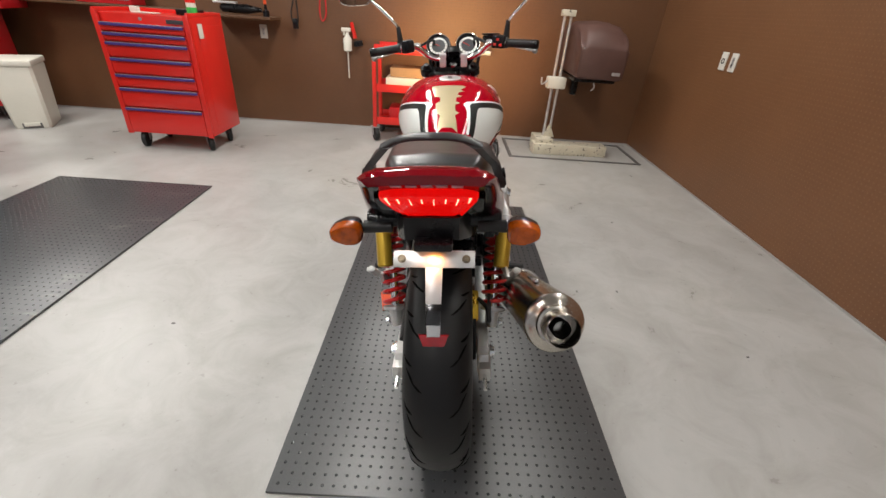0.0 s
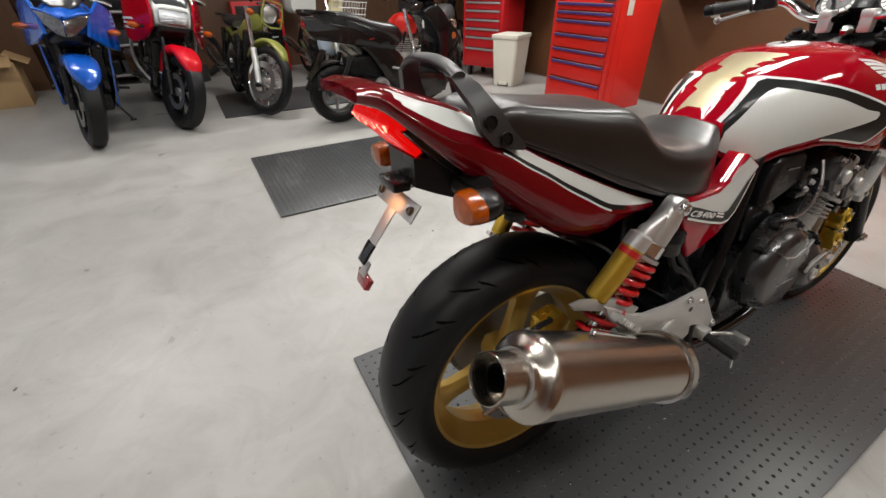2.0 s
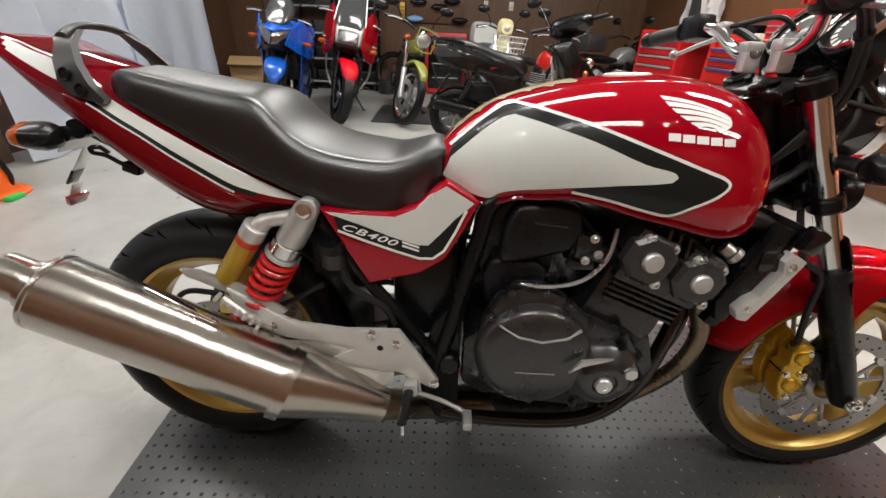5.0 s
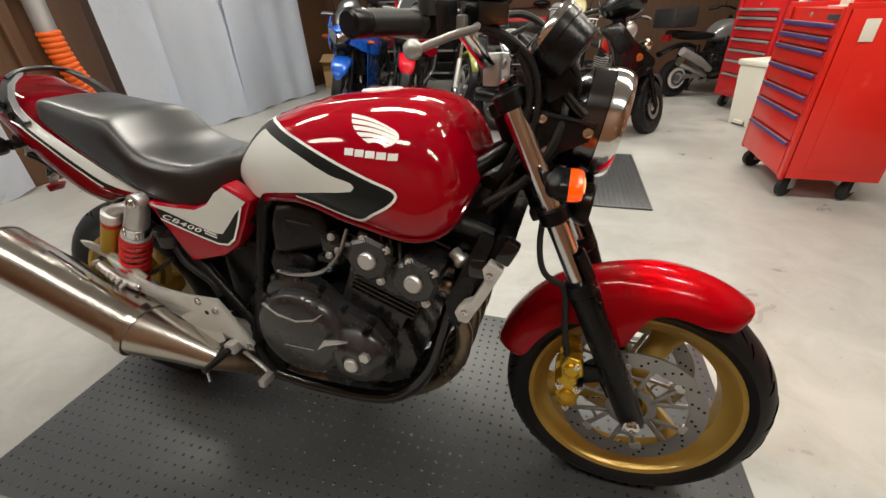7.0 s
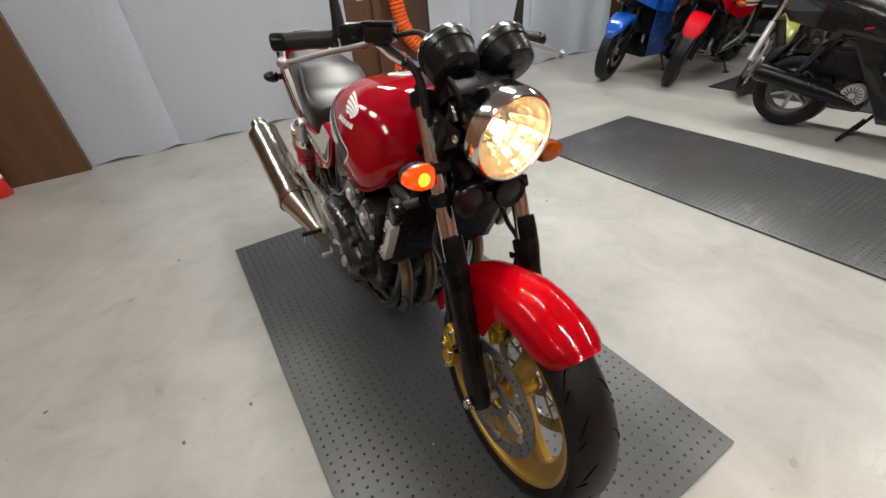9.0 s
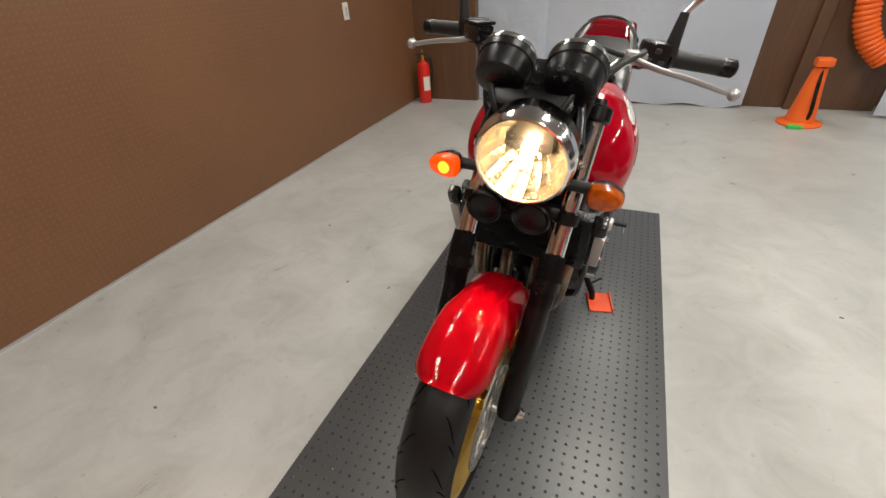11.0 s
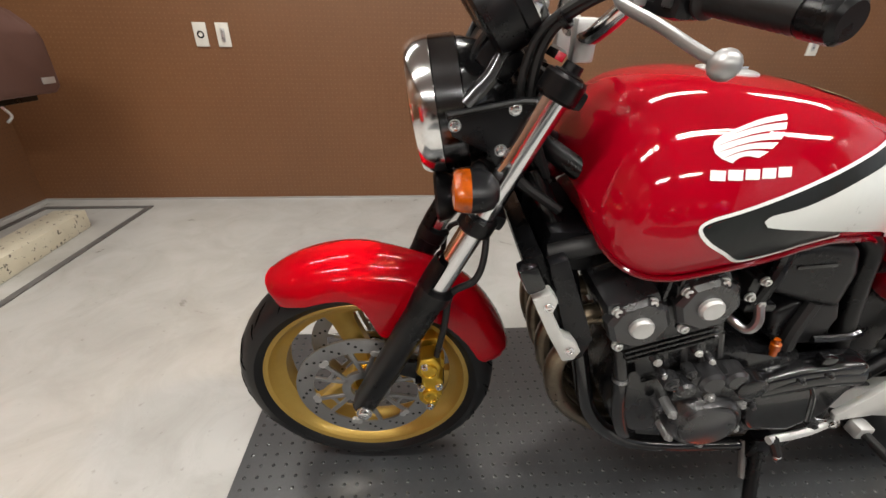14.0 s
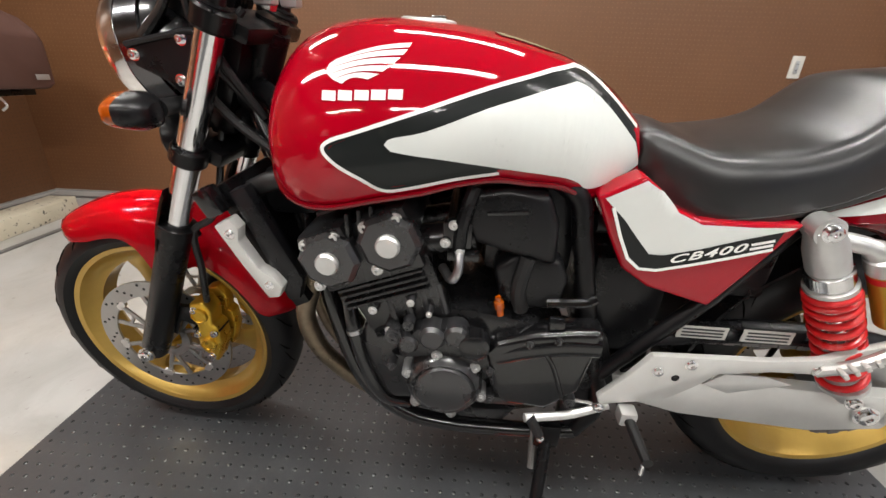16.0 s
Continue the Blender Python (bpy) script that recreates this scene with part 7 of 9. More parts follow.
# intake: airbox and throttle bodies
for s in (-1, 1):
    bm = B()
    prism(bm, [(0.615, 0.585), (0.62, 0.66), (0.640, 0.706), (0.70, 0.714), (0.755, 0.704), (0.768, 0.650), (0.745, 0.620), (0.68, 0.600)], 0.10 * s, 0.158 * s, 0.018, seg=4)
    ab = part("airbox_side", bm, "plastic", bike, "black airbox duct")
    part("vent_slot", rbox(B(), (0.159 * s, 0.70, 0.675), (0.003, 0.06, 0.006), 0.001, pose(0, 0, 0, -5, 0, 0)), "gloss", ab)
    part("airbox_lower", prism(B(), [(0.598, 0.500), (0.59, 0.56), (0.605, 0.595), (0.68, 0.598), (0.712, 0.575), (0.70, 0.52), (0.67, 0.495)], 0.09 * s, 0.148 * s, 0.012, seg=3), "plastic", ab)
    for q in (0.05, 0.13):
        part("throttle_body", rod(B(), (q * s, 0.745, 0.625), (q * s, 0.845, 0.605), 0.026, 16), "engine", bike)
    part("throttle_link", rbox(rbox(B(), (0.150 * s, 0.772, 0.635), (0.03, 0.045, 0.045), 0.006), (0.158 * s, 0.762, 0.60), (0.02, 0.05, 0.015), 0.004), "engine", bike)
    bm = B()
    for a, b in ((0.778, 0.655), (0.768, 0.612), (0.79, 0.625)):
        bolt(bm, (0.167 * s, a, b), (s, 0, 0), 0.006, 0.008)
    parts("link_bolt", bm, "alu", bike)
    part("ignition_lead", tube(B(), spline([(0.12 * s, 0.92, 0.66), (0.13 * s, 0.96, 0.70), (0.10 * s, 1.0, 0.71), (0.05 * s, 0.98, 0.72)], 5), 0.006, 8), "rubber", bike)
part("airbox", rbox(B(), (0, 0.655, 0.635), (0.22, 0.15, 0.18), 0.02), "plastic", bike)
part("throttle_rail", rod(B(), (-0.16, 0.78, 0.655), (0.16, 0.78, 0.655), 0.009, 10), "black", bike)

# ---- radiator ----
rad = part("radiator", rbox(B(), (0, 1.085, 0.590), (0.325, 0.030, 0.235), 0.005, Matrix.Rotation(radians(-26), 4, "X")), "black", bike, "black radiator with silver side guards")
for i in range(22):
    part("core_fin", rbox(B(), V((0, 1.085, 0.590)) + Matrix.Rotation(radians(-26), 3, "X") @ V((0, 0.0155, -0.10 + i * 0.0095)), (0.28, 0.003, 0.004), 0, Matrix.Rotation(radians(-26), 4, "X")), "plastic", rad)
for s in (-1, 1):
    part("side_guard", prism(B(), [(1.136, 0.642), (1.110, 0.656), (1.098, 0.640), (1.103, 0.618), (1.079, 0.570), (1.062, 0.562), (1.046, 0.540), (1.054, 0.521), (1.072, 0.518), (1.105, 0.578)], 0.172 * s, 0.196 * s, 0.003), "silver", rad, "silver radiator side guard")
    part("guard_cap", rbox(B(), (0.180 * s, 1.140, 0.676), (0.030, 0.030, 0.046), 0.008, Matrix.Rotation(radians(-26), 4, "X")), "gloss", rad)
    part("tank_end", prism(B(), [(1.115, 0.690), (1.088, 0.700), (1.02, 0.545), (1.030, 0.505), (1.05, 0.50)], 0.150 * s, 0.176 * s, 0.006), "plastic", rad)
    bm = B()
    for a, b in ((1.112, 0.632), (1.066, 0.545)):
        bolt(bm, (0.197 * s, a, b), (s, 0, 0), 0.0058, 0.006)
    parts("guard_bolt", bm, "chrome", rad)
    part("radiator_hose", tube(B(), spline([(0.13 * s, 1.10, 0.68), (0.14 * s, 1.055, 0.70), (0.12 * s, 1.0, 0.70), (0.08 * s, 0.95, 0.69)], 5), 0.016, 12), "rubber", bike)
rcap = part("radiator_cap", lathe(B(), [(0, 0.013), (0.018, 0.013), (0.020, 0.017), (0.030, 0.017), (0.034, 0.012), (0.034, 0.001)], (0.135, 1.028, 0.640), (0.35, 0.75, -0.5), 20), "alu", bike, "silver filler neck")
part("neck_clip", rbox(B(), (0.165, 1.095, 0.632), (0.035, 0.055, 0.040), 0.010), "gloss", rcap)
part("radiator_shroud", rbox(B(), (0, 1.055, 0.665), (0.21, 0.09, 0.08), 0.02), "plastic", bike)

# ---- exhaust ----
for i, x in enumerate((-0.125, -0.045, 0.045, 0.125)):
    p0 = c0 + CA * 0.135 + CB * 0.098 + V((x, 0, 0))
    part("exhaust_header", tube(B(), spline([p0, p0 + V((0.0, 0.035, -0.005)), V((x * 1.0, 1.030, 0.500)), V((x * 0.98, 1.050, 0.430)), V((x * 0.92, 1.030, 0.340)), V((x * 0.75, 0.965, 0.245)), V((x * 0.55, 0.87, 0.165)), V((x * 0.4 + 0.01, 0.74, 0.135))], 6), 0.0178, 16), "header", bike, "heat-stained steel exhaust header")
    part("header_flange", lathe(B(), [(-0.005, 0.027), (0.004, 0.027), (0.004, 0.018)], p0 + V((0, 0.004, -0.001)), CB, 16), "alu", bike)
part("collector", tube(B(), spline([(0.012, 0.78, 0.135), (0.02, 0.66, 0.128), (0.045, 0.55, 0.135), (0.09, 0.47, 0.170), (0.160, 0.42, 0.240), (0.200, 0.385, 0.275)], 6), [0.05] * 7 + [0.045] * 8 + [0.034] * 16, 20), "header", bike, "brown heat-stained collector pipe")
PIPE_END = V((0.262, -0.214, 0.579))
MF0 = V((0.238, 0.225, 0.362))
MF1 = PIPE_END + (MF0 - PIPE_END).normalized() * 0.078
md = (MF1 - MF0).normalized()
ml = (MF1 - MF0).length
part("link_cone", tube(B(), [V((0.196, 0.40, 0.270)), V((0.212, 0.325, 0.310)), MF0 + md * 0.002], [0.036, 0.050, 0.070], 32), "steel", bike, "polished steel link cone")
part("cone_guard", prism(B(), [(0.236, 0.366), (0.418, 0.368), (0.424, 0.318), (0.373, 0.292), (0.262, 0.300)], 0.176, 0.180, 0.0015), "silver", bike)
mu = part("muffler", tube(B(), [MF0, MF0 + md * 0.006, MF0 + md * 0.012, MF0 + md * (ml - 0.01), MF0 + md * ml], [0.066, 0.0690, 0.0668, 0.0668, 0.0655], 48), "steel", bike, "long brushed steel muffler", 30)
part("clamp_band", lathe(B(), [(-0.012, 0.070), (-0.012, 0.0735), (0.010, 0.0735), (0.010, 0.066)], MF0, md, 48, True), "steel", mu)
part("end_cap", lathe(B(), [(-0.002, 0.0655), (0.0, 0.0672), (0.005, 0.0672), (0.008, 0.0655), (0.013, 0.0570), (0.018, 0.0480), (0.021, 0.0445), (0.031, 0.0430), (0.033, 0.036)], MF1, md, 48), "steel", mu)
part("tail_pipe", lathe(B(), [(0.02, 0.0375), (0.070, 0.0372), (0.078, 0.0368), (0.080, 0.035), (0.074, 0.0328), (0.02, 0.032)], MF1, md, 40, True), "steel", mu)
part("pipe_bore", lathe(B(), [(0.021, 0.001), (0.021, 0.0312), (0.026, 0.0314), (0.026, 0.001)], MF1, md, 32), "groove", mu)
part("inner_pipe", lathe(B(), [(0.026, 0.020), (0.062, 0.020), (0.062, 0.017), (0.026, 0.017)], MF1, md, 24, True), "groove", mu)
part("hanger", prism(B(), [(0.19, 0.455), (0.115, 0.505), (0.03, 0.54), (0.02, 0.555), (0.05, 0.555), (0.14, 0.525), (0.215, 0.475)], 0.168, 0.176, 0.002), "alu", bike)
part("hanger_clip", rbox(B(), V((0.243, 0.06, 0.520)), (0.012, 0.13, 0.010), 0.003, Matrix.Rotation(radians(-30), 4, "X")), "chrome", mu)

# ---- swingarm, chain, shocks, rear brake ----
for s in (-1, 1):
    pts = [(0.545, 0.345), (0.545, 0.318), (0.33, 0.262), (0.08, 0.245), (-0.045, 0.265), (-0.062, 0.315), (-0.045, 0.345), (0.05, 0.345), (0.33, 0.355)]
    sa = part("swingarm", prism(B(), pts, 0.098 * s, 0.128 * s, 0.006), "silver" if s < 0 else "alu", bike, "cast aluminium swingarm")
    part("axle_block", rbox(B(), (0.116 * s, -0.055, 0.305), (0.032, 0.05, 0.046), 0.005), "alu", sa)
    part("axle_nut", bolt(B(), (0.133 * s, RW_Y, RW_Z), (s, 0, 0), 0.016, 0.014), "chrome", sa)
    part("adjuster", rod(B(), (0.116 * s, -0.075, 0.305), (0.116 * s, -0.125, 0.300), 0.005, 8), "chrome", sa)
part("swing_bridge", rod(B(), (-0.12, 0.42, 0.33), (0.12, 0.42, 0.33), 0.04, 16), "black", bike)
part("rear_axle", rod(B(), (-0.14, RW_Y, RW_Z), (0.14, RW_Y, RW_Z), 0.01, 14), "alu", bike)
part("chain_guard", tube(B(), spline([(-0.090, 0.42, 0.42), (-0.092, 0.24, 0.445), (-0.092, 0.06, 0.442), (-0.092, -0.06, 0.415)], 5), 0.022, 10, flat=0.5), "plastic", bike, "black chain guard with two warning labels")
for a in (0.335, 0.225):
    lb = part("warning_label", rbox(B(), (-0.115, a, 0.452), (0.002, 0.085, 0.026), 0.0005), "dial", bike, "pale warning label")
    for k in range(3):
        part("text_bar", rbox(B(), (-0.1165, a, 0.459 - k * 0.007), (0.001, 0.07, 0.003), 0), "dialdark", lb)
loop = []
R0, R1 = 0.106, 0.034
for i in range(20):
    a = math.pi * (0.5 + i / 19)
    loop.append((RW_Y + R0 * math.cos(a), RW_Z + R0 * math.sin(a)))
for i in range(10):
    a = -math.pi / 2 + math.pi * i / 9
    loop.append((0.605 + R1 * math.cos(a), 0.375 + R1 * math.sin(a)))
dense = []
for p, q in zip(loop, loop[1:] + loop[:1]):
    k = max(1, round((V(q) - V(p)).length / 0.0159))
    dense += [V(p).lerp(V(q), j / k) for j in range(k)]
bm = B()
for i, p in enumerate(dense):
    q = dense[(i + 1) % len(dense)]
    d = q - p
    a = math.atan2(d.y, d.x)
    rbox(bm, (-0.0785, (p.x + q.x) / 2, (p.y + q.y) / 2), (0.016 if i % 2 else 0.011, d.length * 1.15, 0.011), 0.0, Matrix.Rotation(a, 4, "X"))
chain = part("drive_chain", tube(B(), [(-0.0785, p.x, p.y) for p in dense], 0.0028, 5, loop=True), "grate", bike, "dark oily drive chain")
parts("chain_link", bm, "grate", chain)

for s in (-1, 1):
    T, U = V((0.165 * s, 0.262, 0.672)), V((0.140 * s, 0.075, 0.360))
    ax = (U - T).normalized()
    L_ = (U - T).length
    sh = part("shock_absorber", tube(B(), [T + ax * 0.03, T + ax * (L_ - 0.03)], 0.0125, 14), "chrome", bike, "twin shock with red spring and gold reservoir")
    part("top_body", tube(B(), [T - ax * 0.022, T - ax * 0.016, T + ax * 0.02, T + ax * 0.060, T + ax * 0.063], [0.012, 0.021, 0.0265, 0.0265, 0.024], 24), "alu", sh, "cast aluminium shock head")
    part("adjust_ring", lathe(B(), [(0.062, 0.024), (0.064, 0.030), (0.088, 0.030), (0.090, 0.024)], T, ax, 14), "chrome", sh)
    part("preload_ring", lathe(B(), [(0.090, 0.024), (0.092, 0.033), (0.099, 0.033), (0.101, 0.024)], T, ax, 24), "alu", sh)
    e1 = ax.orthogonal().normalized()
    e2 = ax.cross(e1)
    turns, n = 9.5, 190
    hp = []
    for i in range(n + 1):
        f = i / n
        a = 2 * math.pi * turns * f
        hp.append(T + ax * (0.105 + (L_ - 0.105 - 0.045) * (f ** 1.3)) + (e1 * math.cos(a) + e2 * math.sin(a)) * 0.0305)
    part("spring", tube(B(), hp, 0.0058, 10), "spring", sh, "red coil spring")
    part("lower_cup", lathe(B(), [(-0.045, 0.012), (-0.043, 0.036), (-0.034, 0.036), (-0.03, 0.02), (0.0, 0.018), (0.016, 0.012)], U, ax, 24), "alu", sh)
    part("top_eye", lathe(B(), [(-0.014, 0.010), (-0.014, 0.0205), (0.014, 0.0205), (0.014, 0.010)], T - ax * 0.012, (1, 0, 0), 24, True), "alu", sh)
    part("eye_bolt", bolt(B(), T - ax * 0.014 + V((0.017 * s, 0, 0)), (s, 0, 0), 0.011, 0.010), "chrome", sh)
    part("lower_bolt", bolt(B(), U + V((0.02 * s, 0, 0)), (s, 0, 0), 0.010, 0.010), "chrome", sh)
    K0, K1 = V((0.172 * s, 0.172, 0.640)), V((0.160 * s, 0.098, 0.532))
    kd = (K1 - K0).normalized()
    part("reservoir", tube(B(), [K0 + kd * 0.012, K0 + kd * 0.014, K1 - kd * 0.004, K1], [0.019, 0.0215, 0.0215, 0.018], 28), "can", sh, "gold gas reservoir")
    part("reservoir_cap", tube(B(), [K0 - kd * 0.016, K0 - kd * 0.012, K0 + kd * 0.014], [0.016, 0.0225, 0.0225], 28), "alu", sh)
    part("reservoir_arm", tube(B(), spline([K0 - kd * 0.004, V((0.172 * s, 0.20, 0.66)), T + V((0, -0.02, -0.005))], 5), [0.016] * 5 + [0.013] * 6, 14), "alu", sh)
    part("reservoir_mark", tube(B(), [K0 + kd * 0.018, K0 + kd * 0.03], 0.0219, 28), "spring", sh)
    # foot peg plate and pegs
    if s > 0:
        pl = [(0.105, 0.522), (0.145, 0.500), (0.190, 0.470), (0.235, 0.452), (0.328, 0.443), (0.433, 0.447), (0.455, 0.415), (0.515, 0.325), (0.500, 0.308), (0.468, 0.325), (0.432, 0.345), (0.330, 0.355), (0.30, 0.375), (0.345, 0.398), (0.28, 0.412), (0.21, 0.418), (0.165, 0.435), (0.12, 0.49)]
    else:
        pl = [(0.100, 0.505), (0.135, 0.490), (0.185, 0.465), (0.25, 0.455), (0.325, 0.452), (0.441, 0.448), (0.47, 0.40), (0.512, 0.345), (0.505, 0.328), (0.46, 0.338), (0.40, 0.352), (0.36, 0.385), (0.33, 0.418), (0.25, 0.432), (0.165, 0.435), (0.12, 0.455)]
    pp = part("peg_plate", prism(B(), pl, 0.170 * s, 0.183 * s, 0.0035), "silver", bike, "silver cast foot peg plate")
    part("heel_guard", prism(B(), [(0.205, 0.405), (0.30, 0.375), (0.345, 0.392), (0.315, 0.418), (0.25, 0.418)], 0.176 * s, 0.179 * s, 0.001), "alu", pp)
    for a, b in ((0.505, 0.322), (0.379, 0.437), (0.427, 0.418), (0.185, 0.445)):
        part("plate_bolt", bolt(B(), (0.184 * s, a, b), (s, 0, 0), 0.0075, 0.006), "chrome", pp)
    part("plate_hole", lathe(B(), [(0, 0.001), (0, 0.0065), (0.0008, 0.0065), (0.0008, 0.001)], (0.1832 * s, 0.395, 0.405), (s, 0, 0), 14), "black", pp)
    part("passenger_peg_bar", tube(B(), spline([(0.180 * s, 0.185, 0.44), (0.20 * s, 0.15, 0.475), (0.205 * s, 0.11, 0.515)], 4), 0.010, 10), "alu", pp)
    bm = B()
    for k in range(7):
        rbox(bm, (0.207 * s, 0.172 - k * 0.0115, 0.462 + k * 0.0095), (0.018, 0.007, 0.012), 0.002, Matrix.Rotation(radians(-40), 4, "X"))
    parts("peg_tooth", bm, "silver", pp)
    pg = part("foot_peg", tube(B(), [(0.20 * s, 0.455, 0.315), (0.252 * s, 0.452, 0.312), (0.280 * s, 0.450, 0.311)], [0.0115, 0.011, 0.0105], 12, flat=0.8), "rubber", bike, "black rubber foot peg")
    part("peg_joint", rbox(B(), (0.192 * s, 0.458, 0.318), (0.028, 0.03, 0.03), 0.006), "alu", pg)
    part("peg_feeler", rod(B(), (0.272 * s, 0.451, 0.305), (0.274 * s, 0.451, 0.276), 0.0038, 8), "chrome", pg)
# rear caliper, torque arm, fluid cup
part("rear_caliper", prism(B(), [(0.03, 0.395), (0.095, 0.40), (0.11, 0.435), (0.085, 0.465), (0.035, 0.455)], 0.055, 0.10, 0.007), "goldm", bike, "gold rear brake caliper")
part("caliper_bracket", prism(B(), [(-0.02, 0.30), (0.03, 0.30), (0.08, 0.40), (0.04, 0.42), (0.0, 0.36)], 0.084, 0.094, 0.003), "black", bike)
part("rear_hose", tube(B(), spline([(0.10, 0.05, 0.46), (0.12, -0.01, 0.475), (0.125, -0.03, 0.45), (0.13, 0.06, 0.425), (0.135, 0.18, 0.46), (0.14, 0.28, 0.52)], 6), 0.006, 8), "rubber", bike)
part("fluid_cup", lathe(lathe(B(), [(0, 0.018), (0.004, 0.022), (0.034, 0.024)], (0.150, 0.305, 0.565), (0, 0, 1), 20), [(0.034, 0.027), (0.05, 0.027), (0.053, 0.02), (0.053, 0.001)], (0.150, 0.305, 0.565), (0, 0, 1), 20), "plastic", bike, "small brake fluid cup")
part("cup_body", lathe(B(), [(0.002, 0.0225), (0.030, 0.0245), (0.030, 0.001)], (0.150, 0.305, 0.566), (0, 0, 1), 20), "grab", bike)
part("cup_hose", tube(B(), spline([(0.150, 0.315, 0.565), (0.152, 0.34, 0.52), (0.152, 0.40, 0.48), (0.150, 0.42, 0.44)], 5), 0.0075, 8), "rubber", bike)
hk = part("helmet_hook", tube(B(), spline([(0.112, -0.05, 0.728), (0.120, -0.074, 0.734), (0.124, -0.100, 0.750), (0.124, -0.122, 0.754), (0.124, -0.124, 0.762), (0.124, -0.107, 0.764), (0.122, -0.095, 0.754)], 5), 0.0042, 8), "black", bike, "black helmet hook")
part("hook_lock", rbox(B(), (0.114, -0.064, 0.727), (0.02, 0.030, 0.018), 0.004, pose(0, 0, 0, -18, 0, 0)), "black", hk)
# pedals
part("brake_pedal", tube(B(), spline([(0.172, 0.47, 0.285), (0.190, 0.52, 0.285), (0.203, 0.560, 0.276), (0.212, 0.572, 0.273), (0.230, 0.574, 0.272)], 5), [0.0075] * 16 + [0.006] * 5, 10, flat=0.7), "alu", bike, "silver brake pedal")
part("pedal_pad", rbox(B(), (0.226, 0.576, 0.271), (0.040, 0.018, 0.020), 0.004), "alu", bike)
part("shift_lever", tube(B(), spline([(-0.172, 0.485, 0.318), (-0.185, 0.55, 0.300), (-0.195, 0.615, 0.296), (-0.20, 0.635, 0.298)], 5), 0.008, 10, flat=0.8), "alu", bike, "silver gear lever")
part("shift_rubber", tube(B(), [(-0.20, 0.626, 0.300), (-0.205, 0.605, 0.262)], [0.010, 0.009], 10), "rubber", bike)
part("shift_tip", ball(B(), (-0.206, 0.602, 0.255), 0.008, 10), "chrome", bike)
part("shift_rod", rod(B(), (-0.18, 0.645, 0.345), (-0.178, 0.515, 0.325), 0.0032, 8), "chrome", bike)
part("shift_arm", rbox(B(), (-0.172, 0.655, 0.345), (0.02, 0.016, 0.05), 0.004), "alu", bike)
part("lower_bar", rbox(B(), (-0.16, 0.70, 0.317), (0.05, 0.12, 0.018), 0.006), "grab", bike)

# side stand, down, foot on a red steel plate
part("stand_bracket", rbox(B(), (-0.145, 0.575, 0.20), (0.03, 0.05, 0.06), 0.006), "black", bike)
part("stand_leg", tube(B(), spline([(-0.150, 0.575, 0.19), (-0.185, 0.582, 0.12), (-0.225, 0.592, 0.05), (-0.232, 0.596, 0.024)], 5), [0.013] * 11 + [0.011] * 5, 12), "black", bike, "black side stand leg")
part("stand_foot", rbox(B(), (-0.234, 0.598, 0.006), (0.055, 0.075, 0.010), 0.003, pose(0, 0, 0, 0, 4.8, 0)), "black", bike)
part("stand_tang", rod(B(), (-0.205, 0.586, 0.085), (-0.245, 0.535, 0.092), 0.005, 8), "black", bike)
part("stand_spring", rod(B(), (-0.135, 0.60, 0.20), (-0.175, 0.60, 0.125), 0.007, 8), "grate", bike)

plate = thing("stand_plate", pose(-0.245, 0.612, 0.0115, 0, 0, 12), "orange-red painted steel plate under the side stand", "plate")
part("sheet", rbox(B(), (0, 0, 0.003), (0.092, 0.115, 0.006), 0.0015), "rust", plate)
part("lip", rbox(rbox(B(), (-0.043, 0, 0.009), (0.006, 0.115, 0.012), 0.001), (0.043, 0, 0.009), (0.006, 0.115, 0.012), 0.001), "rust", plate)

# lamps of the motorcycle
lp = BIKE @ STEER @ HL
ld = (BIKE @ STEER).to_3x3() @ hax
lamp("headlamp_beam", "SPOT", look(lp + ld * 0.065, lp + ld * 3 + V((0, 0, 0.45))), 260, (1.0, 0.52, 0.19), radius=0.05, cone=(radians(54), 1.0))
pl = BIKE @ V((0.004, -0.248, 0.772))
lamp("plate_lamp_glow", "SPOT", look(pl, pl + V((0, 0.04, -0.1))), 0.22, (1.0, 0.36, 0.08), radius=0.012, cone=(radians(120), 0.6))


# ==== parked motorcycles along the west side ====


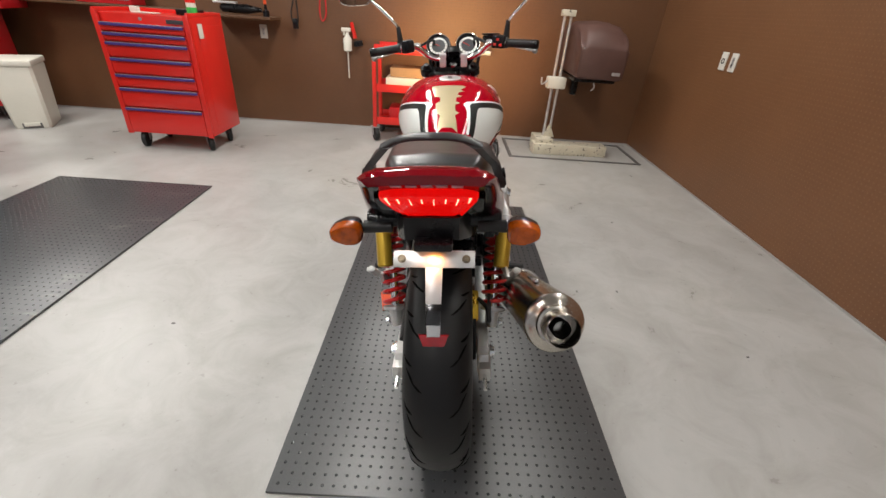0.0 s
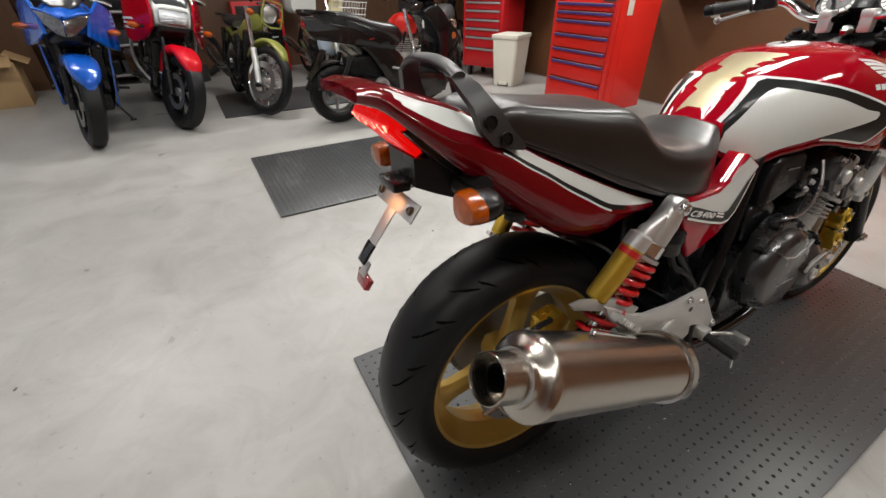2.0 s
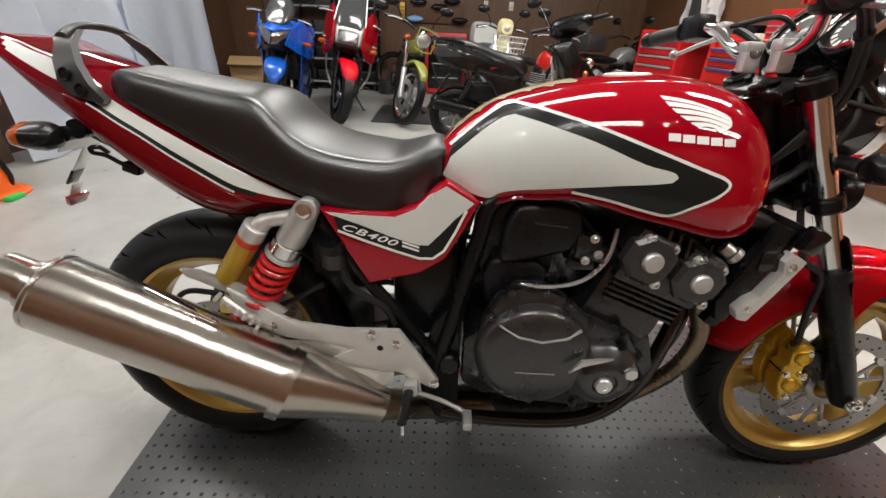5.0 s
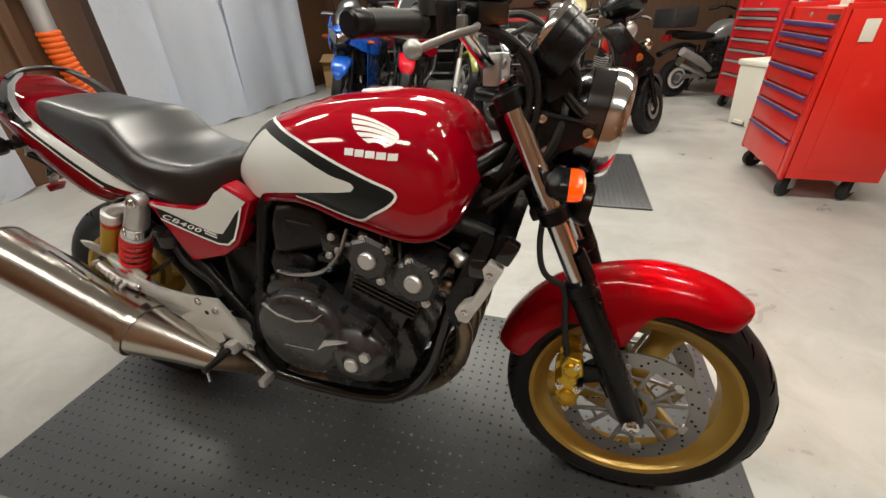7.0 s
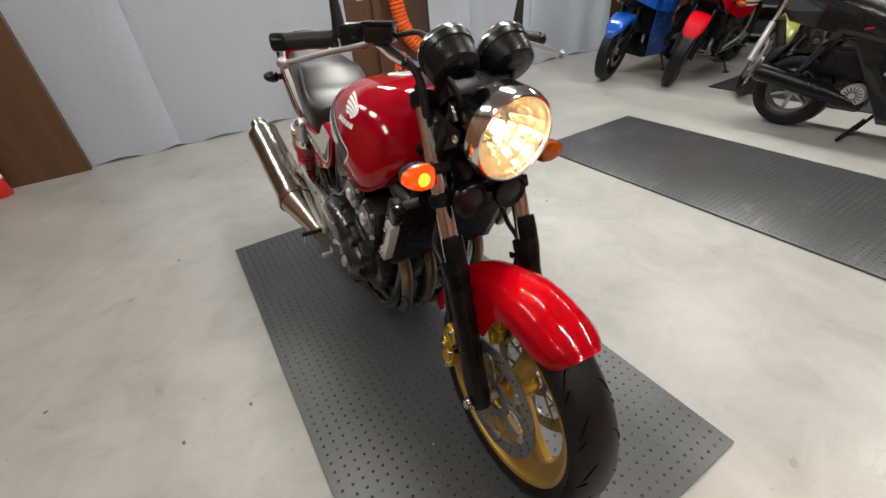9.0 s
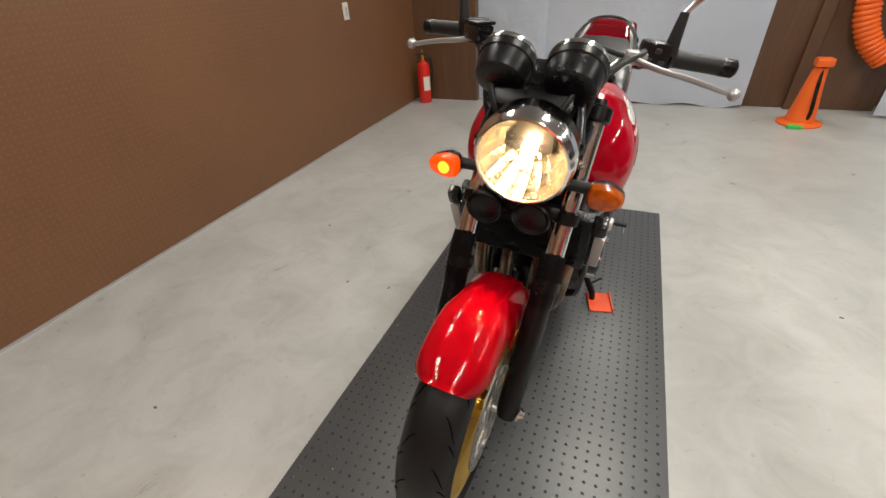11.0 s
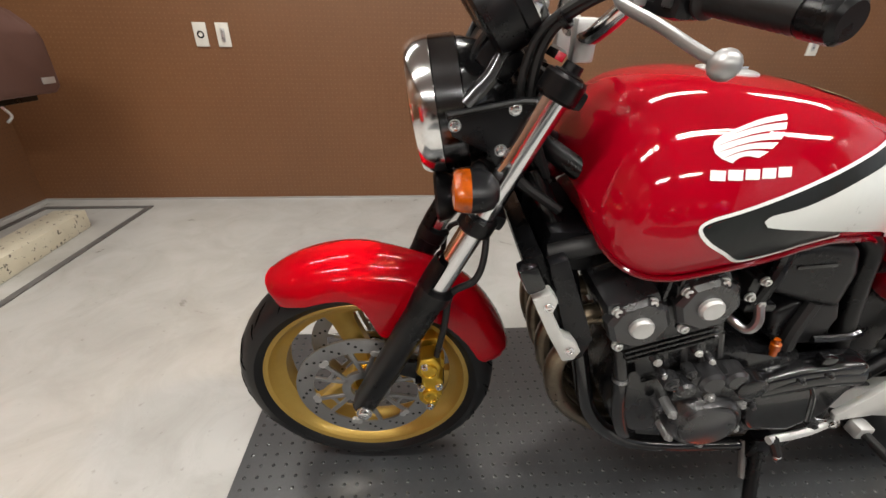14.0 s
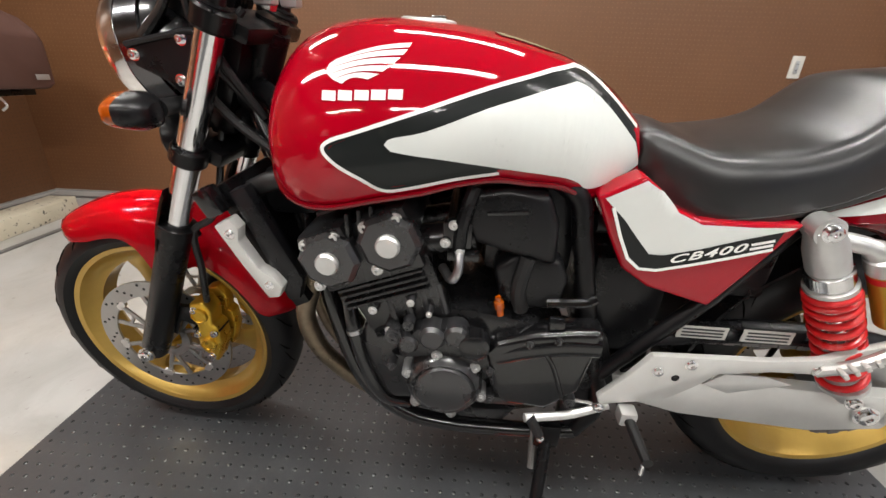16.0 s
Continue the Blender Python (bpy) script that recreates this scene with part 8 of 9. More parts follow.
def plain_wheel(name, parent, y, R, W, spoked, rim_mat="rim", disc=True):
    rb = R - W * 0.75
    w = part(name, lathe(B(), [(-W * 0.34, rb - 0.008), (-W * 0.47, rb + 0.012), (-W * 0.5, R - W * 0.36), (-W * 0.36, R - W * 0.09), (0, R), (W * 0.36, R - W * 0.09), (W * 0.5, R - W * 0.36), (W * 0.47, rb + 0.012), (W * 0.34, rb - 0.008)], (0, y, R), (1, 0, 0), 48, True), "tyre", parent)
    part("rim", lathe(B(), [(-W * 0.36, rb + 0.004), (-W * 0.36, rb - 0.006), (-0.012, rb - 0.022), (0.012, rb - 0.022), (W * 0.36, rb - 0.006), (W * 0.36, rb + 0.004), (0, rb - 0.008)], (0, y, R), (1, 0, 0), 40, True), "chrome" if spoked else rim_mat, w)
    part("hub", lathe(B(), [(-0.05, 0.02), (-0.05, 0.035), (-0.02, 0.028), (0.02, 0.028), (0.05, 0.035), (0.05, 0.02)], (0, y, R), (1, 0, 0), 20), "rim", w)
    k = 28 if spoked else 6
    for i in range(k):
        a = 2 * math.pi * i / k
        if spoked:
            e = 0.5 * (1 if i % 2 else -1)
            sx = 0.03 * (1 if i % 4 < 2 else -1)
            part("spoke", rod(B(), (sx, y + 0.03 * math.sin(a), R + 0.03 * math.cos(a)), (0, y + (rb - 0.015) * math.sin(a + e), R + (rb - 0.015) * math.cos(a + e)), 0.0022, 5), "chrome", w)
        else:
            part("spoke", tube(B(), [(0, y + 0.025 * math.sin(a), R + 0.025 * math.cos(a)), (0, y + (rb - 0.02) * math.sin(a + 0.15), R + (rb - 0.02) * math.cos(a + 0.15))], [0.016, 0.013], 8, flat=0.8), rim_mat, w)
    if disc:
        for s in (-1, 1):
            part("brake_disc", lathe(B(), [(-0.002, rb * 0.48), (-0.002, rb * 0.70), (0.002, rb * 0.70), (0.002, rb * 0.48)], (0.058 * s, y, R), (1, 0, 0), 36, True), "disc", w)
    return w


def blob(parent, name, table, material, label="", flat=0.75, power=0.7, n=26):
    """A body lofted along y from rows of (y, low, top, half width)."""
    rings = []
    y0, y1 = table[0][0], table[-1][0]
    for i in range(25):
        y = y0 + (y1 - y0) * i / 24
        lo, hi, hw = smooth(table, y)
        c, h = (lo + hi) / 2, (hi - lo) / 2
        rings.append([(hw * math.copysign(abs(math.cos(q)) ** power, math.cos(q)), y, c + h * math.copysign(abs(math.sin(q)) ** flat, math.sin(q))) for q in (2 * math.pi * k / n for k in range(n))])
    return part(name, skin(B(), rings), material, parent, label, 60)


def common(t, wb, R, W, fork_mat, spoked, bar_h, bar_w, rake=0.32, steer_y=None, rim_mat="rim", lean=4):
    """Wheels, fork, frame, engine, bars and mirrors that every parked machine has."""
    plain_wheel("rear_wheel", t, 0, R, W * 1.2, spoked, rim_mat)
    plain_wheel("front_wheel", t, wb, R, W, spoked, rim_mat)
    hy, hz = wb - rake * (bar_h - R), bar_h - 0.06
    for s in (-1, 1):
        part("fork_leg", tube(B(), [(0.085 * s, wb - 0.01, R - 0.03), (0.085 * s, wb - 0.01 - rake * 0.26, R + 0.25)], [0.026, 0.028], 14), fork_mat, t)
        part("stanchion", rod(B(), (0.085 * s, wb - 0.01 - rake * 0.25, R + 0.24), (0.085 * s, hy, hz), 0.019, 12), "chrome" if spoked else "black", t)
        part("handlebar", tube(B(), spline([(0.03 * s, hy, bar_h), (0.12 * s, hy - 0.01, bar_h + 0.03), (bar_w * 0.55 * s, hy - 0.05, bar_h + 0.04), (bar_w * s, hy - 0.12, bar_h + 0.02)], 5), 0.011, 10), "black", t)
        part("grip", rod(B(), (bar_w * 0.66 * s, hy - 0.07, bar_h + 0.036), (bar_w * s, hy - 0.122, bar_h + 0.02), 0.018, 12), "rubber", t)
        part("lever", tube(B(), spline([(bar_w * 0.55 * s, hy - 0.02, bar_h + 0.035), (bar_w * 0.8 * s, hy - 0.03, bar_h + 0.03), (bar_w * 0.98 * s, hy - 0.05, bar_h + 0.015)], 4), 0.007, 8), "alu", t)
        ms = part("mirror_stalk", tube(B(), spline([(bar_w * 0.5 * s, hy - 0.04, bar_h + 0.04), (bar_w * 0.55 * s, hy - 0.03, bar_h + 0.12), (bar_w * 0.75 * s, hy - 0.05, bar_h + 0.2)], 4), 0.006, 8), "black", t)
        part("mirror", ball(B(), (bar_w * 0.84 * s, hy - 0.06, bar_h + 0.22), (0.075, 0.022, 0.045), 16), "plastic", ms)
        part("down_tube", tube(B(), spline([(0.04 * s, hy + 0.02, hz - 0.08), (0.10 * s, wb * 0.66, 0.33), (0.12 * s, wb * 0.55, 0.2), (0.12 * s, wb * 0.36, 0.22), (0.12 * s, wb * 0.33, 0.4)], 5), 0.016, 10), "black", t)
        part("swingarm", rbox(B(), (0.11 * s, wb * 0.17, R + 0.02), (0.025, wb * 0.36, 0.05), 0.006), "alu", t)
        part("shock", rod(B(), (0.13 * s, 0.1, R + 0.04), (0.13 * s, wb * 0.14, R + 0.36), 0.022, 12), "gloss", t)
        part("foot_peg", rod(B(), (0.14 * s, wb * 0.36, 0.30), (0.27 * s, wb * 0.36, 0.30), 0.012, 10), "rubber", t)
    part("crankcase", rbox(B(), (0, wb * 0.48, 0.36), (0.32, wb * 0.28, 0.24), 0.04, seg=3), "engine", t)
    part("cylinder", rbox(B(), (0, wb * 0.58, 0.53), (0.28, 0.17, 0.20), 0.02, pose(0, 0, 0, -20, 0, 0)), "engine", t)
    for s in (-1, 1):
        part("engine_cover", lathe(B(), [(0.15, 0.085), (0.185, 0.08), (0.195, 0.06), (0.195, 0.001)] if s > 0 else [(-0.15, 0.085), (-0.185, 0.08), (-0.195, 0.06), (-0.195, 0.001)], (0, wb * 0.46, 0.36), (1, 0, 0), 24), "engine", t)
        part("exhaust_pipe", tube(B(), spline([(0.07 * s, wb * 0.64, 0.50), (0.08 * s, wb * 0.70, 0.38), (0.08 * s, wb * 0.64, 0.22), (0.06 * s, wb * 0.45, 0.16)], 5), 0.02, 10), "steel", t)
    part("muffler", tube(B(), [(0.15, wb * 0.30, 0.24), (0.19, wb * 0.16, 0.30), (0.22, -0.16, 0.42)], [0.035, 0.055, 0.055], 18), "steel", t)
    part("side_stand", tube(B(), [(-0.12, wb * 0.42, 0.2), (-0.24, wb * 0.45, 0.012 + 0.245 * math.tan(radians(lean)))], [0.012, 0.010], 8), "black", t)
    part("stand_foot", rbox(B(), (-0.245, wb * 0.45, 0.006 + 0.245 * math.tan(radians(lean))), (0.05, 0.06, 0.010), 0.002, pose(0, 0, 0, 0, lean, 0)), "black", t)
    return hy, hz


def steer(t, hy, hz, rake, angle, more=()):
    """Turn the front end of a parked machine to its left."""
    turn = Matrix.Translation((0, hy, hz)) @ Matrix.Rotation(radians(angle), 4, V((0, -rake, 1)).normalized()) @ Matrix.Translation((0, -hy, -hz))
    for ob in t.children:
        if ob.name.split(".")[0] in ("front_wheel", "fork_leg", "stanchion", "handlebar", "grip", "lever", "front_fender") + tuple(more):
            ob.matrix_basis = turn


def head_unit(t, y, z, w, h, material="glass", round_=False, r=0.085):
    if round_:
        b = part("headlamp", lathe(B(), [(-0.09, 0.02), (-0.05, r * 0.8), (0, r), (0.006, r)], (0, y, z), (0, 1, 0), 32), "black", t)
        part("ring", lathe(B(), [(0.0, r), (0.012, r + 0.004), (0.02, r - 0.004), (0.008, r - 0.008)], (0, y, z), (0, 1, 0), 32, True), "chrome", b)
        part("lens", lathe(B(), [(0.006, r - 0.006), (0.02, r * 0.6), (0.026, 0.001)], (0, y, z), (0, 1, 0), 32), "alu", b)
    else:
        b = part("headlamp", ball(B(), (0, y, z), (w, 0.03, h), 24), "reflector", t, "clear multi-reflector headlamp")
        for s in (-1, 1):
            part("bowl", lathe(B(), [(0, h * 0.55), (0.006, h * 0.5), (0.0, h * 0.2)], (0.45 * w * s, y + 0.026, z), (0, 1, 0), 20), "alu", b)


# blue sports machine
bl = thing("parked_motorcycle", pose(-4.927, -1.323, 0.0, 0, -8, -86), "blue fully faired sports motorcycle parked beside a shelf", "motorcycle")
hy, hz = common(bl, 1.35, 0.30, 0.12, "black", False, 0.98, 0.30, rim_mat="black", lean=8)
blob(bl, "nose", [(1.06, 0.74, 0.99, 0.16), (1.18, 0.74, 0.985, 0.15), (1.30, 0.765, 0.94, 0.105), (1.38, 0.79, 0.88, 0.05), (1.41, 0.81, 0.85, 0.015)], "blue", "glossy blue nose fairing", 0.9, 0.95)
flank(bl, "side_panel", [(1.36, 0.78), (1.30, 0.90), (1.12, 1.00), (0.98, 0.93), (0.80, 0.78), (0.84, 0.66), (1.00, 0.66), (1.16, 0.70)], lambda y, z: 0.10 + 0.42 * min(0.42, 1.42 - y) - 0.18 * max(0, z - 0.88), "blue", "blue fairing flank", 0.018)
blob(bl, "chin", [(1.10, 0.66, 0.78, 0.14), (1.24, 0.69, 0.80, 0.12), (1.36, 0.73, 0.80, 0.07), (1.40, 0.75, 0.79, 0.03)], "plastic", "black lower nose", 0.8, 0.8)
flank(bl, "lower_panel", [(1.06, 0.68), (0.80, 0.66), (0.62, 0.44), (0.56, 0.26), (0.70, 0.20), (0.98, 0.24), (1.02, 0.42)], lambda y, z: 0.19 + 0.06 * (z - 0.4), "blue", "blue lower fairing panel")
part("radiator", rbox(B(), (0, 1.0, 0.56), (0.30, 0.04, 0.26), 0.01, pose(0, 0, 0, -18, 0, 0)), "black", bl)
part("belly", rbox(B(), (0, 0.78, 0.26), (0.30, 0.40, 0.14), 0.04), "plastic", bl)
blob(bl, "fuel_tank", [(0.45, 0.70, 0.78, 0.10), (0.60, 0.68, 0.93, 0.16), (0.80, 0.68, 0.98, 0.17), (0.95, 0.70, 0.92, 0.12)], "blue")
blob(bl, "seat", [(-0.05, 0.80, 0.88, 0.08), (0.1, 0.76, 0.86, 0.12), (0.3, 0.70, 0.78, 0.14), (0.5, 0.70, 0.76, 0.12)], "seat")
blob(bl, "tail_cowl", [(-0.30, 0.86, 0.90, 0.05), (-0.1, 0.76, 0.86, 0.10), (0.2, 0.66, 0.76, 0.11)], "blue")
blob(bl, "front_fender", [(1.08, 0.42, 0.52, 0.06), (1.20, 0.50, 0.63, 0.095), (1.36, 0.56, 0.66, 0.10), (1.52, 0.50, 0.60, 0.085), (1.60, 0.46, 0.52, 0.03)], "blue")
blob(bl, "screen", [(1.00, 0.98, 1.20, 0.10), (1.05, 0.96, 1.19, 0.125), (1.14, 0.95, 1.10, 0.125), (1.24, 0.94, 1.00, 0.095), (1.29, 0.93, 0.95, 0.05)], "smoke", "tinted windscreen", 0.9, 0.9)
for s in (-1, 1):
    hd = part("headlamp", prism(B(), [(0.003 * s, 0.770), (0.050 * s, 0.785), (0.110 * s, 0.840), (0.150 * s, 0.915), (0.085 * s, 0.905), (0.003 * s, 0.872)], 1.33, 1.37, 0.005, "y"), "lens", bl, "slanted clear headlamp")
    for v in hd.data.vertices:
        v.co.y += 0.075 - 0.70 * abs(v.co.x) - 0.35 * max(0, v.co.z - 0.82)
    part("brow", tube(B(), [(0.004 * s, 1.405, 0.884), (0.085 * s, 1.345, 0.915), (0.155 * s, 1.275, 0.925)], [0.014, 0.013, 0.008], 10), "blue", bl)
steer(bl, hy, hz, 0.32, 12)
for s in (-1, 1):
    part("accent", rbox(B(), (0.152 * s, 1.20, 0.915), (0.006, 0.11, 0.022), 0.002, pose(0, 0, 0, -38, 0, 17 * s)), "lime", bl, "bright yellow-green accent")
    part("turn_signal", ball(B(), (0.26 * s, 1.12, 0.80), (0.045, 0.03, 0.022), 14), "amber", bl)

# red and white half-faired machine
rd = thing("parked_motorcycle", pose(-5.186, -0.807, 0.0, 0, -11, -82), "red and white half-faired motorcycle on its side stand", "motorcycle")
hy, hz = common(rd, 1.42, 0.30, 0.125, "black", False, 1.0, 0.33, rim_mat="black", lean=11)
blob(rd, "nose", [(1.04, 0.72, 1.02, 0.175), (1.18, 0.73, 1.03, 0.165), (1.30, 0.75, 0.985, 0.145), (1.37, 0.775, 0.94, 0.128), (1.40, 0.79, 0.925, 0.118)], "white", "white centre fairing", 0.5, 0.5)
blob(rd, "chin", [(1.12, 0.63, 0.75, 0.16), (1.26, 0.67, 0.775, 0.15), (1.38, 0.745, 0.795, 0.12), (1.405, 0.765, 0.79, 0.10)], "plastic", "black duct under the headlamp", 0.6, 0.6)
flank(rd, "side_panel", [(1.385, 0.775), (1.375, 0.90), (1.33, 0.985), (1.24, 1.06), (1.10, 1.12), (0.94, 1.04), (0.84, 0.84), (0.92, 0.66), (1.10, 0.63), (1.26, 0.68)], lambda y, z: 0.140 + 0.34 * min(0.44, 1.42 - y) - 0.20 * max(0, z - 0.94), "red", "red fairing flank", 0.016)
for k in range(3):
    flank(rd, "side_band", [(1.12, 0.80 - 0.035 * k), (1.10, 0.815 - 0.035 * k), (0.90, 0.80 - 0.03 * k), (0.89, 0.785 - 0.03 * k)], lambda y, z: 0.144 + 0.34 * min(0.44, 1.42 - y), "white", "", 0.004)
flank(rd, "screen_rim", [(1.335, 0.965), (1.33, 1.0), (1.20, 1.12), (1.06, 1.26), (1.02, 1.28), (1.03, 1.24), (1.16, 1.10), (1.29, 0.985)], lambda y, z: 0.162 - 0.10 * max(0, z - 0.98), "white", "white rim beside the screen", 0.012)
part("radiator", rbox(B(), (0, 1.06, 0.54), (0.30, 0.04, 0.26), 0.01, pose(0, 0, 0, -18, 0, 0)), "black", rd)
blob(rd, "screen", [(0.98, 1.05, 1.31, 0.08), (1.04, 1.03, 1.28, 0.118), (1.14, 1.01, 1.19, 0.138), (1.25, 0.99, 1.09, 0.138), (1.34, 0.93, 0.985, 0.118), (1.365, 0.92, 0.945, 0.10)], "smoke", "tinted windscreen with pale rim", 0.8, 0.6)
blob(rd, "fuel_tank", [(0.50, 0.72, 0.80, 0.10), (0.65, 0.70, 0.95, 0.17), (0.85, 0.70, 0.99, 0.19), (1.02, 0.72, 0.93, 0.13)], "red")
blob(rd, "seat", [(-0.08, 0.82, 0.90, 0.10), (0.12, 0.76, 0.87, 0.13), (0.3, 0.70, 0.79, 0.15), (0.52, 0.71, 0.78, 0.12)], "seat")
blob(rd, "tail_cowl", [(-0.30, 0.88, 0.93, 0.07), (-0.1, 0.76, 0.88, 0.11), (0.2, 0.64, 0.76, 0.13)], "white")
blob(rd, "front_fender", [(1.12, 0.40, 0.50, 0.05), (1.24, 0.52, 0.63, 0.085), (1.42, 0.585, 0.66, 0.092), (1.58, 0.50, 0.59, 0.08), (1.64, 0.44, 0.50, 0.03)], "fender")
part("headlamp", rbox(B(), (0, 1.392, 0.855), (0.205, 0.05, 0.115), 0.014, pose(0, 0, 0, 14, 0, 0), seg=3), "lens", rd, "square clear headlamp")
for s in (-1, 1):
    part("turn_signal", ball(B(), (0.262 * s, 1.27, 0.765), (0.042, 0.03, 0.026), 14), "amber", rd)
    part("signal_stalk", rod(B(), (0.15 * s, 1.26, 0.765), (0.23 * s, 1.27, 0.765), 0.011, 8), "plastic", rd)
    part("side_guard", tube(B(), spline([(0.2 * s, 0.95, 0.9), (0.25 * s, 0.8, 0.7), (0.24 * s, 0.72, 0.45), (0.16 * s, 0.85, 0.3)], 5), 0.012, 8), "alu", rd)

steer(rd, hy, hz, 0.32, 16)

# small olive machine with spoked wheels
gn = thing("parked_motorcycle", pose(-5.034, -0.013, 0.012, 0, -9, -85), "small olive-yellow trail motorcycle with spoked wheels on a mat", "motorcycle")
hy, hz = common(gn, 1.22, 0.30, 0.085, "alu", True, 0.93, 0.34, 0.42, lean=9)
part("engine_cover", rbox(B(), (0, 0.62, 0.50), (0.20, 0.2, 0.12), 0.03), "alu", gn)
blob(gn, "body", [(0.35, 0.52, 0.66, 0.09), (0.6, 0.50, 0.70, 0.10), (0.85, 0.55, 0.80, 0.09), (1.0, 0.70, 0.84, 0.05)], "lime")
blob(gn, "front_fender", [(0.95, 0.46, 0.50, 0.03), (1.03, 0.55, 0.60, 0.055), (1.20, 0.622, 0.662, 0.06), (1.36, 0.56, 0.61, 0.055), (1.43, 0.49, 0.53, 0.03)], "lime", "olive-yellow front fender")
blob(gn, "rear_fender", [(-0.32, 0.40, 0.46, 0.06), (-0.1, 0.58, 0.65, 0.075), (0.15, 0.60, 0.68, 0.08), (0.35, 0.52, 0.60, 0.07)], "lime")
blob(gn, "seat", [(0.05, 0.70, 0.78, 0.11), (0.25, 0.68, 0.78, 0.13), (0.5, 0.68, 0.75, 0.10)], "seat")
head_unit(gn, 1.15, 0.86, 0, 0, round_=True, r=0.075)
part("lamp_guard", tube(B(), [(x, 1.20, z) for x, z in ((-0.10, 0.77), (-0.11, 0.86), (-0.09, 0.96), (0.09, 0.96), (0.11, 0.86), (0.10, 0.77), (0.0, 0.75))], 0.008, 8, loop=True), "lime", gn, "olive headlamp guard frame")
part("mud_flap", rbox(B(), (0, 0.86, 0.34), (0.12, 0.012, 0.22), 0.004, pose(0, 0, 0, 26, 0, 0)), "rubber", gn)
part("leg_shield", rbox(B(), (0.0, 0.98, 0.56), (0.26, 0.05, 0.30), 0.02, pose(0, 0, 0, -22, 0, 0)), "black", gn)
for s in (-1, 1):
    part("turn_signal", ball(B(), (0.16 * s, 1.12, 0.83), (0.035, 0.028, 0.028), 14), "amber", gn)
steer(gn, hy, hz, 0.42, 26, ("headlamp", "lamp_guard", "turn_signal"))
part("rear_rack", rbox(B(), (0, -0.05, 0.78), (0.26, 0.34, 0.02), 0.006), "black", gn)

# cream machine with basket
cr = thing("parked_motorcycle", pose(-5.97, 1.06, 0.0, 0, -4, -82), "cream step-through motorcycle with pale leg shield and wire basket", "motorcycle")
hy, hz = common(cr, 1.18, 0.29, 0.075, "alu", True, 0.95, 0.32, 0.45)
blob(cr, "body", [(0.0, 0.48, 0.66, 0.10), (0.3, 0.44, 0.64, 0.11), (0.6, 0.40, 0.56, 0.09), (0.85, 0.50, 0.84, 0.08), (1.0, 0.72, 1.02, 0.07)], "cream", "cream pressed body")
blob(cr, "leg_shield", [(0.80, 0.30, 0.66, 0.20), (0.87, 0.34, 0.78, 0.20), (0.94, 0.52, 0.86, 0.12)], "paleblue", "pale blue leg shield")
blob(cr, "head_cowl", [(0.86, 0.92, 1.06, 0.07), (0.98, 0.88, 1.09, 0.10), (1.08, 0.92, 1.06, 0.07)], "cream")
head_unit(cr, 1.06, 0.98, 0, 0, round_=True, r=0.065)
blob(cr, "front_fender", [(0.88, 0.36, 0.44, 0.05), (1.0, 0.52, 0.60, 0.07), (1.18, 0.585, 0.65, 0.07), (1.36, 0.50, 0.57, 0.06)], "cream")
blob(cr, "seat", [(0.0, 0.70, 0.78, 0.11), (0.2, 0.68, 0.79, 0.13), (0.42, 0.66, 0.74, 0.10)], "seat")
blob(cr, "top_case", [(-0.30, 0.74, 1.0, 0.18), (-0.15, 0.72, 1.05, 0.2), (0.0, 0.74, 1.0, 0.17)], "white", "pale top case", 0.45, 0.45)
bk = B()
for i in range(9):
    rod(bk, (-0.16 + i * 0.04, 1.14, 0.72), (-0.16 + i * 0.04, 1.24, 0.90), 0.003, 5)
    rod(bk, (-0.16 + i * 0.04, 1.36, 0.72), (-0.16 + i * 0.04, 1.42, 0.90), 0.003, 5)
for z, a, b in ((0.72, 1.14, 1.36), (0.78, 1.17, 1.38), (0.84, 1.21, 1.40), (0.90, 1.24, 1.42)):
    tube(bk, [(-0.17, a, z), (0.17, a, z), (0.17, b, z), (-0.17, b, z)], 0.004, 5, loop=True)
part("basket", bk, "print", cr, "white wire basket")

# red-tanked classic and a far machine with silver wheels
cl = thing("parked_motorcycle", pose(-4.66, 1.42, 0.0, 0, -4, -72), "small motorcycle with round red tank and chrome engine", "motorcycle")
hy, hz = common(cl, 1.02, 0.24, 0.095, "chrome", True, 0.90, 0.26, 0.40)
blob(cl, "fuel_tank", [(0.44, 0.60, 0.66, 0.06), (0.52, 0.58, 0.76, 0.10), (0.66, 0.59, 0.81, 0.115), (0.80, 0.62, 0.76, 0.06)], "toolred", "small bright red tank")
blob(cl, "seat", [(-0.1, 0.64, 0.72, 0.10), (0.15, 0.62, 0.71, 0.12), (0.46, 0.60, 0.67, 0.09)], "seat")
head_unit(cl, 0.86, 0.82, 0, 0, round_=True, r=0.07)
blob(cl, "front_fender", [(0.76, 0.34, 0.40, 0.04), (0.87, 0.45, 0.50, 0.06), (1.02, 0.50, 0.53, 0.06), (1.18, 0.44, 0.48, 0.05)], "chrome")
te = part("top_engine", rbox(B(), (0, 0.60, 0.36), (0.36, 0.26, 0.20), 0.05, seg=3), "alu", cl, "polished engine")
for k in range(6):
    part("cooling_fin", rbox(B(), (0, 0.63, 0.46 + 0.02 * k), (0.30, 0.22, 0.009), 0.003), "alu", te)
part("head_cap", rbox(B(), (0, 0.63, 0.585), (0.24, 0.16, 0.05), 0.02), "chrome", te)
part("side_dome", lathe(B(), [(0.17, 0.085), (0.20, 0.07), (0.205, 0.001)], (0, 0.56, 0.36), (1, 0, 0), 24), "chrome", te)

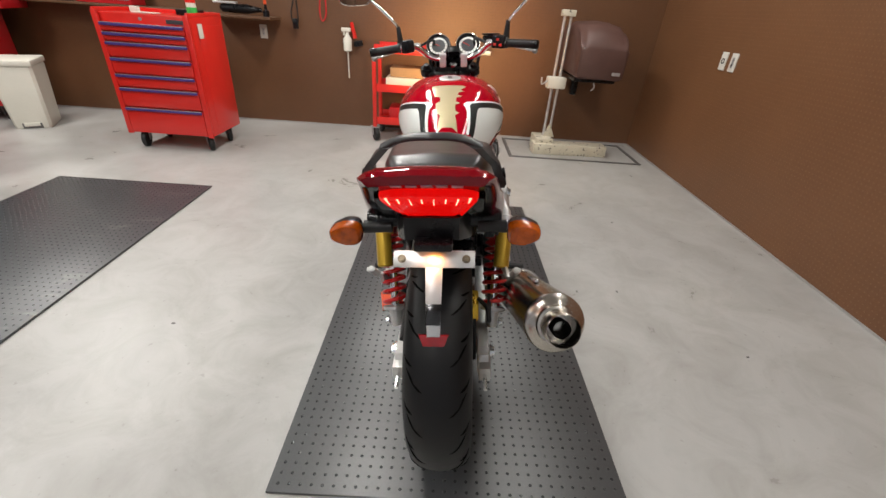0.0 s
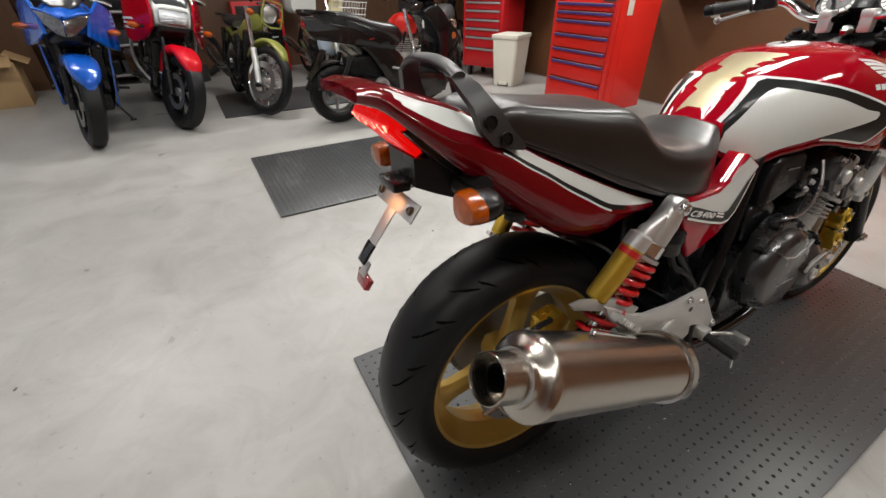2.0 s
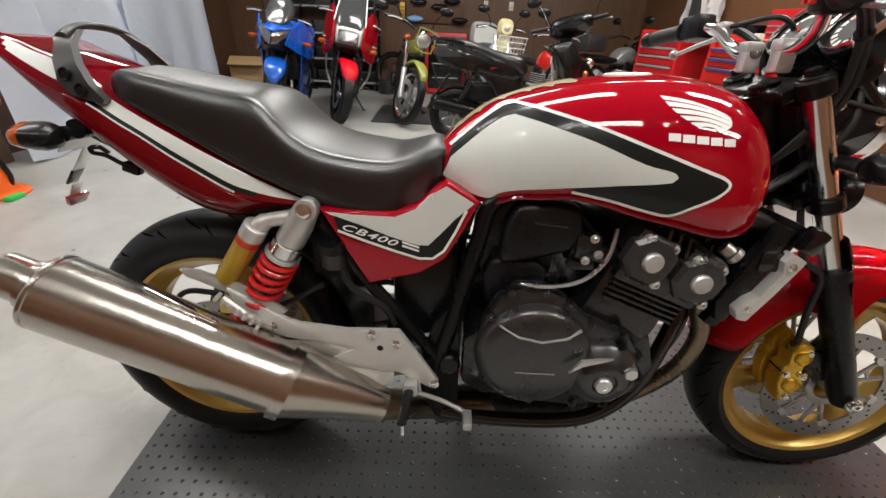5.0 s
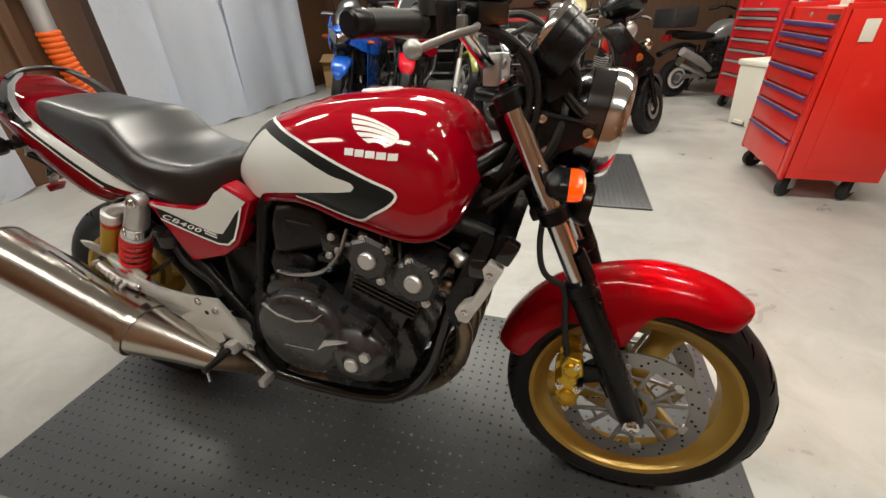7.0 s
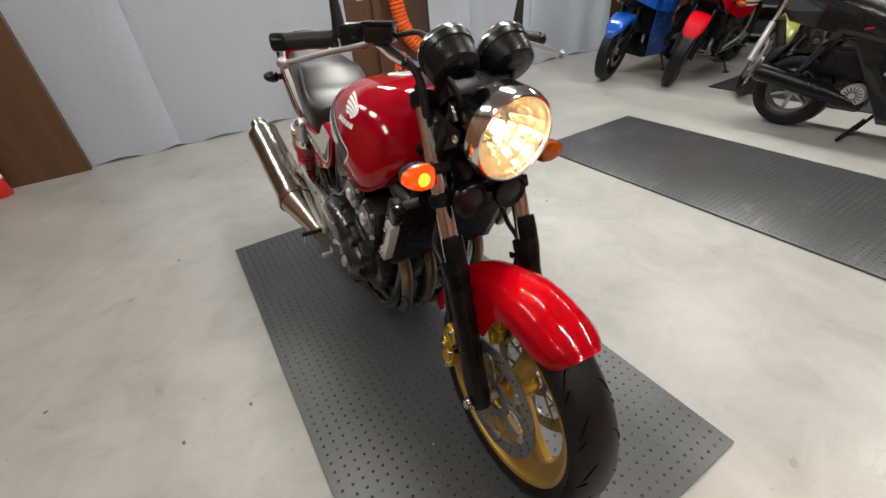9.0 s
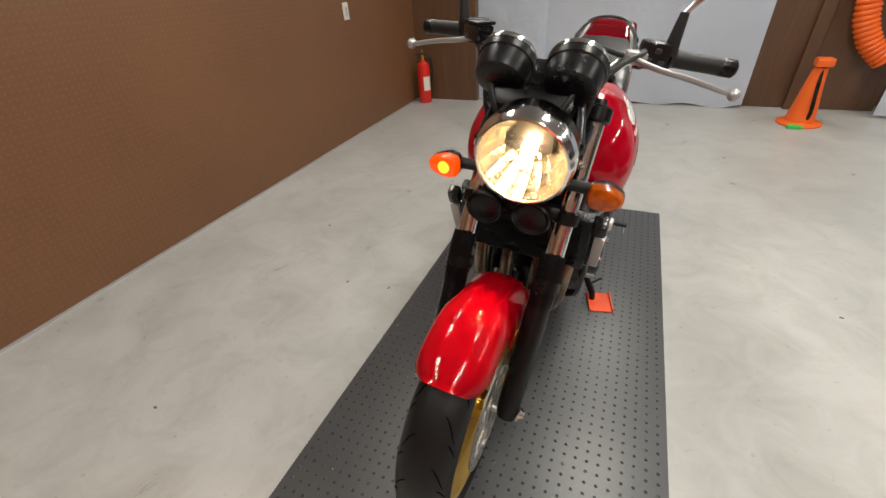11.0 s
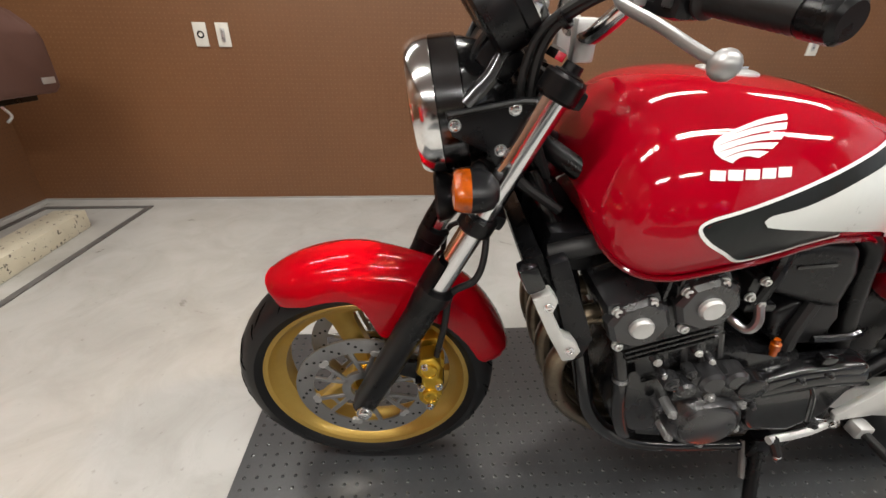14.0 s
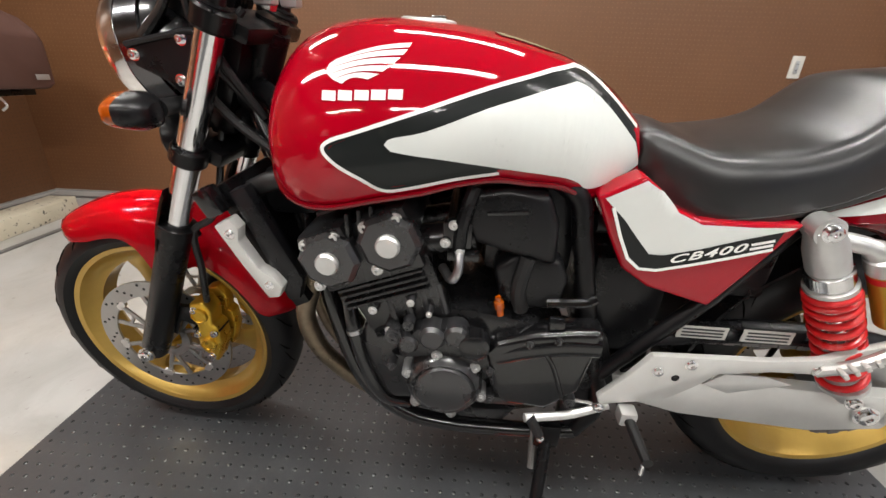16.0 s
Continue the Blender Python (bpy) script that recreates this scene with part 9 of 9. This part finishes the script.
fm = thing("parked_motorcycle", pose(-5.15, 2.50, 0.0, 0, -3, 30), "dark small motorcycle with white cast wheels and grey top case", "motorcycle")
hy, hz = common(fm, 0.98, 0.215, 0.10, "alu", False, 0.92, 0.30, 0.38, rim_mat="print")
for y in (0.0, 0.98):
    for s in (-1, 1):
        part("wheel_dish", lathe(B(), [(0.030, 0.04), (0.034, 0.09), (0.030, 0.125), (0.022, 0.125), (0.022, 0.04)], (0, y, 0.215), (s, 0, 0), 28, True), "print", fm, "white cast wheel dish")
blob(fm, "fuel_tank", [(0.36, 0.60, 0.68, 0.08), (0.50, 0.58, 0.80, 0.12), (0.66, 0.58, 0.82, 0.13), (0.80, 0.62, 0.76, 0.08)], "rim", "silver grey tank")
blob(fm, "seat", [(-0.16, 0.66, 0.74, 0.10), (0.1, 0.62, 0.72, 0.12), (0.38, 0.62, 0.69, 0.09)], "seat")
blob(fm, "rear_fender", [(-0.28, 0.46, 0.52, 0.05), (-0.12, 0.53, 0.58, 0.07), (0.08, 0.54, 0.60, 0.07), (0.24, 0.48, 0.54, 0.06)], "gloss", "glossy black rear fender")
blob(fm, "front_fender", [(0.76, 0.38, 0.46, 0.05), (0.86, 0.50, 0.57, 0.07), (1.0, 0.55, 0.60, 0.07), (1.15, 0.48, 0.54, 0.06)], "gloss")
head_unit(fm, 0.84, 0.82, 0, 0, round_=True, r=0.07)
part("heat_shield", tube(B(), [(0.20, 0.30, 0.30), (0.22, 0.10, 0.40), (0.22, -0.16, 0.52)], [0.03, 0.05, 0.045], 16), "alu", fm, "bright slotted silencer shield")
part("rack_case", rbox(B(), (0, -0.14, 0.86), (0.34, 0.32, 0.20), 0.03), "grab", fm, "grey top case")
part("tail_lamp", rbox(B(), (0, -0.22, 0.66), (0.12, 0.06, 0.07), 0.012), "redlens", fm, "red tail lamp")

# black scooter
sc = thing("parked_scooter", pose(-3.27, 0.63, 0.0, 0, -1, 1.0), "glossy black scooter on its stand", "scooter")
plain_wheel("rear_wheel", sc, 0, 0.245, 0.12, False, "rim", False)
plain_wheel("front_wheel", sc, 1.39, 0.235, 0.115, False, "black")


def body_from(name, outline, at, material, label=""):
    """A solid body from a (y, z) outline, as wide at each point as at(y, z)."""
    bm = prism(B(), outline, -1.0, 1.0, 0.0)
    bmesh.ops.triangulate(bm, faces=bm.faces[:])
    bmesh.ops.subdivide_edges(bm, edges=[e for e in bm.edges if e.calc_length() > 0.06 and e.verts[0].co.x == e.verts[1].co.x], cuts=2)
    bmesh.ops.triangulate(bm, faces=bm.faces[:])
    for v in bm.verts:
        v.co.x = math.copysign(at(v.co.y, v.co.z), v.co.x)
    bevel(bm, [e for e in bm.edges if e.calc_face_angle(0) > 0.9], 0.012, 2)
    return part(name, bm, material, sc, label, 40)


def tail_width(y, z):
    return 0.165 - 0.30 * max(0, 0.06 - y) - 0.18 * max(0, z - 0.72)


def nose_width(y, z):
    return 0.185 - 0.52 * max(0, y - 1.0) ** 1.0 * (0.55 + 0.45 * min(1, max(0, (y - 1.0) / 0.25))) - 0.15 * max(0, z - 0.72)


body_from("rear_body", [(-0.205, 0.845), (0.08, 0.845), (0.28, 0.79), (0.46, 0.70), (0.56, 0.62), (0.50, 0.575), (0.355, 0.599), (0.252, 0.622), (0.078, 0.648), (-0.143, 0.687), (-0.193, 0.742)], tail_width, "gloss", "glossy black rear bodywork")
body_from("rear_strut", [(0.18, 0.625), (0.36, 0.612), (0.50, 0.60), (0.570, 0.540), (0.625, 0.40), (0.72, 0.366), (0.72, 0.155), (0.545, 0.152), (0.495, 0.237), (0.431, 0.335), (0.369, 0.43), (0.309, 0.523), (0.252, 0.585)], lambda y, z: 0.158 + 0.012 * min(1, max(0, (0.6 - z) / 0.3)), "gloss")
flank(sc, "tail_lens", [(-0.200, 0.826), (-0.114, 0.818), (0.047, 0.756), (-0.121, 0.747), (-0.190, 0.755)], lambda y, z: tail_width(y, z) + 0.003, "smoke", "smoked tail lens", 0.02)
flank(sc, "side_blade", [(-0.10, 0.843), (0.06, 0.838), (0.26, 0.762), (0.40, 0.68), (0.36, 0.668), (0.20, 0.742), (0.05, 0.795), (-0.08, 0.822)], lambda y, z: tail_width(y, z) + 0.007, "plastic", "", 0.014)
part("inner_fender", skin(B(), [[(x, r * math.sin(a), 0.245 + r * math.cos(a)) for x, r in ((-0.075, 0.262), (0.075, 0.262), (0.075, 0.268), (-0.075, 0.268))] for a in (radians(q) for q in range(-60, 80, 10))]), "plastic", sc)
part("battery_case", rbox(B(), (0, 0.28, 0.46), (0.2, 0.34, 0.16), 0.03), "plastic", sc)
blob(sc, "seat", [(-0.09, 0.845, 0.870, 0.08), (-0.04, 0.83, 0.882, 0.115), (0.11, 0.80, 0.876, 0.145), (0.25, 0.765, 0.842, 0.155), (0.33, 0.73, 0.815, 0.157), (0.42, 0.68, 0.797, 0.155), (0.52, 0.63, 0.783, 0.145), (0.59, 0.605, 0.752, 0.125), (0.635, 0.63, 0.69, 0.08)], "seat", "black two-step seat", 0.6, 0.5)
for s in (-1, 1):
    part("grab_handle", tube(B(), spline([(0.12 * s, 0.10, 0.845), (0.125 * s, -0.06, 0.875), (0.10 * s, -0.19, 0.884), (0.0, -0.225, 0.886)], 5), 0.013, 10), "gloss", sc)
    part("rear_shock", rod(B(), (0.13 * s, -0.02, 0.27), (0.14 * s, 0.12, 0.56), 0.024, 12), "gloss", sc)
    part("side_flash", rbox(B(), (0.166 * s, 0.316, 0.677), (0.006, 0.065, 0.012), 0.002, pose(0, 0, 0, 14, 0, 0)), "redlens", sc)
    part("foot_peg", tube(B(), [(0.178 * s, 0.475, 0.442), (0.186 * s, 0.54, 0.428), (0.188 * s, 0.60, 0.410)], 0.012, 10, flat=0.6), "alu", sc)
    part("front_signal", ball(B(), (0.124 * s, 1.135, 0.654), (0.022, 0.034, 0.032), 14), "amber", sc, "round amber front lamp")
    part("mirror_stalk", tube(B(), spline([(0.20 * s, 0.92, 1.05), (0.24 * s, 0.92, 1.16), (0.28 * s, 0.90, 1.24)], 4), 0.006, 8), "black", sc)
    part("mirror", ball(B(), (0.31 * s, 0.89, 1.26), (0.07, 0.02, 0.045), 14), "plastic", sc)
    part("grip", rod(B(), (0.20 * s, 0.90, 1.03), (0.33 * s, 0.84, 1.02), 0.018, 12), "rubber", sc)
    part("lever", tube(B(), spline([(0.20 * s, 0.94, 1.03), (0.28 * s, 0.93, 1.025), (0.34 * s, 0.90, 1.01)], 4), 0.006, 8), "alu", sc)
    part("fork_leg", rod(B(), (0.08 * s, 1.38, 0.235), (0.075 * s, 1.25, 0.56), 0.021, 12), "black", sc)
part("floor_board", rbox(B(), (0, 0.84, 0.365), (0.30, 0.46, 0.02), 0.008), "plastic", sc)
body_from("under_body", [(0.60, 0.152), (0.857, 0.151), (0.964, 0.165), (1.031, 0.195), (1.062, 0.25), (1.07, 0.338), (1.04, 0.345), (0.877, 0.358), (0.716, 0.368), (0.62, 0.375)], lambda y, z: 0.172 - 0.10 * max(0, 0.26 - z) - 0.4 * max(0, y - 1.0), "gloss", "glossy black floor skirt")
body_from("leg_shield", [(0.80, 0.865), (0.88, 0.895), (0.952, 0.912), (1.01, 0.862), (1.084, 0.778), (1.19, 0.705), (1.282, 0.632), (1.290, 0.58), (1.215, 0.52), (1.144, 0.468), (1.098, 0.40), (1.063, 0.345), (0.99, 0.345), (0.925, 0.372), (0.945, 0.50), (0.95, 0.614), (0.925, 0.70), (0.875, 0.785), (0.82, 0.83)], nose_width, "gloss", "glossy black front shield")
flank(sc, "shield_edge", [(0.945, 0.375), (1.02, 0.41), (1.09, 0.475), (1.162, 0.535), (1.235, 0.60), (1.225, 0.62), (1.15, 0.56), (1.07, 0.505), (0.985, 0.43), (0.95, 0.41)], lambda y, z: nose_width(y, z) + 0.010, "plastic", "", 0.018)
flank(sc, "inner_pocket", [(0.915, 0.79), (0.945, 0.70), (1.03, 0.70), (1.075, 0.745), (1.03, 0.80), (0.95, 0.845)], lambda y, z: nose_width(y, z) + 0.004, "black", "", 0.01)
blob(sc, "front_fender", [(1.17, 0.34, 0.42, 0.05), (1.26, 0.44, 0.51, 0.07), (1.40, 0.49, 0.55, 0.07), (1.54, 0.42, 0.49, 0.06), (1.60, 0.36, 0.41, 0.03)], "gloss")
blob(sc, "bar_cowl", [(0.83, 0.99, 1.06, 0.14), (0.91, 0.94, 1.10, 0.19), (0.99, 0.93, 1.09, 0.15), (1.05, 0.98, 1.04, 0.07)], "gloss")
part("steering_post", rod(B(), (0, 0.97, 0.86), (0, 0.93, 1.0), 0.055, 16), "plastic", sc)
part("headlamp", ball(B(), (0, 1.19, 0.74), (0.07, 0.05, 0.05), 20), "reflector", sc)
part("muffler", tube(B(), [(0.15, 0.42, 0.24), (0.16, 0.30, 0.275), (0.165, 0.20, 0.30), (0.17, -0.19, 0.378), (0.17, -0.205, 0.380)], [0.025, 0.04, 0.058, 0.062, 0.05], 18), "black", sc, "black muffler with silver vented disc")
part("drive_case", rbox(B(), (-0.14, 0.18, 0.27), (0.08, 0.48, 0.15), 0.04, seg=3), "engine", sc)
part("engine_case", rbox(B(), (0.07, 0.34, 0.28), (0.14, 0.20, 0.18), 0.04, seg=3), "engine", sc)
fan = part("fan_cover", lathe(B(), [(0.10, 0.068), (0.165, 0.068), (0.178, 0.060), (0.178, 0.001)], (0, 0.373, 0.297), (1, 0, 0), 32), "alu", sc, "round silver vented fan cover")
for i in range(16):
    a = 2 * math.pi * i / 16
    part("vent", rbox(B(), (0.1785, 0.373 + 0.036 * math.sin(a), 0.297 + 0.036 * math.cos(a)), (0.003, 0.006, 0.035), 0.001, Matrix.Rotation(-a, 4, "X")), "black", fan)
part("tail_lamp", ball(B(), (0, -0.19, 0.79), (0.06, 0.03, 0.035), 18), "redlens", sc)
part("plate_carrier", rbox(B(), (0, -0.20, 0.60), (0.15, 0.01, 0.18), 0.005, pose(0, 0, 0, 18, 0, 0)), "plastic", sc)
part("rear_fender", rbox(B(), (0, -0.16, 0.45), (0.12, 0.02, 0.36), 0.01, pose(0, 0, 0, -32, 0, 0)), "plastic", sc)
part("centre_stand", tube(B(), [(-0.12, 0.48, 0.16), (-0.15, 0.40, 0.012), (0.15, 0.40, 0.012), (0.12, 0.48, 0.16)], 0.011, 8), "black", sc)
steer(sc, 1.06, 0.85, 0.28, 57, ("bar_cowl", "mirror_stalk", "mirror"))
part("key_tag", rbox(B(), (0.14, 0.815, 0.76), (0.025, 0.004, 0.06), 0.001), "ivory", sc)

# ==== west wall: shelves, hanging gear ====
rack = thing("storage_rack", pose(-6.42, -1.15, 0), "grey steel storage rack with dark bins", "rack")
for x in (-0.2, 0.2):
    for y in (-0.62, 0.62):
        part("upright", rbox(B(), (x, y, 0.66), (0.04, 0.04, 1.3), 0.003), "black", rack)
for z in (0.12, 0.45, 0.80, 1.15):
    part("shelf", rbox(B(), (0, 0, z), (0.44, 1.3, 0.025), 0.003), "rim", rack)
for z in (0.135, 0.465, 0.815, 1.165):
    for k in range(4):
        bb = thing("storage_bin", pose(-6.40, -1.62 + k * 0.31, z), "dark grey storage bin on the rack", "bin", "bins on the rack")
        part("tub", rbox(B(), (0, 0, 0.075), (0.34, 0.28, 0.15), 0.02), "plastic" if (k + int(z * 10)) % 3 else "grab", bb)
        part("lip", rbox(B(), (0.165, 0, 0.14), (0.02, 0.28, 0.02), 0.004), "grab", bb)
bt = thing("blue_tray", pose(-6.42, -0.95, 1.325), "blue plastic tray on top of the rack", "tray")
part("tray", rbox(B(), (0, 0, 0.03), (0.3, 0.7, 0.06), 0.012), "skyblue", bt)
ty = thing("loose_tyre", pose(-6.32, -0.28, 0.0, 0, -14, 0), "bare black tyre leaning on the wall", "tyre")
part("carcass", lathe(B(), [(-0.04, 0.22), (-0.06, 0.26), (-0.04, 0.29), (0, 0.30), (0.04, 0.29), (0.06, 0.26), (0.04, 0.22)], (0, 0, 0.30), (1, 0, 0), 40, True), "tyre", ty)
dr = thing("oil_can", pose(-6.05, -0.35, 0.0), "dark grey round can on the floor", "can")
part("body", lathe(B(), [(0, 0.10), (0.006, 0.12), (0.18, 0.12), (0.2, 0.10), (0.21, 0.03)], (0, 0, 0), (0, 0, 1), 24), "grab", dr)
cab = thing("steel_cabinet", pose(-6.42, 0.55, 0.0), "black-fronted red steel cabinet against the wall", "cabinet")
part("body", rbox(B(), (0, 0, 0.45), (0.42, 0.62, 0.86), 0.01), "toolred2", cab)
part("front", rbox(B(), (0.213, 0, 0.46), (0.012, 0.54, 0.74), 0.004), "gloss", cab)
for z in (0.25, 0.45, 0.65):
    part("pull", rbox(B(), (0.224, 0, z), (0.012, 0.40, 0.016), 0.004), "greytrim", cab)
board = thing("hook_board", pose(-6.66, 0.35, 1.25), "brown hook board with hanging gear", "board")
part("panel", rbox(B(), (0, 0, 0), (0.03, 0.9, 0.5), 0.004), "wood", board)
for k, (y, z, m_) in enumerate(((0.10, 1.28, "gloss"), (0.42, 1.22, "gloss"), (0.62, 1.30, "plastic"), (0.05, 1.05, "skyblue"), (0.75, 1.05, "plastic"))):
    hg = thing("hanging_part", pose(-6.58, y, z, 0, 0, 0), "dark spare part hanging from the hook board", "part", "hanging spare parts")
    part("body", ball(B(), (0, 0, 0), (0.05, 0.13, 0.045), 14), m_, hg)
    part("hook", rod(B(), (0, 0, 0.03), (-0.09, 0, 0.07), 0.005, 6), "greytrim", hg)
tg = thing("yellow_tag", pose(-6.60, -0.15, 1.15), "yellow printed tag hanging on the wall", "tag")
part("card", rbox(B(), (0, 0, 0), (0.004, 0.07, 0.22), 0.001), "can", tg)
for z in (0.05, 0.0, -0.05):
    part("text_bar", rbox(B(), (0.003, 0, z), (0.001, 0.05, 0.012), 0), "dialdark", tg)
outlet(pose(ROOM_X0, 1.15, 1.28, 0, 0, 90), False)
outlet(pose(ROOM_X0, 1.55, 1.28, 0, 0, 90), False)

# clear film hung behind the far tool chest
rows = []
rnd = random.Random(5)
for j in range(15):
    rows.append([(-5.15 + 0.028 * i + rnd.uniform(-0.008, 0.008), 3.52 + 0.05 * math.sin(i * 0.9 + j * 0.5) + rnd.uniform(-0.03, 0.03), 0.02 + j * 0.115) for i in range(26)])
bm = skin(B(), rows, cap=False, closed=False)
bmesh.ops.solidify(bm, geom=bm.faces[:], thickness=0.001)
tagged(part("plastic_film", bm, "film", angle=20), "crumpled clear plastic film hanging by the tool chest", "film")
slab("wall_panel", ROOM_X0, ROOM_X0 + 0.30, -2.75, -1.95, 0.0, ROOM_H, "wood", "brown wooden panel in the corner behind the sheets", "wall")
